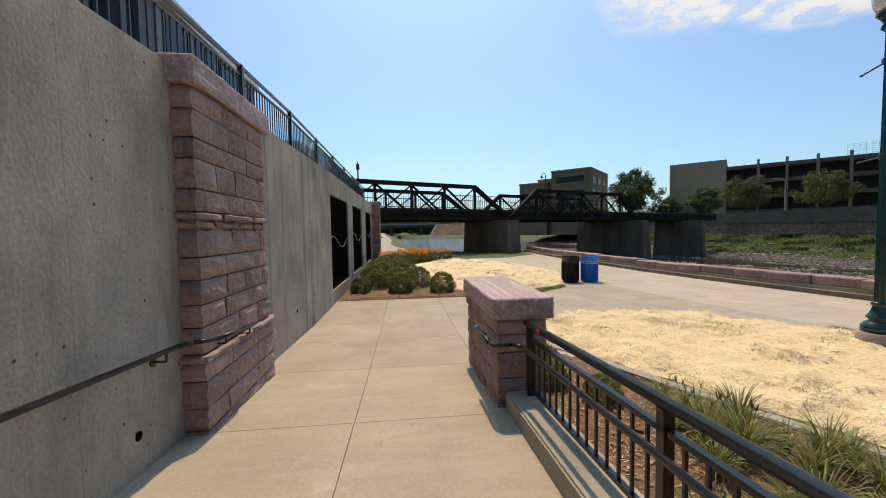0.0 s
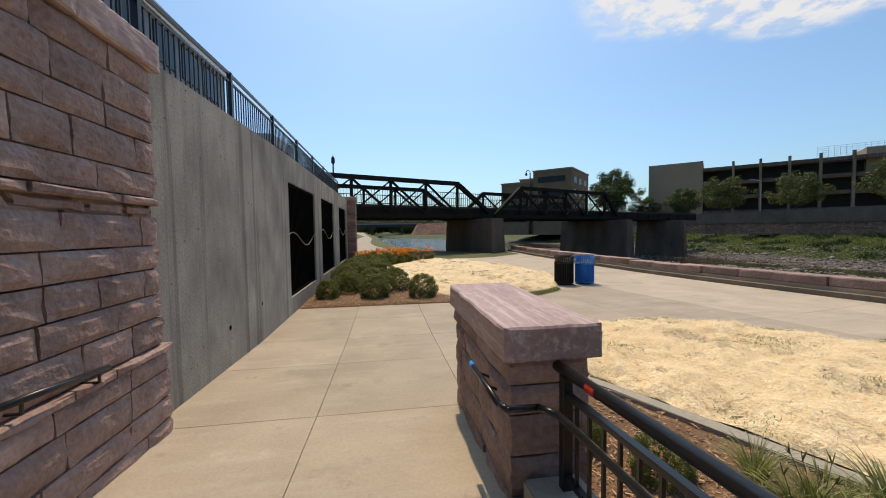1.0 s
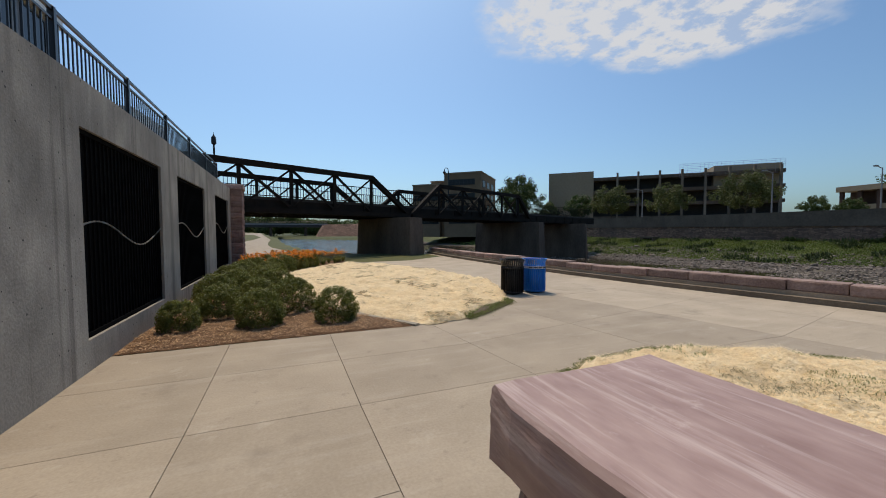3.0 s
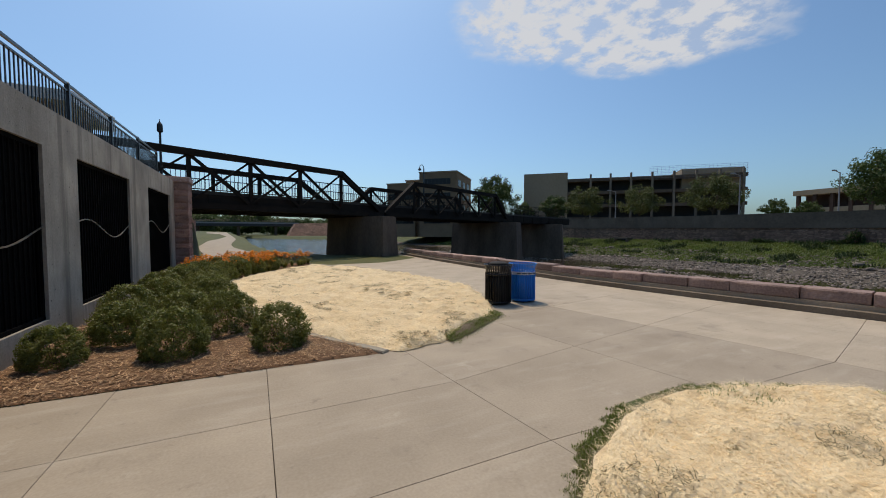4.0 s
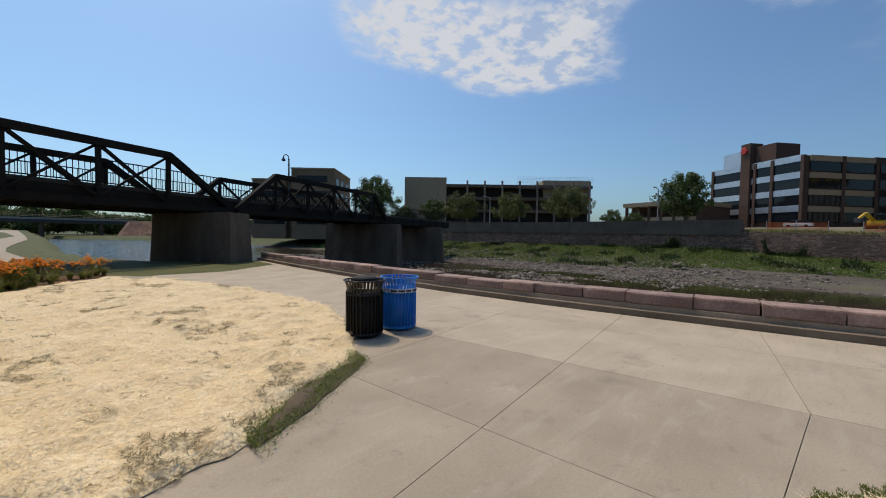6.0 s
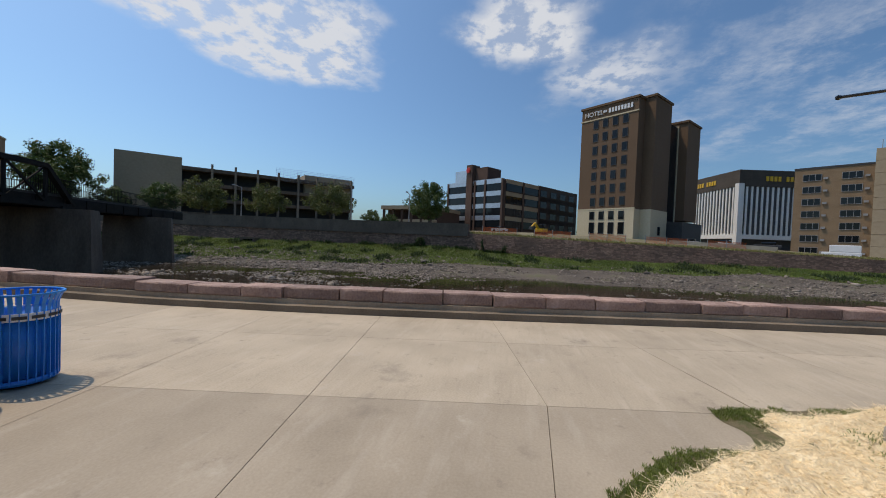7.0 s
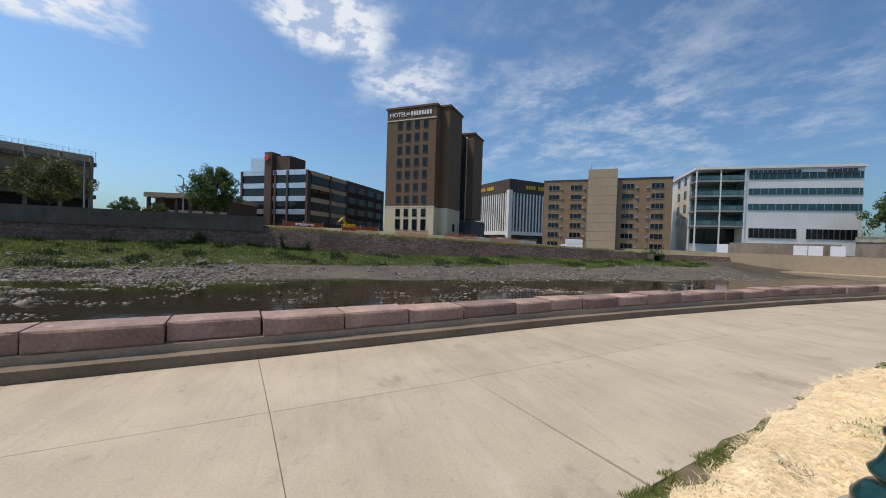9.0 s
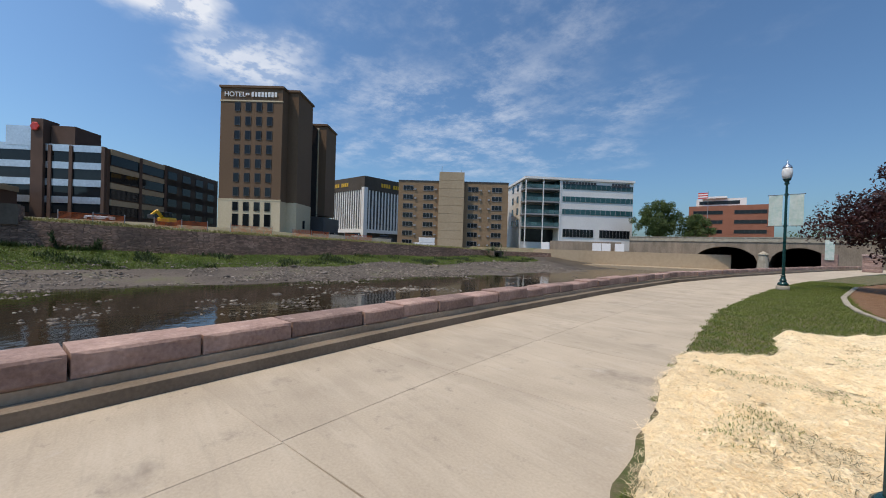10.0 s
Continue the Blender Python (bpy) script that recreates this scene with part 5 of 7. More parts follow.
# ---- bins ----
def litter_bin(m, label, metal, lid):
    g = thing("litter_bin", m, label, "bin", "litter bins")
    H, R = 0.92, 0.285
    n = 32
    sb = bmesh.new()
    pts = [(R, 0.05), (R, 0.74), (R + 0.005, 0.82), (R + 0.035, 0.90), (R + 0.05, H)]
    for (r0, z0), (r1, z1) in zip(pts, pts[1:]):
        bar(sb, (r0, 0, z0), (r1, 0, z1), 0.036, 0.008)
    sm = to_mesh("slat", sb, metal)
    for k in range(n):
        piece("slat", sm, g, pose(0, 0, 0, 0, 0, 360 * k / n))
    for nm, r, z, h in (("rim", R + 0.045, H - 0.005, 0.02), ("hoop", R - 0.006, 0.70, 0.05), ("hoop", R - 0.006, 0.06, 0.05)):
        b = bmesh.new()
        ring = []
        for rr, zz in ((r - 0.012, z - h / 2), (r + 0.012, z - h / 2), (r + 0.012, z + h / 2), (r - 0.012, z + h / 2)):
            ring.append([b.verts.new((rr * math.cos(2 * math.pi * k / 40), rr * math.sin(2 * math.pi * k / 40), zz)) for k in range(40)])
        for p in range(4):
            for k in range(40):
                b.faces.new((ring[p][k], ring[p][(k + 1) % 40], ring[(p + 1) % 4][(k + 1) % 40], ring[(p + 1) % 4][k]))
        part(nm, b, metal, g, "", True)
    b = bmesh.new()
    lathe(b, [(R - 0.03, 0.06), (R - 0.025, 0.72), (R - 0.04, 0.72), (R - 0.045, 0.08)], 32)
    part("liner", b, metal if not lid else M["rubber"], g, "inner liner", True)
    b = bmesh.new()
    rod(b, (0, 0, 0.0), (0, 0, 0.06), R * 0.75, n=24)
    part("foot", b, M["rubber"], g)
    if lid:
        b = bmesh.new()
        lathe(b, [(0.21, H - 0.01), (0.22, H + 0.02), (0.16, H + 0.055), (0.02, H + 0.07)], 28)
        part("lid", b, M["rubber"], g, "dark domed lid", True)
    else:
        b = bmesh.new()
        for k in range(40):
            a0, a1 = 2 * math.pi * k / 40, 2 * math.pi * (k + 1) / 40
            r = R + 0.012
            vs = [b.verts.new((r * math.cos(a), r * math.sin(a), z)) for a, z in ((a0, 0.66), (a1, 0.66), (a1, 0.735), (a0, 0.735))]
            b.faces.new(vs)
        bmesh.ops.remove_doubles(b, verts=b.verts[:], dist=1e-4)
        bmesh.ops.solidify(b, geom=b.faces[:], thickness=0.006)
        part("band", b, M["white_paint"], g, "pale label band")
        for a in (200, 225, 250, 275, 300):
            b = bmesh.new()
            box(b, -0.05, 0.05, -R - 0.022, -R - 0.014, 0.68, 0.71)
            ob = part("label_bar", b, M["dark_panel"], g, "writing that cannot be read")
            ob.matrix_basis = pose(0, 0, 0, 0, 0, a - 270)
    return g


litter_bin(pose(6.05, 14.22, 0.0), "black slatted steel litter bin with a domed lid", M["black_metal"], True)
litter_bin(pose(6.78, 14.24, 0.0, 0, 0, 15), "blue slatted steel recycling bin with a pale label band", M["blue_metal"], False)

# ---- fence along the ramp ----
g = thing("ramp_wall", pose(0, 0, 0), "low concrete kerb wall beside the ramp", "wall", kind="structure")
b = bmesh.new()
prism_x(b, [(-6, -0.2), (4.79, -0.2), (4.79, 0.36), (-6, 0.36 + 0.055 * 10.8)], 1.40, 1.06)
bmesh.ops.bevel(b, geom=b.edges[:], offset=0.015, segments=2, affect="EDGES")
part("coping", b, M["kerb_concrete"], g)
FENCE_X = 1.26


def fence_z(y):
    return 0.055 * (4.7 - y)


g = thing("ramp_fence", pose(FENCE_X, 0, 0), "black steel picket fence with a round top rail beside the ramp", "fence")
fp = [4.66, 2.86, 1.06, -0.74, -2.54, -4.34]
pb = bmesh.new()
box(pb, -0.027, 0.027, -0.027, 0.027, 0.34, 1.0, 0.004)
pm = to_mesh("post", pb, M["black_metal"])
bb = bmesh.new()
box(bb, -0.008, 0.008, -0.008, 0.008, 0.44, 0.90)
bmh = to_mesh("picket", bb, M["black_metal"])
for y in fp:
    piece("post", pm, g, pose(0, y, fence_z(y)))
for y0, y1 in zip(fp, fp[1:]):
    b = bmesh.new()
    for h in (0.90, 0.44):
        bar(b, (0, y0, h + fence_z(y0)), (0, y1, h + fence_z(y1)), 0.035, 0.03)
    part("rail", b, M["black_metal"], g)
    n = 15
    for k in range(1, n):
        piece("picket", bmh, g, pose(0, y0 + (y1 - y0) * k / n, fence_z(y0 + (y1 - y0) * k / n)))
b = bmesh.new()
rod(b, (0.0, 4.76, 1.02), (0.0, -4.6, 1.02 + fence_z(-4.6)), 0.031, n=14)
part("top_rail", b, M["black_metal"], g, "thick round top rail", True)
b = bmesh.new()
rod(b, (0.0, 4.42, 1.02 + fence_z(4.42)), (0.0, 4.34, 1.02 + fence_z(4.34)), 0.0325, n=14)
part("tape", b, M["red_sign"], g, "red tape round the rail")
# graspable rail that turns round the pier
b = bmesh.new()
pts = [(-0.12, -4.6, 0.86 + fence_z(-4.6)), (-0.12, 4.5, 0.87), (-0.18, 4.62, 0.86), (-0.34, 4.62, 0.86), (-0.37, 4.68, 0.86), (-0.37, 5.27, 0.855)]
for p, q in zip(pts, pts[1:]):
    rod(b, p, q, 0.019, n=10)
for p in pts[1:-1]:
    bmesh.ops.create_icosphere(b, subdivisions=1, radius=0.02, matrix=pose(*p))
part("hand_rail", b, M["black_metal"], g, "slim black grab rail", True)
b = bmesh.new()
rod(b, (-0.37, 5.27, 0.855), (-0.37, 5.34, 0.855), 0.0205, n=10)
part("end_cap", b, M["blue_metal"], g, "blue end cap")
for y in (5.0, 5.22):
    b = bmesh.new()
    rod(b, (-0.37, y, 0.84), (-0.26, y, 0.79), 0.009, n=6)
    part("bracket", b, M["black_metal"], g)
for y in (3.0, 1.2, -0.6):
    b = bmesh.new()
    rod(b, (-0.12, y, 0.85 + fence_z(y)), (-0.01, y, 0.82 + fence_z(y)), 0.009, n=6)
    part("bracket", b, M["black_metal"], g)
# rail on the retaining wall
g = thing("wall_rail", pose(WALL_X, 0, 0), "slim black grab rail on brackets along the concrete wall", "handrail")
b = bmesh.new()
pts = [(0.10, -5.0, 1.60), (0.10, 4.48, 1.03), (0.14, 4.58, 1.02), (0.25, 4.74, 1.0), (0.26, 5.48, 0.94)]
for p, q in zip(pts, pts[1:]):
    rod(b, p, q, 0.02, n=10)
for p in pts[1:-1]:
    bmesh.ops.create_icosphere(b, subdivisions=1, radius=0.0205, matrix=pose(*p))
part("rail", b, M["black_metal"], g, "", True)
for y, x in ((-3.2, 0.1), (-1.2, 0.1), (0.8, 0.1), (2.65, 0.1), (4.3, 0.1), (4.9, 0.252), (5.4, 0.26)):
    b = bmesh.new()
    z = 1.01 + max(0, 4.5 - y) * 0.06 - max(0, y - 4.5) * 0.085
    rod(b, (x, y, z), (x, y, z - 0.06), 0.009, n=6)
    rod(b, (x, y, z - 0.06), (0.0 if x < 0.2 else 0.13, y, z - 0.06), 0.009, n=6)
    rod(b, (0.0 if x < 0.2 else 0.13, y, z - 0.06), (0.01 if x < 0.2 else 0.14, y, z - 0.06), 0.035, n=10)
    part("bracket", b, M["black_metal"], g)


# ---- kerb along the river ----
def along(rows, s0, s1, step):
    return [s0 + (s1 - s0) * k / max(1, round(abs(s1 - s0) / step)) for k in range(max(1, round(abs(s1 - s0) / step)) + 1)]


def ribbon(b, ys, off0, off1, z0, z1, line=kerb_x):
    """A low wall that follows the kerb line."""
    prev = None
    for y in ys:
        x = line(y)
        cur = [b.verts.new((x + o, y, z)) for o, z in ((off0, z0), (off1, z0), (off1, z1), (off0, z1))]
        if prev:
            for k in range(4):
                b.faces.new((prev[k], prev[(k + 1) % 4], cur[(k + 1) % 4], cur[k]))
        else:
            b.faces.new(cur)
        prev = cur
    b.faces.new(prev[::-1])
    return b


ysk = [-70 + 1.5 * k for k in range(70)]
g = thing("river_kerb", pose(0, 0, 0), "stepped concrete kerb topped with long pink quartzite blocks along the river", "kerb", kind="structure")
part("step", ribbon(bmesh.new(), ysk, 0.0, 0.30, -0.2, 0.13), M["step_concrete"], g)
part("footing_wall", ribbon(bmesh.new(), ysk, 0.22, 0.72, -2.6, 0.23), M["footing_concrete"], g)
rnd = random.Random(3)
y = -66.0
while y < 33.5:
    ln = rnd.uniform(0.85, 1.28)
    x0, x1 = kerb_x(y), kerb_x(y + ln)
    near = -14 < y < 26
    top = 0.465 + rnd.uniform(-0.035, 0.03)
    b = rough_block(-0.25 + rnd.uniform(-0.04, 0.04), 0.27, 0.003, ln - 0.003, 0.235, top, [(0, -1), (0, 1)], rnd.random(), 0.013, 7 if near else 1)
    bmesh.ops.bevel(b, geom=[e for e in b.edges if len(e.link_faces) == 2 and e.calc_face_angle(0) > 0.9], offset=0.005, segments=1, affect="EDGES")
    ob = part("kerb_block", b, M["kerb_stone"], g)
    ob.matrix_basis = Matrix.Translation((x0 + 0.5, y, 0)) @ pose(0, 0, 0, 0, 0, -math.degrees(math.atan2(x1 - x0, ln)))
    y += ln

# ---- pavement slabs ----
pave = thing("pavement", pose(0, 0, 0), "broom-finished concrete walk in large slabs", "pavement", kind="structure")


def slab(pts, gap=0.004, drop=0.0, surface="slab"):
    c = Vector((sum(p[0] for p in pts) / len(pts), sum(p[1] for p in pts) / len(pts)))
    ins = []
    for p in pts:
        v = Vector(p)
        d = c - v
        ins.append(v + d.normalized() * gap * 1.4)
    b = bmesh.new()
    lo = [b.verts.new((v.x, v.y, -0.2)) for v in ins]
    mid = [b.verts.new((v.x, v.y, ramp_z(v.x, v.y) - 0.006 - drop)) for v in ins]
    hi = [b.verts.new((v.x + (c - v).normalized().x * 0.0025, v.y + (c - v).normalized().y * 0.0025, ramp_z(v.x, v.y) - drop)) for v in ins]
    n = len(ins)
    b.faces.new(hi)
    for p, q in ((lo, mid), (mid, hi)):
        for k in range(n):
            b.faces.new((p[k], p[(k + 1) % n], q[(k + 1) % n], q[k]))
    return part("slab", b, M[surface], pave)


def line_b(x):
    return 10.6 if x < 2.9 else 10.6 + 0.165 * (x - 2.9)


def line_c(x):
    return 9.22 if x < 3.0 else (9.22 - 0.05 * (x - 3.0) if x < 7.73 else 8.985 + 0.2 * (x - 7.73))


def col_x(k, y):
    return (2.93, 5.17, 7.35, 9.62)[k] - (0.1, 0.11, 0.17, 0.175)[k] * (y - 10.8)


# ramp and the bay by the wall
RX0, RX1 = -0.35, 1.08
for x0, x1 in ((WALL_X, RX0), (RX0, RX1)):
    for y0, y1 in ((-9, -5.3), (-5.3, -3.8), (-3.8, -1.1), (-1.1, 1.7), (1.7, 3.2), (3.2, 4.69), (4.69, 6.28), (6.28, 7.84), (7.84, 9.22), (9.22, 10.6), (10.6, 11.95)):
        slab([(x0, y0), (x1, y0), (x1, y1), (x0, y1)], 0.002, 0.0, "slab")
# plaza: between the columns of joints and lines b and c
def plaza(xa, xb, fa, fb, surface):
    """xa, xb: joint columns as functions of y; fa, fb: joint rows as functions of x."""
    def cut(fx, fy):
        x, y = fx(10.0), 10.0
        for _ in range(4):
            y = fy(x)
            x = fx(y)
        return (x, y)
    slab([cut(xa, fa), cut(xb, fa), cut(xb, fb), cut(xa, fb)], 0.002, 0.0, surface)


cols = [lambda y: RX1, lambda y: col_x(0, y), lambda y: col_x(1, y), lambda y: col_x(2, y), lambda y: col_x(3, y), kerb_x]
rows_f = [lambda x: max(6.5, 7.34 + 0.2015 * (x - 10.252)), line_c, line_b, lambda x: line_b(x) + 2.15, lambda x: line_b(x) + 4.4, lambda x: line_b(x) + 7.4, lambda x: line_b(x) + 10.6, lambda x: line_b(x) + 14, lambda x: line_b(x) + 18, lambda x: line_b(x) + 22]
for i in range(5):
    for j in range(9):
        plaza(cols[i], cols[i + 1], rows_f[j], rows_f[j + 1], "pale_slab" if i >= 3 else "slab")
# river walk to the south: two lanes of slabs that follow the kerb
ys = [7.34, 5.2, 3.0, 0.8, -1.4, -4.4, -7.5, -10.6, -13.7, -16.8, -20, -23.2, -26.4, -30, -34, -38, -42, -46, -50, -54, -58, -62, -66, -70]


def walk_joint(y):
    """Corners of a joint square across the walk: verge, middle, kerb."""
    lean = (kerb_x(y - 1) - kerb_x(y + 1)) / 2
    xm = kerb_x(y) - 1.72
    ya, yb = y + lean * (edge_x(y) - xm), y + lean * 1.72
    return (edge_x(ya), ya), (xm, y), (kerb_x(yb), yb)


for y1, y0 in zip(ys, ys[1:]):
    a1, m1, k1 = walk_joint(y1)
    a0, m0, k0 = walk_joint(y0)
    slab([a0, m0, m1, a1], 0.0026, 0.0, "pale_slab")
    slab([m0, k0, k1, m1], 0.0026, 0.0, "pale_slab")


# ---- straw mats, beds and lawn ----
def smooth_loop(pts, per=6):
    out = []
    n = len(pts)
    for k in range(n):
        p0, p1, p2, p3 = (Vector(pts[(k + j) % n]) for j in (-1, 0, 1, 2))
        for s in range(per):
            t = s / per
            out.append(tuple(0.5 * ((2 * p1) + (p2 - p0) * t + (2 * p0 - 5 * p1 + 4 * p2 - p3) * t * t + (3 * p1 - p0 - 3 * p2 + p3) * t ** 3)))
    return out


def inside(px, py, loop):
    """Which of many points lie in an outline."""
    c = np.zeros(len(px), bool)
    n = len(loop)
    for k in range(n):
        x0, y0 = loop[k]
        x1, y1 = loop[(k + 1) % n]
        if y0 == y1:
            continue
        c ^= ((y0 > py) != (y1 > py)) & (px < (x1 - x0) * (py - y0) / (y1 - y0) + x0)
    return c


def nearest_edge(px, py, loop):
    """Distance to the outline, and the nearest point on it."""
    best = np.full(len(px), 1e9)
    bx, by = px.copy(), py.copy()
    n = len(loop)
    for k in range(n):
        x0, y0 = loop[k]
        dx, dy = loop[(k + 1) % n][0] - x0, loop[(k + 1) % n][1] - y0
        t = np.clip(((px - x0) * dx + (py - y0) * dy) / max(dx * dx + dy * dy, 1e-9), 0, 1)
        qx, qy = x0 + dx * t, y0 + dy * t
        d = np.hypot(px - qx, py - qy)
        m = d < best
        best[m], bx[m], by[m] = d[m], qx[m], qy[m]
    return best, bx, by


COVER = {}


def blanket(name, loop, step, base, height, bumps, material, label, category, seed, ragged=0.0, key=""):
    """A soft sheet over a plan outline, thick in the middle and thin at its edge."""
    if ragged:
        fine = []
        n = len(loop)
        for k in range(n):
            p, q = Vector(loop[k]), Vector(loop[(k + 1) % n])
            m = max(1, int((q - p).length / 0.10))
            for j in range(m):
                v = p.lerp(q, j / m)
                fine.append((v.x + ragged * noise.noise(Vector((v.x * 3, v.y * 3, seed))), v.y + ragged * noise.noise(Vector((v.x * 3, v.y * 3, seed + 9)))))
        loop = fine
    xs = np.arange(min(p[0] for p in loop) - step, max(p[0] for p in loop) + 2 * step, step)
    ysv = np.arange(min(p[1] for p in loop) - step, max(p[1] for p in loop) + 2 * step, step)
    X2, Y2 = np.meshgrid(xs, ysv)
    px, py = X2.ravel(), Y2.ravel()
    ins = inside(px, py, loop)
    d, ex, ey = nearest_edge(px, py, loop)
    nxx = len(xs)
    I2 = ins.reshape(X2.shape)
    cell = I2[:-1, :-1] | I2[1:, :-1] | I2[:-1, 1:] | I2[1:, 1:]
    jj, ii = np.nonzero(cell)
    quads = np.stack([jj * nxx + ii, jj * nxx + ii + 1, (jj + 1) * nxx + ii + 1, (jj + 1) * nxx + ii], 1)
    used = np.unique(quads)
    remap = -np.ones(len(px), int)
    remap[used] = np.arange(len(used))
    vs = []
    for u in used:
        if ins[u]:
            xv, yv = px[u], py[u]
            k = min(1.0, d[u] / 0.12)
            z = base + height * k * (0.6 + bumps * noise.noise(Vector((xv * 1.6, yv * 1.6, seed))) + bumps * 0.6 * noise.noise(Vector((xv * 5, yv * 5, seed))) + bumps * 0.35 * noise.noise(Vector((xv * 14, yv * 14, seed))))
            vs.append((xv, yv, max(base, z)))
        else:
            vs.append((ex[u], ey[u], base))
    COVER[key or name] = (np.array(vs)[ins[used]], loop)
    return tagged(new(name, raw(name, vs, remap[quads], material, True)), label, category, kind="structure")


STRAW_A = smooth_loop([(2.72, 11.86), (3.2, 11.95), (3.78, 12.12), (4.2, 12.6), (5.1, 13.1), (5.85, 14.3), (6.6, 16.3), (6.65, 18.3), (6.2, 20.6), (5.3, 23.8), (4.3, 25.4), (3.2, 25.9), (1.6, 23.9), (0.6, 22.0), (0.1, 20.0), (0.3, 17.6), (0.9, 15.4), (1.6, 13.6), (2.3, 12.4)])
STRAW_B = smooth_loop([(2.55, 8.35), (3.2, 8.84), (3.95, 9.18), (4.7, 9.28), (5.45, 9.1), (6.2, 8.68), (6.82, 8.05), (7.1, 7.55), (7.32, 7.1), (7.85, 7.1), (8.1, 6.4), (8.35, 5.6), (8.58, 4.85), (8.96, 3.65), (9.25, 1.75), (8.8, 1.45), (8.4, 0.7), (8.55, -0.2), (8.6, -0.9), (7.75, -2.4), (6.2, -4.0), (4.9, -3.0), (4.4, 0.5), (4.35, 3.3), (3.75, 4.7), (3.1, 5.95), (2.7, 7.1)])
VERGE = smooth_loop([(2.38, 8.3), (3.1, 8.95), (3.9, 9.3), (4.72, 9.4), (5.55, 9.2), (6.3, 8.76), (6.95, 8.15), (7.25, 7.65), (7.45, 7.3), (7.95, 7.4), (8.15, 6.8), (8.43, 5.7), (8.7, 4.5), (9.08, 3.0), (9.42, 1.1), (9.85, -1.5), (10.34, -5), (10.75, -16), (10.3, -26.5), (8.6, -42), (6.0, -40), (8.4, -22), (8.3, -14), (7.7, -8.0), (6.9, -5.2), (5.8, -4.6), (3.8, -1.0), (3.7, 4.5), (2.5, 6.9)])
BED_A = [(WALL_X, 11.97), (1.2, 11.95), (2.6, 11.9), (1.75, 13.3), (1.0, 15.2), (0.4, 17.4), (0.15, 20.0), (0.6, 22.2), (1.8, 24.3), (3.2, 26.2), (3.6, 28.0), (-2, 28.0), (WALL_X, 24.4)]
BED_B = [(1.50, 6.5), (1.42, 4.9), (1.42, -6), (6, -6), (5.2, -3), (4.25, 1.0), (3.95, 3.6), (3.2, 5.3), (2.55, 6.7), (1.9, 7.5)]
BED_C = [swing(*v) for v in ((6.5, -11.8), (6.6, -6.3), (6.2, -3.3), (5.8, -2.1), (3.0, -1.0), (-3, -1.5), (-12, -14), (-8, -30), (2.0, -26), (5.2, -18))]
blanket("lawn", VERGE, 0.11, 0.002, 0.045, 0.25, M["lawn"], "green mown grass verge with thin worn edges", "grass", 2.0, 0.10, "verge")
blanket("straw_mat", STRAW_A, 0.09, 0.01, 0.11, 0.95, M["straw"], "pale loose straw mulch over new seeding", "straw", 4.0, 0.10, "straw_a")
blanket("straw_mat", STRAW_B, 0.075, 0.03, 0.11, 0.95, M["straw"], "pale loose straw mulch over new seeding round the lamp", "straw", 6.0, 0.10, "straw_b")
for nm, lp, sd in (("mulch_bed", BED_A, 11.0), ("mulch_bed", BED_B, 12.0), ("mulch_bed", BED_C, 13.0)):
    blanket(nm, lp, 0.12, 0.004, 0.06, 0.5, M["mulch"], "brown shredded bark mulch bed", "mulch", sd, 0.03, nm + str(sd))
blanket("lawn", [(-1.5, 27.8), (3.4, 27.9), (4.3, 26.6), (7.2, 26.8), (10.2, 29.5), (10.3, 33.2), (7.6, 34.0), (5.4, 35.3), (4.3, 38.4), (3.6, 41), (0.5, 41)], 0.5, 0.0, 0.05, 0.3, M["grass"], "green grass between walk and river under the bridge", "grass", 3.0, 0.2)
# ---- planting ----
def leaf_cloud(centers, radii, per, size, rng, flat=0.0):
    """Verts and quads of loose leaves scattered round the given clump centres."""
    n = len(centers) * per
    c = np.repeat(centers, per, 0)
    r = np.repeat(radii, per)
    d = rng.normal(size=(n, 3))
    d /= np.linalg.norm(d, axis=1)[:, None]
    p = c + d * (r * rng.uniform(0.55, 1.05, n))[:, None]
    nrm = d + rng.normal(scale=0.6, size=(n, 3)) + np.array([0, 0, flat])
    nrm /= np.linalg.norm(nrm, axis=1)[:, None]
    t = np.cross(nrm, rng.normal(size=(n, 3)))
    t /= np.linalg.norm(t, axis=1)[:, None]
    b = np.cross(nrm, t)
    s = size * rng.uniform(0.6, 1.3, n)[:, None]
    v = np.stack([p - t * s, p + b * s * 0.45, p + t * s, p - b * s * 0.45], 1).reshape(-1, 3)
    f = np.arange(n * 4).reshape(-1, 4)
    return v, f


def cloud_mesh(name, v, f, material):
    me = bpy.data.meshes.new(name)
    me.vertices.add(len(v))
    me.vertices.foreach_set("co", np.ascontiguousarray(v, np.float32).ravel())
    k = f.shape[1]
    me.loops.add(f.size)
    me.loops.foreach_set("vertex_index", np.ascontiguousarray(f, np.int32).ravel())
    me.polygons.add(len(f))
    me.polygons.foreach_set("loop_start", np.arange(0, f.size, k, dtype=np.int32))
    me.update(calc_edges=True)
    me.materials.append(material)
    return me


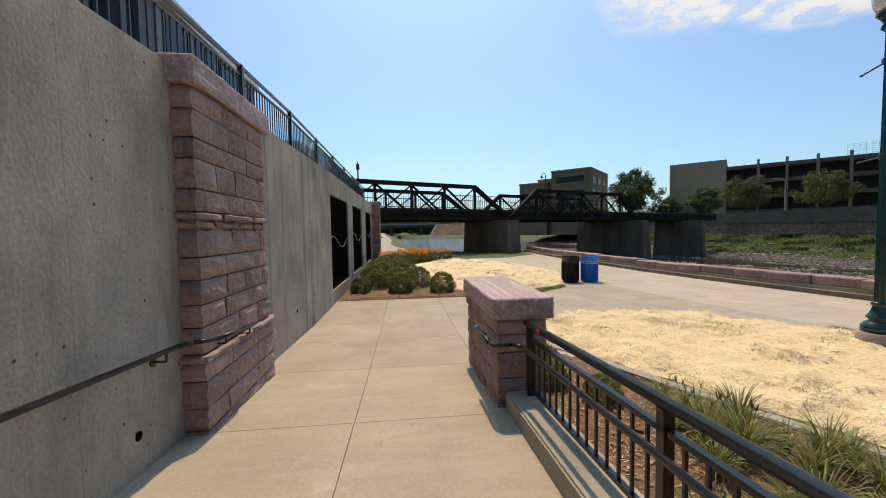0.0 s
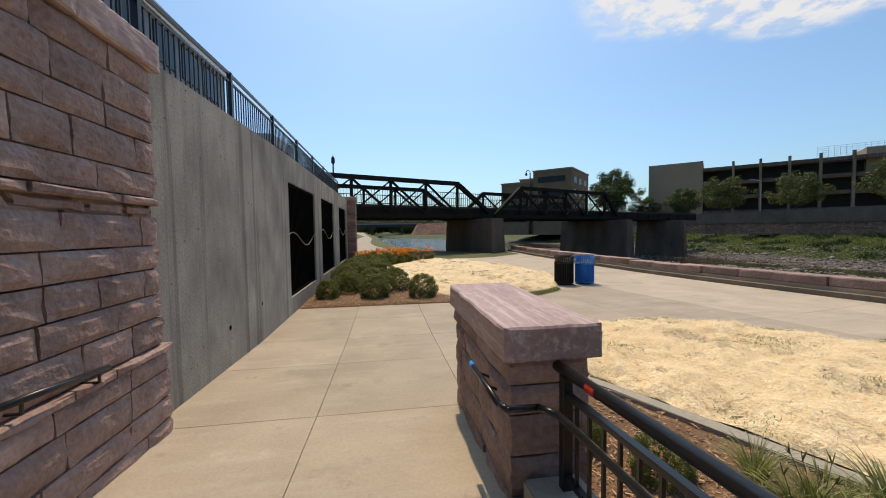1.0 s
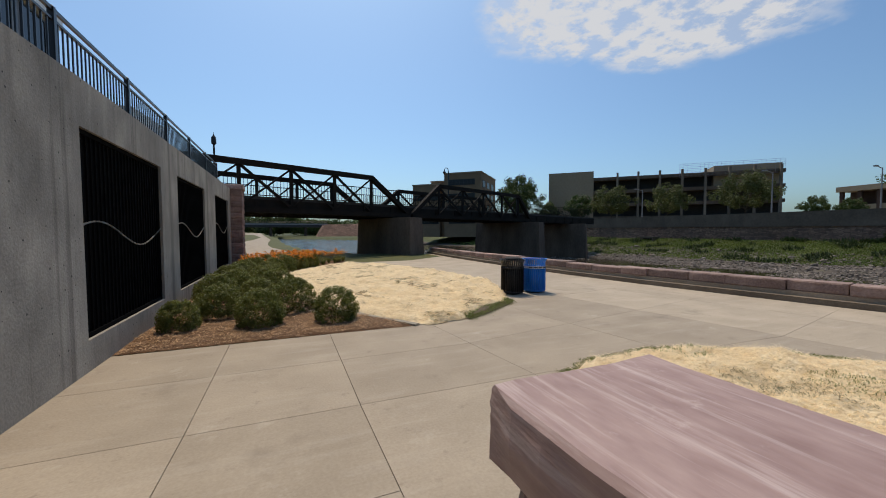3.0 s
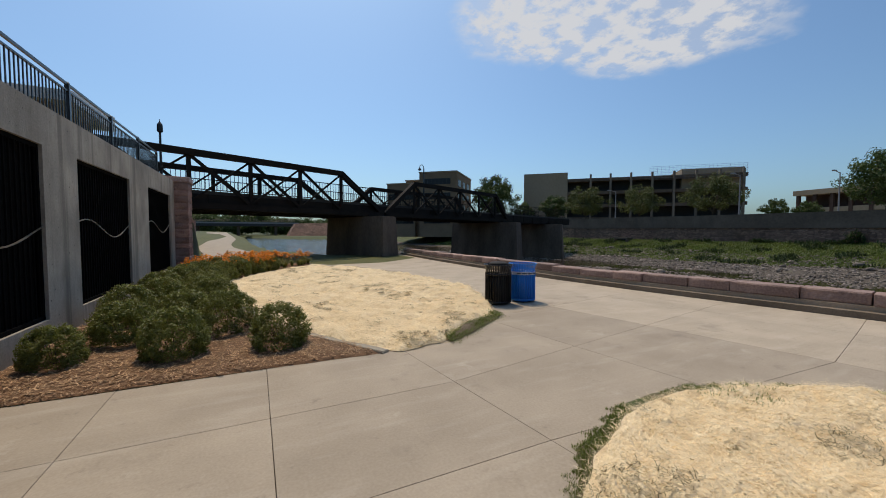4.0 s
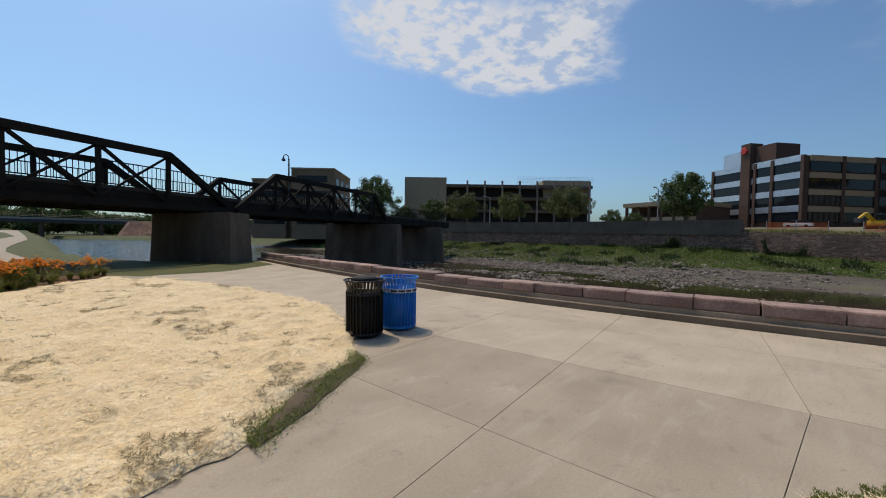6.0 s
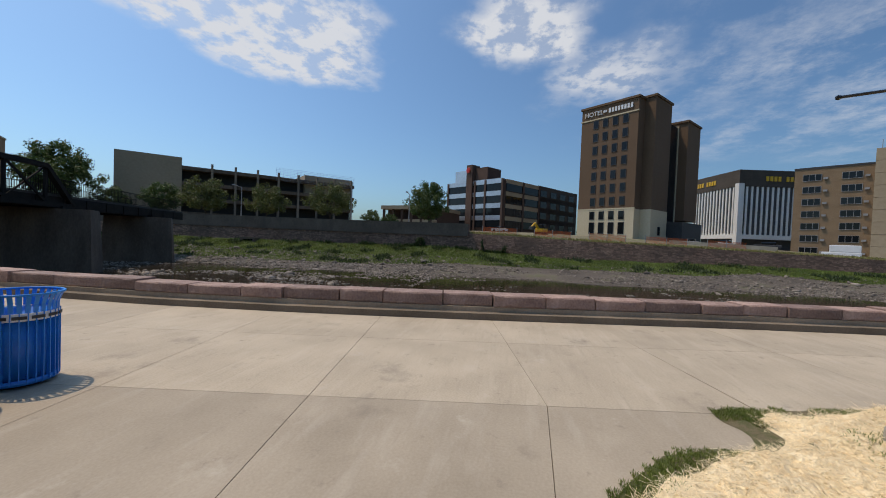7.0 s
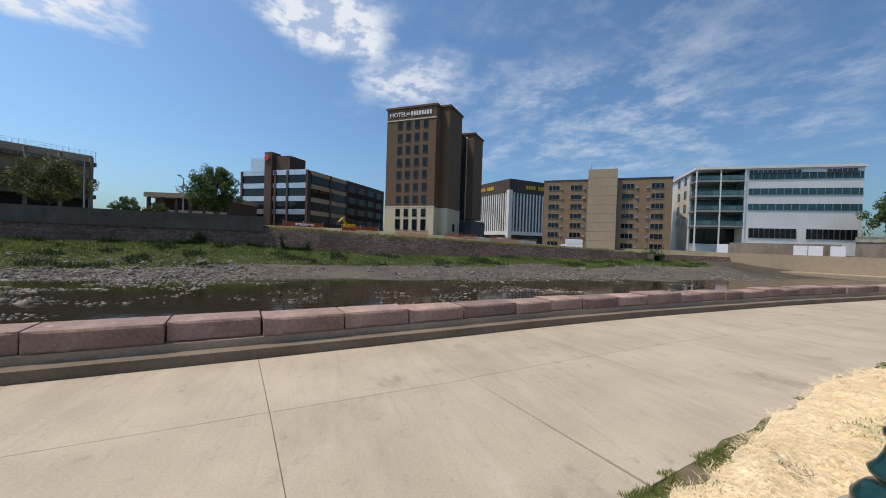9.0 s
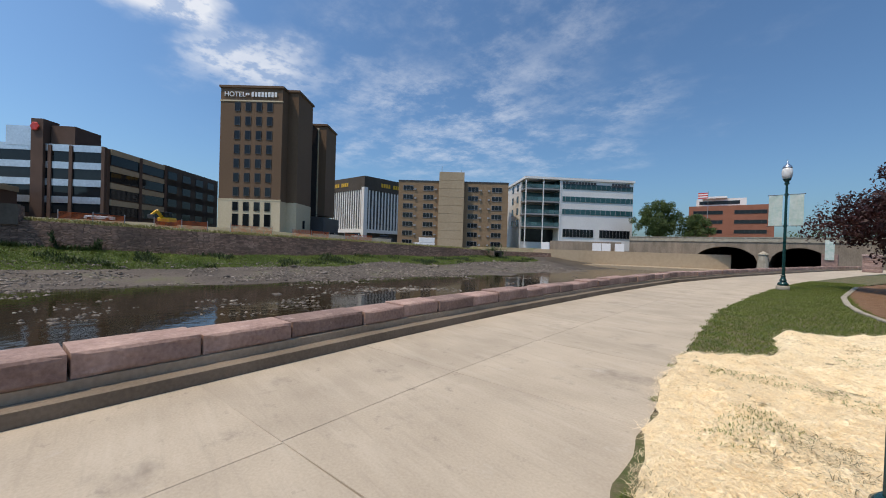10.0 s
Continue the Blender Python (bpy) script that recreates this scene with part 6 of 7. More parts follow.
def shrub(seed, r, h):
    """Meshes of a dense rounded shrub: leaves, and twigs inside."""
    rng = np.random.default_rng(seed)
    n = 210
    a = rng.uniform(0, 2 * np.pi, n)
    u = rng.uniform(-0.05, 1.0, n)
    lump = 1 + 0.06 * np.sin(a * 3 + seed) + rng.normal(scale=0.04, size=n)
    rr = r * np.sqrt(np.clip(1 - (u * 1.3 - 0.42) ** 2 * 1.22, 0.05, 1)) * lump * np.where(rng.uniform(size=n) < 0.15, 0.7, 0.94)
    c = np.stack([rr * np.cos(a), rr * np.sin(a), 0.06 + u * h * 0.86 * (0.93 + 0.1 * lump)], 1)
    v, f = leaf_cloud(c, np.full(n, 0.075), 52, 0.021, rng, 0.5)
    tw = bmesh.new()
    for k in range(9):
        e = c[int(rng.integers(n))]
        rod(tw, (e[0] * 0.1, e[1] * 0.1, 0.0), tuple(e * 0.8), 0.007, 0.003, 5)
    return cloud_mesh("foliage", v, f, M["leaf"]), to_mesh("twig_frame", tw, M["bark"])


shrub_meshes = [shrub(s, r, h) for s, r, h in ((1, 0.44, 0.72), (2, 0.48, 0.70), (3, 0.41, 0.66), (4, 0.50, 0.78))]


def place_shrub(x, y, k, s, rz, label, group):
    g = thing("shrub", Matrix.LocRotScale((x, y, 0.03), Euler((0, 0, radians(rz))), (s, s, s)), label, "shrub", group)
    piece("foliage", shrub_meshes[k][0], g)
    piece("twig_frame", shrub_meshes[k][1], g)


BUSH = [(-1.22, 13.45, 2, 0.85), (-0.78, 14.45, 1, 1.0), (0.0, 13.25, 0, 1.0), (0.55, 14.5, 3, 1.0), (1.27, 13.1, 0, 0.98), (-0.15, 15.4, 1, 1.0), (-1.05, 16.0, 0, 1.0), (0.2, 16.6, 3, 0.95), (-0.75, 17.3, 1, 1.0),
        (-0.05, 18.0, 0, 0.95), (-1.0, 18.7, 3, 0.95), (-0.2, 19.4, 1, 0.95), (-0.95, 20.3, 0, 1.0), (-0.15, 20.9, 2, 1.0), (-0.9, 21.8, 1, 1.0), (0.0, 22.4, 0, 1.0), (-0.7, 23.3, 3, 0.9), (0.35, 23.9, 2, 1.1), (-0.4, 24.9, 0, 1.0), (0.9, 25.2, 1, 0.9), (0.2, 26.2, 2, 1.0), (1.5, 26.5, 0, 0.9)]
for k, (x, y, j, s) in enumerate(BUSH):
    place_shrub(x, 12.0 + (y - 12.2) * 0.88, j, s * (0.86 if y < 16 else 0.95), 57 * k, "clipped dark green shrub in bark mulch by the wall", "shrubs along the wall")
for k, (x, y, j, s) in enumerate([(4.6, -7.0, 3, 1.5), (3.4, -6.2, 1, 1.6), (3.9, -8.4, 0, 1.7), (4.9, -9.6, 3, 1.3), (2.6, -8.0, 2, 1.7), (3.2, -10.5, 1, 1.6)]):
    place_shrub(*swing(x, y), j, s, 80 * k, "broad green shrub under the purple trees", "shrubs by the lawn")


def lily(seed, n, ln, flowers, stalks):
    """Arching strap leaves from one crown, with flower stalks."""
    rng = np.random.default_rng(seed)
    V, F = [], []
    for k in range(n):
        a = rng.uniform(0, 2 * np.pi)
        L = ln * rng.uniform(0.6, 1.1)
        lean = rng.uniform(0.4, 1.2)
        w = rng.uniform(0.006, 0.011)
        d = np.array([np.cos(a), np.sin(a), 0])
        s = np.array([-np.sin(a), np.cos(a), 0])
        base = len(V)
        o = d * rng.uniform(0, 0.07)
        for j in range(6):
            t = j / 5
            p = o + d * L * lean * t ** 1.5 * 0.75 + np.array([0, 0, L * (t - 0.55 * lean * t ** 2.6)])
            ww = w * (1 - 0.85 * t ** 2)
            V += [p - s * ww, p + s * ww]
        for j in range(5):
            b = base + 2 * j
            F.append((b, b + 1, b + 3, b + 2))
    lm = cloud_mesh("foliage", np.array(V), np.array(F), M["lily_leaf"])
    st = bmesh.new()
    pt = bmesh.new()
    for k in range(stalks):
        a = rng.uniform(0, 2 * np.pi)
        top = np.array([0.34 * np.cos(a) * rng.uniform(0.3, 1), 0.34 * np.sin(a) * rng.uniform(0.3, 1), ln * rng.uniform(0.8, 1.15)])
        rod(st, (0, 0, 0.05), tuple(top), 0.005, 0.003, 5)
        for j in range(4):
            o = top + rng.normal(scale=0.022, size=3)
            rod(st, tuple(top - np.array([0, 0, 0.02])), tuple(o + np.array([0, 0, 0.05])), 0.006, 0.003, 5)
        if flowers:
            for j in range(3):
                o = top + rng.normal(scale=0.035, size=3) + np.array([0, 0, 0.03])
                for q in range(6):
                    b = q * math.pi / 3 + rng.uniform(0, 0.5)
                    e = o + np.array([0.06 * math.cos(b), 0.06 * math.sin(b), 0.035])
                    m1 = o + np.array([0.035 * math.cos(b - 0.45), 0.035 * math.sin(b - 0.45), 0.04])
                    m2 = o + np.array([0.035 * math.cos(b + 0.45), 0.035 * math.sin(b + 0.45), 0.04])
                    vs = [pt.verts.new(tuple(x)) for x in (o, m1, e, m2)]
                    pt.faces.new(vs)
    sm = to_mesh("flower_stem", st, M["lily_leaf"])
    fm = to_mesh("bloom", pt, M["orange"]) if flowers else (pt.free() or None)
    return lm, sm, fm


lily_plain = [lily(20 + k, 105, 0.62, False, (0, 0, 3, 0)[k]) for k in range(4)]
lily_bloom = [lily(30 + k, 110, 0.60, True, 9) for k in range(3)]


def place_lily(meshes, x, y, s, rz, label, group):
    g = thing("daylily", Matrix.LocRotScale((x, y, 0.04), Euler((0, 0, radians(rz))), (s, s, s)), label, "daylily", group)
    for nm, me in zip(("foliage", "flower_stem", "bloom"), meshes):
        if me:
            ob = piece(nm, me, g)
            if nm == "bloom":
                tagged(ob, kind="stuff")


rnd = random.Random(17)
for k in range(165):
    y = rnd.uniform(-4.8, 4.9)
    hi = lerp_at([(-6, 5.2), (-1, 4.2), (1, 3.8), (4, 3.45), (5, 3.0)], y)
    x = rnd.uniform(1.75, hi)
    if x < 2.3 and y > 3.6:
        continue
    place_lily(lily_plain[k % 4], x, y, rnd.uniform(0.58, 0.86), rnd.uniform(0, 360), "green daylily clump with arching leaves behind the fence", "daylilies behind the fence")
for x, y, k in ((1.85, 5.6, 0), (2.2, 5.1, 1), (2.0, 6.2, 0)):
    place_shrub(x, y, k, 0.42, 90 * y, "small leafy plant in mulch behind the pier", "plants behind the pier")
rnd = random.Random(23)
for k in range(78):
    y = rnd.uniform(22.3, 27.6)
    lo = -1.2 if y < 25 else -0.5
    hi = lerp_at([(22, 0.3), (24, 1.4), (26, 3.0), (27.6, 3.5)], y)
    place_lily(lily_bloom[k % 3], rnd.uniform(lo, hi), y, rnd.uniform(0.75, 1.0), rnd.uniform(0, 360), "daylily clump in orange bloom", "orange daylilies")
for k in range(42):
    y = rnd.uniform(-6.2, -3.0)
    x = rnd.uniform(2.6, lerp_at([(-6.5, 6.1), (-3.2, 5.7), (-2.5, 5.2)], y))
    place_lily(lily_plain[k % 4], *swing(x, y), rnd.uniform(0.95, 1.25), rnd.uniform(0, 360), "green daylily clump beside the lawn", "daylilies by the lawn")


# ---- trees ----
def tree(seed, h, r, leaf, per, size, clumps, trunk_h, trunk_r):
    """A tapered trunk with limbs, and a crown of loose clumps with gaps."""
    rng = np.random.default_rng(seed)
    tb = bmesh.new()
    p = Vector((0, 0, -0.3))
    q = Vector((rng.normal() * 0.1, rng.normal() * 0.1, trunk_h))
    rod(tb, p, q, trunk_r, trunk_r * 0.7, 9)
    zc, zr = (trunk_h * 0.8 + h) / 2, (h - trunk_h * 0.8) / 2
    c, rr = [], []
    while len(c) < clumps:
        d = rng.normal(size=3)
        d /= np.linalg.norm(d)
        s = rng.uniform(0.35, 1.0) ** 0.6
        lump = 1 + 0.22 * math.sin(3 * math.atan2(d[1], d[0]) + seed) * (1 - abs(d[2])) + 0.12 * math.sin(5 * d[2] + seed)
        c.append((d[0] * r * s * lump, d[1] * r * s * lump, zc + d[2] * zr * s * (lump if d[2] > 0 else 0.9)))
        rr.append(r * rng.uniform(0.13, 0.24))
    c, rr = np.array(c), np.array(rr)
    for k in range(9):
        e = Vector(c[int(rng.integers(clumps))])
        m = q.lerp(e, 0.5) + Vector((0, 0, 0.12 * h * rng.uniform(0, 0.5)))
        rod(tb, q - Vector((0, 0, trunk_h * rng.uniform(0, 0.25))), m, trunk_r * 0.45, trunk_r * 0.25, 6)
        rod(tb, m, e, trunk_r * 0.25, trunk_r * 0.08, 5)
    v, f = leaf_cloud(c, rr, per, size, rng, 0.3)
    return to_mesh("trunk", tb, M["bark"]), cloud_mesh("crown", v, f, leaf)


tree_a = tree(3, 10, 4.4, M["tree_leaf"], 90, 0.20, 150, 2.6, 0.22)
tree_l = tree(9, 8, 4.2, M["locust_leaf"], 80, 0.17, 120, 2.0, 0.14)
tree_b = tree(8, 8, 3.6, M["tree_leaf"], 80, 0.18, 130, 1.8, 0.16)
tree_c = tree(15, 12, 5.2, M["tree_leaf"], 80, 0.24, 170, 3.2, 0.28)
tree_red = tree(21, 5.0, 2.6, M["red_leaf"], 130, 0.075, 170, 1.0, 0.11)


def place_tree(meshes, x, y, z, s, rz, label, group=""):
    g = thing("tree", Matrix.LocRotScale((x, y, z), Euler((0, 0, radians(rz))), (s, s, s)), label, "tree", group)
    piece("trunk", meshes[0], g)
    piece("crown", meshes[1], g)


place_tree(tree_a, 92.4, 29.6, far_ground(92.4, 29.6), 1.08, 30, "round green street tree by the brick office")
for x, y, s, k in ((62, 63.5, 0.9, tree_l), (67, 55, 0.85, tree_l), (74.5, 46, 1.02, tree_l), (59.5, 70, 0.8, tree_b)):
    place_tree(k, x, y, far_ground(x, y), s, x * 7, "light green street tree before the parking garage", "garage trees")
place_tree(tree_c, 56, 88, 3.0, 1.05, 10, "green tree at the bridge end")
place_tree(tree_b, 62, 84, 3.0, 0.8, 10, "low green tree at the bridge end")
place_tree(tree_c, 45, -93, 2.0, 1.0, 70, "large green tree beside the road bridge")
place_tree(tree_a, 38, -97, 2.0, 0.85, 170, "green tree beside the road bridge")
for x, y, s in ((-4, -98, 0.95), (-11, -96, 0.9), (-20, -95, 1.0)):
    place_tree(tree_a, x, y, 2.0, s, x * 11, "green tree behind the road bridge", "trees behind the road bridge")
for x, y, s in ((95, 45, 0.62), (99, 41.5, 0.55)):
    place_tree(tree_b, x, y, 3.6, s, x * 5, "small green tree near the low building", "trees near the low building")
for x, y, s, rz in ((3.7, -14.6, 1.0, 0), (1.6, -11.2, 1.08, 120), (-0.6, -16.0, 1.05, 200)):
    place_tree(tree_red, *swing(x, y), 0.0, s * 1.12, rz, "purple-leaved ornamental tree in a mulch bed", "purple trees")

# trees along the horizon downstream
rng = np.random.default_rng(78)
cs, rs = [], []
for k in range(300):
    a = rng.uniform(1.7, 4.3)
    dist = rng.uniform(190, 260)
    cs.append((7 + dist * math.sin(a), 8 + dist * math.cos(a), rng.uniform(2, 12)))
    rs.append(rng.uniform(2.2, 4.2))
v, f = leaf_cloud(np.array(cs), np.array(rs), 55, 0.6, rng, 0.3)
tagged(new("far_woods", cloud_mesh("far_woods", v, f, M["tree_leaf"])), "green trees along the skyline behind the town", "woods", kind="stuff")
# far woods upstream
rng = np.random.default_rng(77)
cs, rs = [], []
for k in range(800):
    x = rng.uniform(-70, 120)
    y = 275 + rng.uniform(0, 45)
    h = rng.uniform(2, 12.5 if x < 12 else 9.0) + 2.2 * noise.noise(Vector((x * 0.09, 4, 4)))
    cs.append((x, y, h))
    rs.append(rng.uniform(2.2, 4.4))
for x, y, sc in ((-11, 66, 0.9), (-13, 78, 1.0), (-14, 98, 1.0), (-20, 116, 1.1), (-24, 140, 1.2)):
    place_tree(tree_b, x, y, 0.4, sc, x * 13, "green bank tree beyond the bridge", "bank trees")
v, f = leaf_cloud(np.array(cs), np.array(rs), 120, 0.85, rng, 0.3)
tagged(new("far_woods", cloud_mesh("far_woods", v, f, M["tree_leaf"])), "green woods far upstream behind the bridges", "woods", kind="stuff")

# upstream banks: path, stone slope wall
b = bmesh.new()
prev = None
for y, x0, x1 in ((26.8, -1.3, 1.2), (33.2, -1.8, 1.2), (42, -2.8, 0.5), (52, -4.6, -1.1), (62, -5.2, -1.9), (78, -6.3, -2.5), (100, -7.5, -2.9), (130, -10, -5), (170, -15.5, -9)):
    z = ground_height((x0 + x1) / 2, max(34.1, y)) + 0.07
    cur = [b.verts.new((x0, y, z)), b.verts.new((x1, y, z)), b.verts.new((x1, y, z - 0.2)), b.verts.new((x0, y, z - 0.2))]
    if prev:
        for k in range(4):
            b.faces.new((prev[k], cur[k], cur[(k + 1) % 4], prev[(k + 1) % 4]))
    prev = cur
solid("path", b, M["slab"], "pale concrete walk that runs on under the bridge", "path", kind="structure")
b = bmesh.new()
box(b, -7.5, -5.4, 34, 60, -1, 3.0)
solid("abutment_wall", b, M["flood_stone"], "brown stone retaining wall beyond the bridge", "wall", kind="structure")
b = bmesh.new()
vs = [b.verts.new(p) for p in ((15.5, 219, -2), (70, 219, -2), (70, 240, -2), (15.5, 240, -2), (20.5, 227, 6.2), (70, 227, 7.6), (70, 240, 7.6), (20.5, 240, 6.2))]
for f in ((0, 1, 5, 4), (1, 2, 6, 5), (2, 3, 7, 6), (3, 0, 4, 7), (4, 5, 6, 7), (3, 2, 1, 0)):
    b.faces.new([vs[k] for k in f])
solid("bank_slope", b, M["flood_stone"], "pink paved stone river bank far upstream", "bank", kind="structure")


# ---- loose ground cover ----
def blades(pts, ln, wd, tilt, rng):
    n = len(pts)
    a = rng.uniform(0, 2 * np.pi, n)
    L = ln * rng.uniform(0.5, 1.4, n)
    t = rng.uniform(tilt[0], tilt[1], n)
    d = np.stack([np.cos(a) * np.cos(t), np.sin(a) * np.cos(t), np.sin(t)], 1) * L[:, None]
    s = np.stack([-np.sin(a), np.cos(a), np.zeros(n)], 1) * wd
    p = pts
    bend = np.stack([rng.normal(size=n), rng.normal(size=n), np.zeros(n)], 1) * (L * 0.18)[:, None]
    v = np.stack([p - s, p + s, p + d * 0.55 + bend + s * 0.9, p + d * 0.55 + bend - s * 0.9, p + d, p + d], 1)[:, :5].reshape(-1, 3)
    q = np.arange(n)[:, None] * 5
    quads = q + np.array([[0, 1, 2, 3]])
    tris = q + np.array([[3, 2, 4, 4]])
    return v, quads, tris


def blade_mesh(name, pts, ln, wd, tilt, material, seed):
    rng = np.random.default_rng(seed)
    v, q, t = blades(pts, ln, wd, tilt, rng)
    me = bpy.data.meshes.new(name)
    me.from_pydata(v.tolist(), [], q.tolist() + t[:, :3].tolist())
    me.materials.append(material)
    return me


M["soil"] = mat("bare_soil", (0.08, 0.06, 0.037), (0.20, 0.155, 0.098), 0.95, scale=5, fine=60, bump=1.0)
M["straw_fibre"] = leafy(mat("straw_fibre", (0.76, 0.60, 0.36), (0.97, 0.84, 0.59), 0.8, scale=4, fine=60, bump=0.0), 0.2)
island(M["straw_fibre"], 0.25)
M["grass_blade"] = leafy(mat("grass_blade", (0.095, 0.135, 0.018), (0.215, 0.26, 0.05), 0.6, scale=2, fine=30, bump=0.0), 0.35)
island(M["grass_blade"], 0.35)
M["bank_blade"] = leafy(mat("bank_blade", (0.07, 0.115, 0.018), (0.20, 0.26, 0.055), 0.7, scale=0.25, fine=1.2, bump=0.0, blotch=0.9), 0.3)
island(M["bank_blade"], 0.35)
M["weed"] = leafy(mat("dark_weed", (0.025, 0.045, 0.012), (0.06, 0.09, 0.025), 0.7, scale=0.5, fine=5, bump=0.0), 0.2)
island(M["weed"], 0.4)
M["dry_weed"] = leafy(mat("dry_weed", (0.14, 0.15, 0.045), (0.32, 0.29, 0.11), 0.8, scale=0.5, fine=5, bump=0.0), 0.2)
island(M["dry_weed"], 0.35)
M["chip"] = mat("bark_chip", (0.20, 0.105, 0.05), (0.55, 0.365, 0.21), 0.9, scale=4, fine=40, bump=0.2)
island(M["chip"], 0.5)

rng = np.random.default_rng(5)
for key, n, lab in (("straw_a", 80000, "loose straw stalks on the seeded bed"), ("straw_b", 130000, "loose straw stalks round the lamp")):
    base = COVER[key][0]
    if key == "straw_b":
        w = np.exp(-np.maximum(0, 3.0 - base[:, 1]) / 3.0)
    else:
        w = np.exp(-np.maximum(0, base[:, 1] - 15.0) / 6.0)
    pick = rng.choice(len(base), n, p=w / w.sum())
    pts = base[pick] + np.stack([rng.uniform(-0.06, 0.06, n), rng.uniform(-0.06, 0.06, n), rng.uniform(-0.004, 0.012, n)], 1)
    tagged(new("straw", blade_mesh("straw", pts, 0.08, 0.0017, (-0.06, 0.35), M["straw_fibre"], 7)), lab, "straw", kind="stuff")

# grass blades on the verge, where the straw leaves it open
base, loop = COVER["verge"]
ins_b = inside(base[:, 0], base[:, 1], COVER["straw_b"][1])
free = base[~ins_b]
worn = free[free[:, 1] > 1.9]
worn = worn[np.array([noise.noise(Vector((p[0] * 1.7, p[1] * 1.7, 12.0))) > -0.12 for p in worn])]
lawn_pts = free[(free[:, 1] <= 1.9) & (free[:, 1] > -24)]
for src, n, ln, wd, lab in ((worn, 42000, 0.030, 0.0022, "thin grass along the worn edge of the straw"), (lawn_pts, 120000, 0.042, 0.004, "short mown green grass blades on the verge")):
    pts = src[rng.choice(len(src), n)] + np.stack([rng.uniform(-0.07, 0.07, n), rng.uniform(-0.07, 0.07, n), rng.uniform(-0.01, 0.0, n)], 1)
    tagged(new("grass", blade_mesh("grass", pts, ln, wd, (0.6, 1.5), M["grass_blade"], 9)), lab, "grass", kind="stuff")
# grass that grows through the straw
sel = COVER["straw_b"][0]
m = np.array([noise.noise(Vector((p[0] * 1.3, p[1] * 1.3, 40.0))) > 0.36 for p in sel])
tuft = sel[m]
if len(tuft):
    n = 9000
    pts = tuft[rng.choice(len(tuft), n)] + np.stack([rng.uniform(-0.06, 0.06, n), rng.uniform(-0.06, 0.06, n), np.zeros(n)], 1)
    tagged(new("grass", blade_mesh("grass", pts, 0.03, 0.003, (0.3, 1.3), M["grass_blade"], 10)), "thin new grass growing through the straw", "grass", kind="stuff")
# dull worn clumps where the straw has sunk in
M["dull_straw"] = mat("dull_straw", (0.10, 0.082, 0.038), (0.27, 0.215, 0.105), 0.9, scale=3, fine=30, bump=0.0)
island(M["dull_straw"], 0.4)
for key, n, zs in (("straw_a", 16000, 70.0), ("straw_b", 8500, 71.0)):
    sel = COVER[key][0]
    sunk = sel[np.array([noise.noise(Vector((p[0] * 1.1, p[1] * 1.1, zs))) + 0.7 * noise.noise(Vector((p[0] * 4.5, p[1] * 4.5, zs))) > 0.46 for p in sel])]
    pts = sunk[rng.choice(len(sunk), n)] + np.stack([rng.uniform(-0.05, 0.05, n), rng.uniform(-0.05, 0.05, n), rng.uniform(0.0, 0.012, n)], 1)
    tagged(new("straw", blade_mesh("straw", pts, 0.05, 0.0025, (-0.05, 0.6), M["dull_straw"], 31)), "dull brown matted clumps in the straw", "straw", kind="stuff")
# soil patch and grass at the tip of the far straw bed
blanket("soil_patch", smooth_loop([(3.6, 11.98), (4.0, 12.12), (4.6, 12.55), (5.25, 13.0), (5.35, 13.25), (4.75, 13.0), (4.25, 12.75), (3.85, 12.35)]), 0.06, 0.012, 0.09, 0.8, M["soil"], "dark bare soil with thin grass at the tip of the straw", "soil", 14.0, 0.05)
tip = np.stack([rng.uniform(3.6, 5.4, 9000), np.zeros(9000), rng.uniform(0.01, 0.06, 9000)], 1)
tip[:, 1] = 12.16 + (tip[:, 0] - 3.75) * 0.7 + rng.normal(scale=0.13, size=9000)
tagged(new("grass", blade_mesh("grass", tip, 0.028, 0.003, (0.2, 1.2), M["grass_blade"], 11)), "grass fringe at the edge of the straw bed", "grass", kind="stuff")

# bark chips
for key, n, ylo, yhi in (("mulch_bed11.0", 18000, 12.0, 17.5), ("mulch_bed12.0", 12000, -2.0, 7.5)):
    base = COVER[key][0]
    base = base[(base[:, 1] > ylo) & (base[:, 1] < yhi)]
    pts = base[rng.choice(len(base), n)] + np.stack([rng.uniform(-0.07, 0.07, n), rng.uniform(-0.07, 0.07, n), rng.uniform(0, 0.015, n)], 1)
    tagged(new("bark_chips", blade_mesh("bark_chips", pts, 0.05, 0.007, (-0.2, 0.4), M["chip"], 13)), "loose shredded bark chips", "mulch", kind="stuff")

# tall grass on the far bank, weeds along the walls
n = 470000
gx0 = rng.uniform(37, 53.5, n)
gy0 = rng.uniform(-48, 100, n)
keep = []
for x, y in zip(gx0, gy0):
    kx, fx = kerb_x(y), lerp_at(FLOOD, y)
    u = (x - kx) / (fx - kx) + 0.06 * noise.noise(Vector((x * 0.15, y * 0.1, 9)))
    if u > lerp_at([(-60, 0.93), (-45, 0.90), (-20, 0.86), (0, 0.85), (10, 0.83), (22, 0.80), (45, 0.78)], y) - 0.008 and x < fx - 0.3 and noise.noise(Vector((x * 0.4, y * 0.4, 2))) > -0.6:
        keep.append((x, y, bed_height(x, y) - 0.03))
tufts = [p for p in keep if noise.noise(Vector((p[0] * 0.5, p[1] * 0.35, 61))) > 0.22][::3]
tagged(new("bank_tufts", blade_mesh("bank_tufts", np.array(tufts), 0.42, 0.05, (0.3, 1.5), M["weed"], 25)), "coarse dark tufts among the bank grass", "grass", kind="stuff")
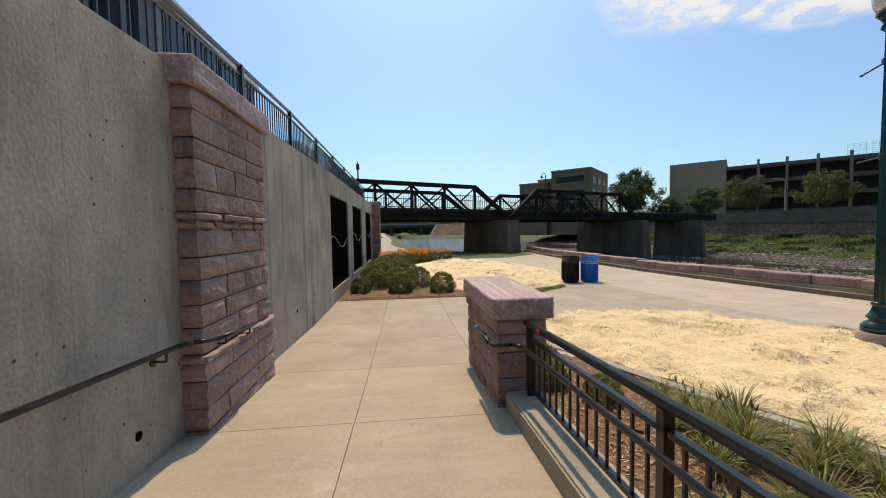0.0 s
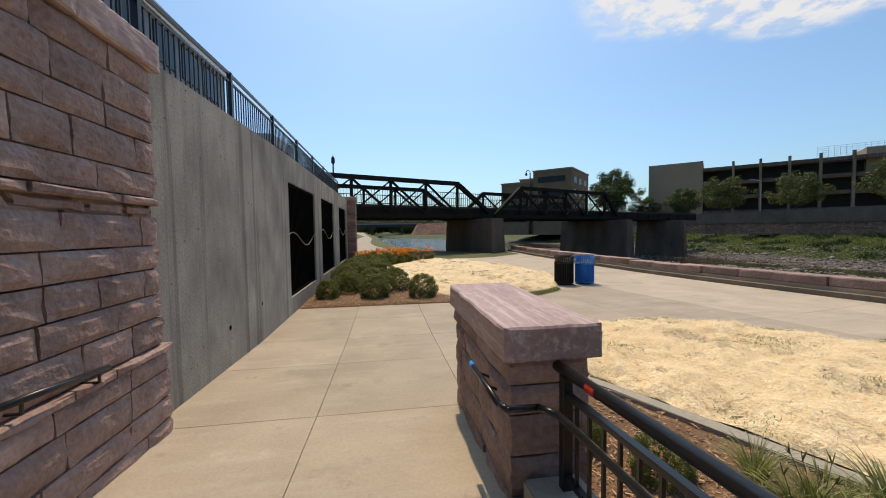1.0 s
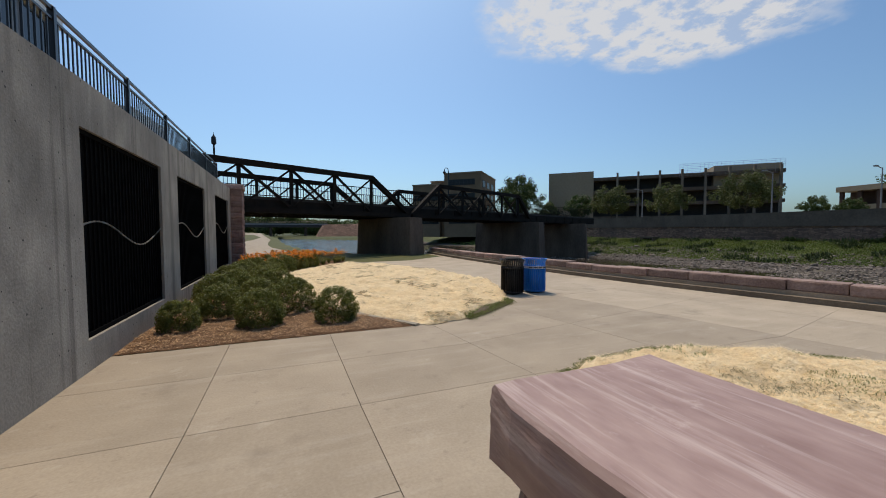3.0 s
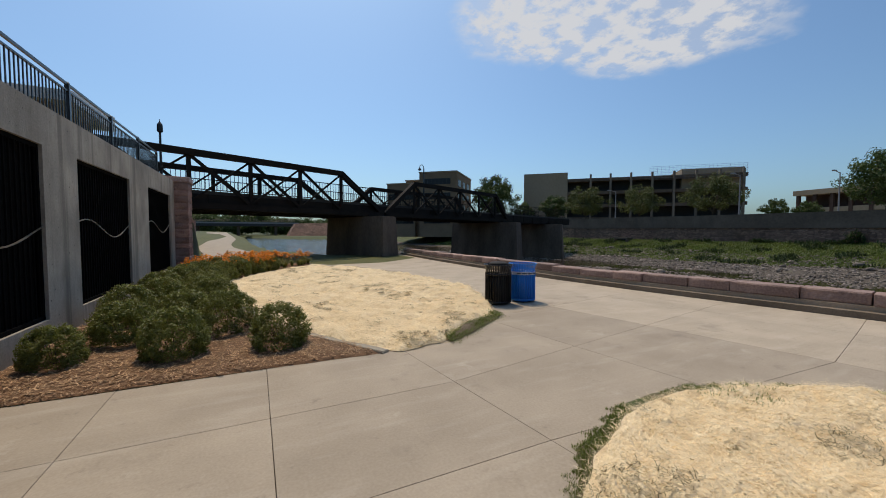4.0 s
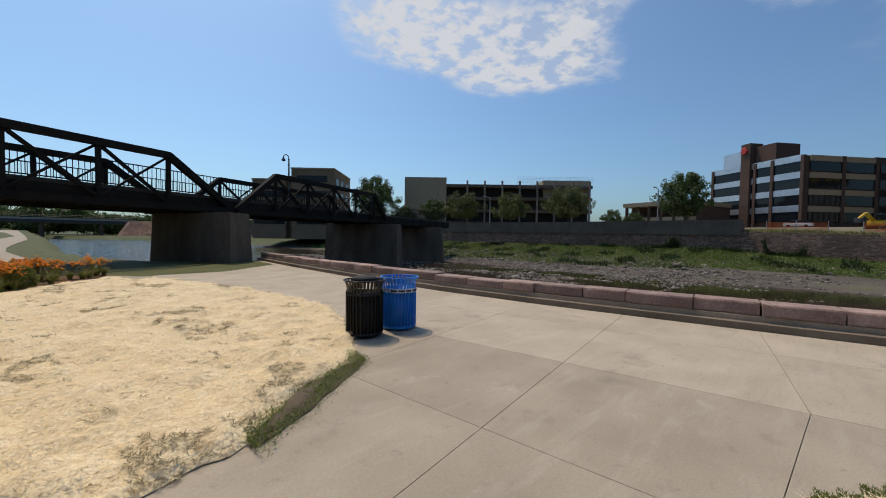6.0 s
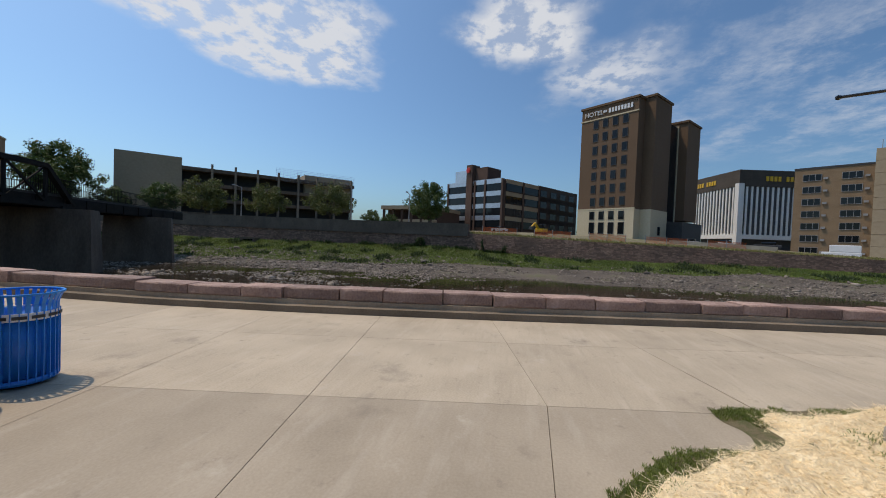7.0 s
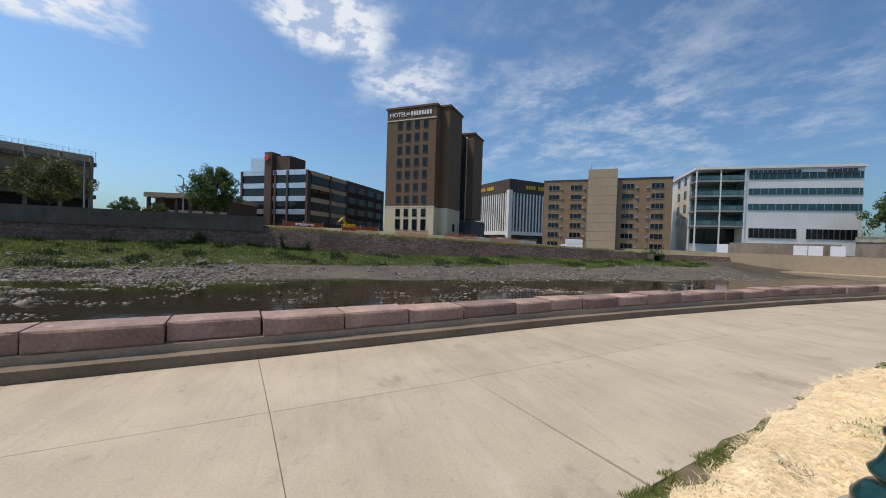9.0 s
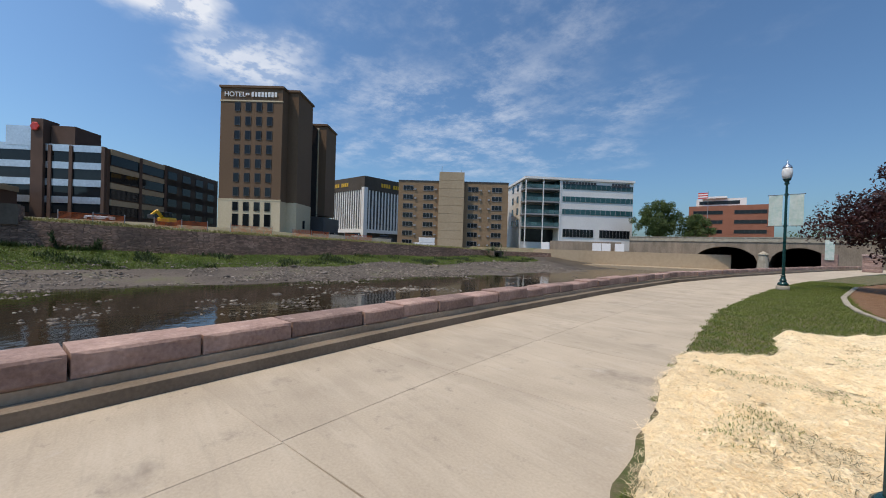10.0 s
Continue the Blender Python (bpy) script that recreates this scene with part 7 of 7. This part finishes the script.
tagged(new("bank_grass", blade_mesh("bank_grass", np.array(keep), 0.17, 0.03, (0.4, 1.5), M["bank_blade"], 15)), "rank green grass along the foot of the flood wall", "grass", kind="stuff")
wp = []
for k in range(5200):
    y = rng.uniform(6, 34)
    if noise.noise(Vector((y * 0.3, 1, 1))) > 0.05:
        wp.append((50.85 - rng.uniform(0, 0.5), y, bed_height(50.6, y) - 0.1 + rng.uniform(0, 3.2) * max(0, noise.noise(Vector((y * 0.55, 3, 3))))))
for k in range(700):
    wp.append((52.0 + rng.normal(scale=0.8), -40.5 + rng.normal(scale=1.2), 0.3 + rng.normal(scale=0.6)))
tagged(new("weeds", blade_mesh("weeds", np.array(wp), 0.42, 0.05, (0.3, 1.5), M["weed"], 16)), "dark weeds against the flood wall", "weeds", kind="stuff")
wp = []
for k in range(16000):
    y = rng.uniform(-42, 16)
    fx = lerp_at(FLOOD, y)
    x = fx + 1.2 + abs(rng.normal(scale=2.0))
    if noise.noise(Vector((x * 0.3, y * 0.12, 50))) < -0.1:
        continue
    wp.append((x, y, far_ground(x, y) - 0.05 if x > fx + 1.6 else lerp_at(FL[::-1], y) - 0.05))
tagged(new("dry_weeds", blade_mesh("dry_weeds", np.array(wp), 0.34, 0.035, (0.4, 1.5), M["dry_weed"], 18)), "dry yellow weeds along the top of the low flood wall", "weeds", kind="stuff")

# river stones
phi = (1 + 5 ** 0.5) / 2
ico = np.array([(-1, phi, 0), (1, phi, 0), (-1, -phi, 0), (1, -phi, 0), (0, -1, phi), (0, 1, phi), (0, -1, -phi), (0, 1, -phi), (phi, 0, -1), (phi, 0, 1), (-phi, 0, -1), (-phi, 0, 1)]) / 1.9
icf = np.array([(0, 11, 5), (0, 5, 1), (0, 1, 7), (0, 7, 10), (0, 10, 11), (1, 5, 9), (5, 11, 4), (11, 10, 2), (10, 7, 6), (7, 1, 8), (3, 9, 4), (3, 4, 2), (3, 2, 6), (3, 6, 8), (3, 8, 9), (4, 9, 5), (2, 4, 11), (6, 2, 10), (8, 6, 7), (9, 8, 1)])
V, F = [], []
cnt = 0
while cnt < 42000:
    y = rng.uniform(-46, 70)
    kx, fx = kerb_x(y), lerp_at(FLOOD, y)
    u = rng.uniform(0.07, 0.9)
    x = kx + u * (fx - kx)
    bars = 0.9 * noise.noise(Vector((x * 0.22, y * 0.09, 21))) + 0.8 * noise.noise(Vector((x * 0.6, y * 0.35, 31)))
    dens = bars + (0.42 if u > 0.66 else -0.26) + (0.34 if y > 16 else 0)
    if rng.uniform(-0.05, 0.7) > dens:
        continue
    s = 0.028 + 0.085 * rng.uniform() ** 3 + (0.035 * rng.uniform() if y > 15 else 0)
    if rng.uniform() < 0.02:
        s *= 2.4
    p = ico * (1 + rng.normal(scale=0.24, size=(12, 1))) * s * np.array([rng.uniform(0.8, 1.6), rng.uniform(0.8, 1.4), rng.uniform(0.45, 0.8)])
    a = rng.uniform(0, 6.28)
    c, sn = math.cos(a), math.sin(a)
    p = p @ np.array([[c, sn, 0], [-sn, c, 0], [0, 0, 1]])
    z = max(bed_height(x, y) + s * 0.15, WATER_Z - s * 0.12)
    V.append(p + np.array([x, y, z]))
    F.append(icf + cnt * 12)
    cnt += 1
tagged(new("river_stones", cloud_mesh("river_stones", np.concatenate(V), np.concatenate(F), M["rock"])), "scattered grey and brown river stones", "stones", kind="stuff")


# ---- edging strips of the beds ----
def strip(name, pts, w, z, label):
    b = bmesh.new()
    prev = None
    for k, p in enumerate(pts):
        q0, q1 = Vector(pts[max(0, k - 1)]), Vector(pts[min(len(pts) - 1, k + 1)])
        d = (q1 - q0).normalized()
        nn = Vector((-d.y, d.x)) * w / 2
        p = Vector(p)
        cur = [b.verts.new((p.x - nn.x, p.y - nn.y, z)), b.verts.new((p.x + nn.x, p.y + nn.y, z)), b.verts.new((p.x + nn.x, p.y + nn.y, -0.1)), b.verts.new((p.x - nn.x, p.y - nn.y, -0.1))]
        if prev:
            for j in range(4):
                b.faces.new((prev[j], prev[(j + 1) % 4], cur[(j + 1) % 4], cur[j]))
        else:
            b.faces.new(cur)
        prev = cur
    b.faces.new(prev[::-1])
    bmesh.ops.bevel(b, geom=[e for e in b.edges if abs(e.verts[0].co.z - z) < 1e-4 and abs(e.verts[1].co.z - z) < 1e-4], offset=0.012, segments=2, affect="EDGES")
    solid(name, b, M["kerb_concrete"], label, "edging", kind="structure")


strip("edging", [(2.57, 11.9), (2.33, 12.3), (1.95, 12.9), (1.55, 13.6), (1.0, 15.0), (0.45, 17.0), (0.12, 19.0), (0.15, 20.6), (0.7, 22.4), (1.8, 24.5), (3.0, 26.0)], 0.13, 0.035, "low concrete strip between mulch and straw")
strip("edging", [(1.8, 7.7), (2.3, 7.3), (2.75, 6.5), (3.12, 5.65), (3.55, 4.7), (3.95, 3.9), (4.3, 2.6), (4.4, 0.8), (4.7, -1.5), (5.6, -4.0)], 0.16, 0.055, "low concrete strip between the planting and straw")
strip("edging", [swing(*v) for v in ((5.4, -1.9), (5.95, -2.4), (6.35, -3.4), (6.62, -5.0), (6.72, -7.0), (6.62, -10.0), (6.2, -13.0), (5.0, -18.0))], 0.16, 0.07, "low concrete strip round the mulch bed")

# ---- construction ground and traffic beyond the river ----
g = thing("excavator", pose(79.5, 4.0, far_ground(79.5, 4.0) - 0.1, 0, 0, 150) @ Matrix.Scale(0.75, 4), "yellow excavator parked on the building site", "excavator")
for s in (-1, 1):
    b = bmesh.new()
    box(b, -1.6, 1.6, s * 1.0 - 0.25, s * 1.0 + 0.25, 0, 0.75, 0.2)
    part("track", b, M["rubber"], g)
b = bmesh.new()
box(b, -1.6, 1.3, -1.1, 1.1, 0.85, 1.7, 0.12)
part("body", b, M["yellow"], g)
b = bmesh.new()
box(b, 0.2, 1.4, 0.1, 1.1, 1.7, 2.8, 0.12)
part("cab", b, M["window"], g, "dark glazed cab")
for nm, p, q, w in (("boom", (1.0, -0.3, 1.6), (3.1, -0.3, 2.9), 0.4), ("stick", (3.1, -0.3, 2.9), (4.9, -0.3, 1.9), 0.3)):
    b = bmesh.new()
    bar(b, p, q, w, w * 1.3)
    part(nm, b, M["yellow"], g)
b = bmesh.new()
box(b, 4.5, 5.2, -0.8, 0.2, 1.2, 2.0, 0.1)
part("bucket", b, M["dark_panel"], g)


def car(x, y, z, rz, paint, label, van=False):
    g = thing("van" if van else "car", pose(x, y, z, 0, 0, rz), label, "van" if van else "car", "parked vehicles")
    b = bmesh.new()
    box(b, -2.2, 2.2, -0.9, 0.9, 0.3, 0.95 if not van else 1.1, 0.12)
    part("body", b, paint, g)
    b = bmesh.new()
    if van:
        box(b, -2.15, 1.3, -0.88, 0.88, 1.1, 2.2, 0.1)
        part("roof", b, paint, g)
        b = bmesh.new()
        box(b, 1.25, 1.36, -0.8, 0.8, 1.2, 1.9)
    else:
        box(b, -1.4, 1.0, -0.8, 0.8, 0.95, 1.5, 0.18)
    part("windows", b, M["window"], g)
    for wx in (-1.35, 1.35):
        for wy in (-0.85, 0.85):
            b = bmesh.new()
            rod(b, (wx, wy - 0.1, 0.33), (wx, wy + 0.1, 0.33), 0.33, n=14)
            part("wheel", b, M["rubber"], g)


car(73.8, -41.8, 0.9, 55, M["white_paint"], "white van parked before the apartment block", True)
car(98, -29.8, 2.4, 60, M["grey_panel"], "silver car parked by the hotel")
car(95, -36, 2.3, 140, M["white_paint"], "white car parked by the hotel")
car(91.6, -42, 2.1, 60, M["dark_panel"], "dark car parked by the hotel")
car(108, 13, far_ground(108, 13), 80, M["white_paint"], "white pickup beside the brick office")
car(33, -88, 1.6, 20, M["white_paint"], "white car behind the bank wall")
car(38, -86, 1.6, 20, M["grey_panel"], "grey car behind the bank wall")
b = bmesh.new()
bar(b, (75.9, -17.6, 2.3), (69.5, -30.4, 1.7), 0.4, 1.4)
solid("parapet_wall", b, M["kerb_concrete"], "low pale concrete wall by the car park", "wall", kind="structure")
# white service cabinets on the bank wall
for u in (0.07, 0.36, 0.41, 0.48):
    x, y = (P0 + (P1 - P0) * u - nrm * 0.6)[:2]
    b = bmesh.new()
    box(b, -0.8, 0.8, -0.5, 0.5, 0, 1.5, 0.05)
    ob = solid("utility_cabinet", b, M["white_paint"], "white utility cabinet on the bank wall", "cabinet", "utility cabinets")
    ob.matrix_basis = pose(x, y, 1.38, 0, 0, 28)
b = bmesh.new()
bar(b, (53.5, -59.5, 2.0), (41.5, -65.8, 2.0), 0.3, 2.4)
solid("screen_wall", b, M["old_concrete"], "grey concrete terrace wall under the white office", "wall", kind="structure")
# orange site fence
g = thing("site_fence", pose(0, 0, 0), "orange plastic mesh fence on posts along the building site", "fence")
for k in range(14):
    y = 14 - k * 2.6
    x = 62 + 0.5 * math.sin(k)
    z = far_ground(x, y)
    b = bmesh.new()
    rod(b, (x, y, z - 0.2), (x, y, z + 1.2), 0.04, n=6)
    part("post", b, M["grey_panel"], g)
    if k % 3 != 2:
        b = bmesh.new()
        for h in range(8):
            bar(b, (x, y, z + 0.15 + h * 0.12), (62 + 0.5 * math.sin(k + 1), y - 2.6, far_ground(62, y - 2.6) + 0.15 + h * 0.12), 0.02, 0.05)
        part("netting", b, M["orange_paint"], g)
# light poles on the far bank
for x, y, h in ((57, 33.5, 6.0), (58, 53, 5.6), (66, 27, 6.0)):
    lg = thing("light_pole", pose(x, y, far_ground(x, y)), "slim grey street light pole on the far bank", "street lamp", "far bank lamps")
    b = bmesh.new()
    rod(b, (0, 0, -0.3), (0, 0, h), 0.1, 0.06, 8)
    part("pole", b, M["grey_panel"], lg)
    b = bmesh.new()
    rod(b, (0, 0, h - 0.1), (-1.4, 0, h + 0.1), 0.05, n=6)
    part("arm", b, M["grey_panel"], lg)
    b = bmesh.new()
    box(b, -2.0, -1.3, -0.13, 0.13, h + 0.03, h + 0.17)
    part("head", b, M["grey_panel"], lg)
# culvert mouths in the flood wall
for x, y, z, w, h in ((50.6, 45.3, -0.95, 1.7, 1.6), (51.4, -40.0, -0.9, 1.4, 1.5)):
    g = thing("culvert", pose(x, y, z), "dark concrete culvert mouth in the flood wall", "culvert", "culverts")
    b = bmesh.new()
    for y0, y1, z0, z1 in ((-w / 2 - 0.25, -w / 2, 0, h), (w / 2, w / 2 + 0.25, 0, h), (-w / 2 - 0.25, w / 2 + 0.25, h, h + 0.25)):
        box(b, -0.9, 0.4, y0, y1, z0, z1)
    part("surround", b, M["pier_concrete"], g)
    # no hollow here: a black block stands in for the shade inside
    b = bmesh.new()
    box(b, -0.5, 0.2, -w / 2, w / 2, 0, h)
    part("mouth", b, M["hollow_shade"], g)
# flag on a pole
g = thing("flag_pole", pose(40, -112.5, 2), "flag pole with a small red and white flag", "flag")
b = bmesh.new()
rod(b, (0, 0, 0), (0, 0, 16.5), 0.08, 0.05, 8)
part("pole", b, M["grey_panel"], g)
for k in range(5):
    b = bmesh.new()
    box(b, 0.1, 2.4, -0.02, 0.02, 14.6 + k * 0.32, 14.9 + k * 0.32)
    part("stripe", b, M["red_sign"] if k % 2 == 0 else M["white_paint"], g)
# gateway pier with a tall sign at the arch bridge
g = thing("gateway_pier", pose(12.2, -57, 0), "pink stone gateway pier with a pale blue sign", "pier")
b = bmesh.new()
box(b, -0.7, 0.7, -0.6, 0.6, -2.5, 1.9, 0.04)
part("stonework", b, M["quartzite"], g)
b = bmesh.new()
box(b, -0.4, 0.4, 0.62, 0.72, 1.2, 3.6)
part("sign", b, M["banner"], g)
stone_pier("gateway_pier", "pink stone gateway pier beside the walk", 8.0, 9.5, -56.6, -55.0, 2.0, 8, 31, [(0, 1), (0, -1)], 0.05, 0.2, [(-56.7, -54.9)])

# buildings on the terrace behind the wall
g = thing("terrace_building", pose(-40, 27, 3.5), "modern glazed building behind the terrace railing", "building")
b = bmesh.new()
box(b, 0, 25, 0, 16, 0, 13.2)
part("wall", b, M["grey_panel"], g)
b = bmesh.new()
box(b, -0.3, 25.4, -0.4, 16, 13.2, 14.0)
part("roof", b, M["white_panel"], g)
wz = win_mesh(2.6, 2.6, cross=1)
for r in range(4):
    for k in range(7):
        put_window(g, wz, 1.6 + k * 3.3, -0.05, 0.8 + r * 3.2)
    for k in range(4):
        put_window(g, wz, 25.05, 1.0 + k * 3.6, 0.8 + r * 3.2, 90)
g = thing("terrace_pavilion", pose(-24, 47, 3.5), "low pavilion with a pale sloping roof edge", "building")
b = bmesh.new()
box(b, 0, 11, 0, 8, 0, 8.2)
part("wall", b, M["tan_panel"], g)
b = bmesh.new()
prism_x(b, [(-1, 8.2), (9, 8.2), (9, 9.6), (-1, 9.0)], -0.5, 12.5)
part("roof", b, M["white_panel"], g)


# form tie holes in the retaining wall, their shade drawn as black discs
for y, z, r in ((4.12, 0.5, 0.035), (8.08, 0.55, 0.035), (9.4, 0.62, 0.03), (2.2, 1.9, 0.02), (3.1, 2.3, 0.018)):
    b = bmesh.new()
    lathe(b, [(r, -0.02), (r, 0.0025)], 16)
    ob = solid("tie_hole", b, M["hollow_shade"], "black disc for the shade of a round form tie hole in the concrete wall", "hole", kind="structure")
    ob.matrix_basis = pose(WALL_X, y, z, 0, 90, 0)

# brush washed up on a gravel bar beside the kerb
g = thing("driftwood", pose(24.1, 1.7, WATER_Z), "tangled brown driftwood branches on a gravel bar", "driftwood")
rnd = random.Random(41)
for k in range(16):
    b = bmesh.new()
    a, ln, h = rnd.uniform(0, 6.28), rnd.uniform(0.5, 1.1), rnd.uniform(0.05, 0.45)
    p = Vector((rnd.uniform(-0.3, 0.3), rnd.uniform(-0.6, 0.6), -0.05))
    m = p + Vector((math.cos(a) * ln * 0.5, math.sin(a) * ln * 0.5, h))
    q = m + Vector((math.cos(a + 0.5) * ln * 0.4, math.sin(a + 0.5) * ln * 0.4, rnd.uniform(-0.2, 0.1)))
    rod(b, p, m, 0.022, 0.015, 6)
    rod(b, m, q, 0.015, 0.006, 6)
    part("branch", b, M["bark"], g)
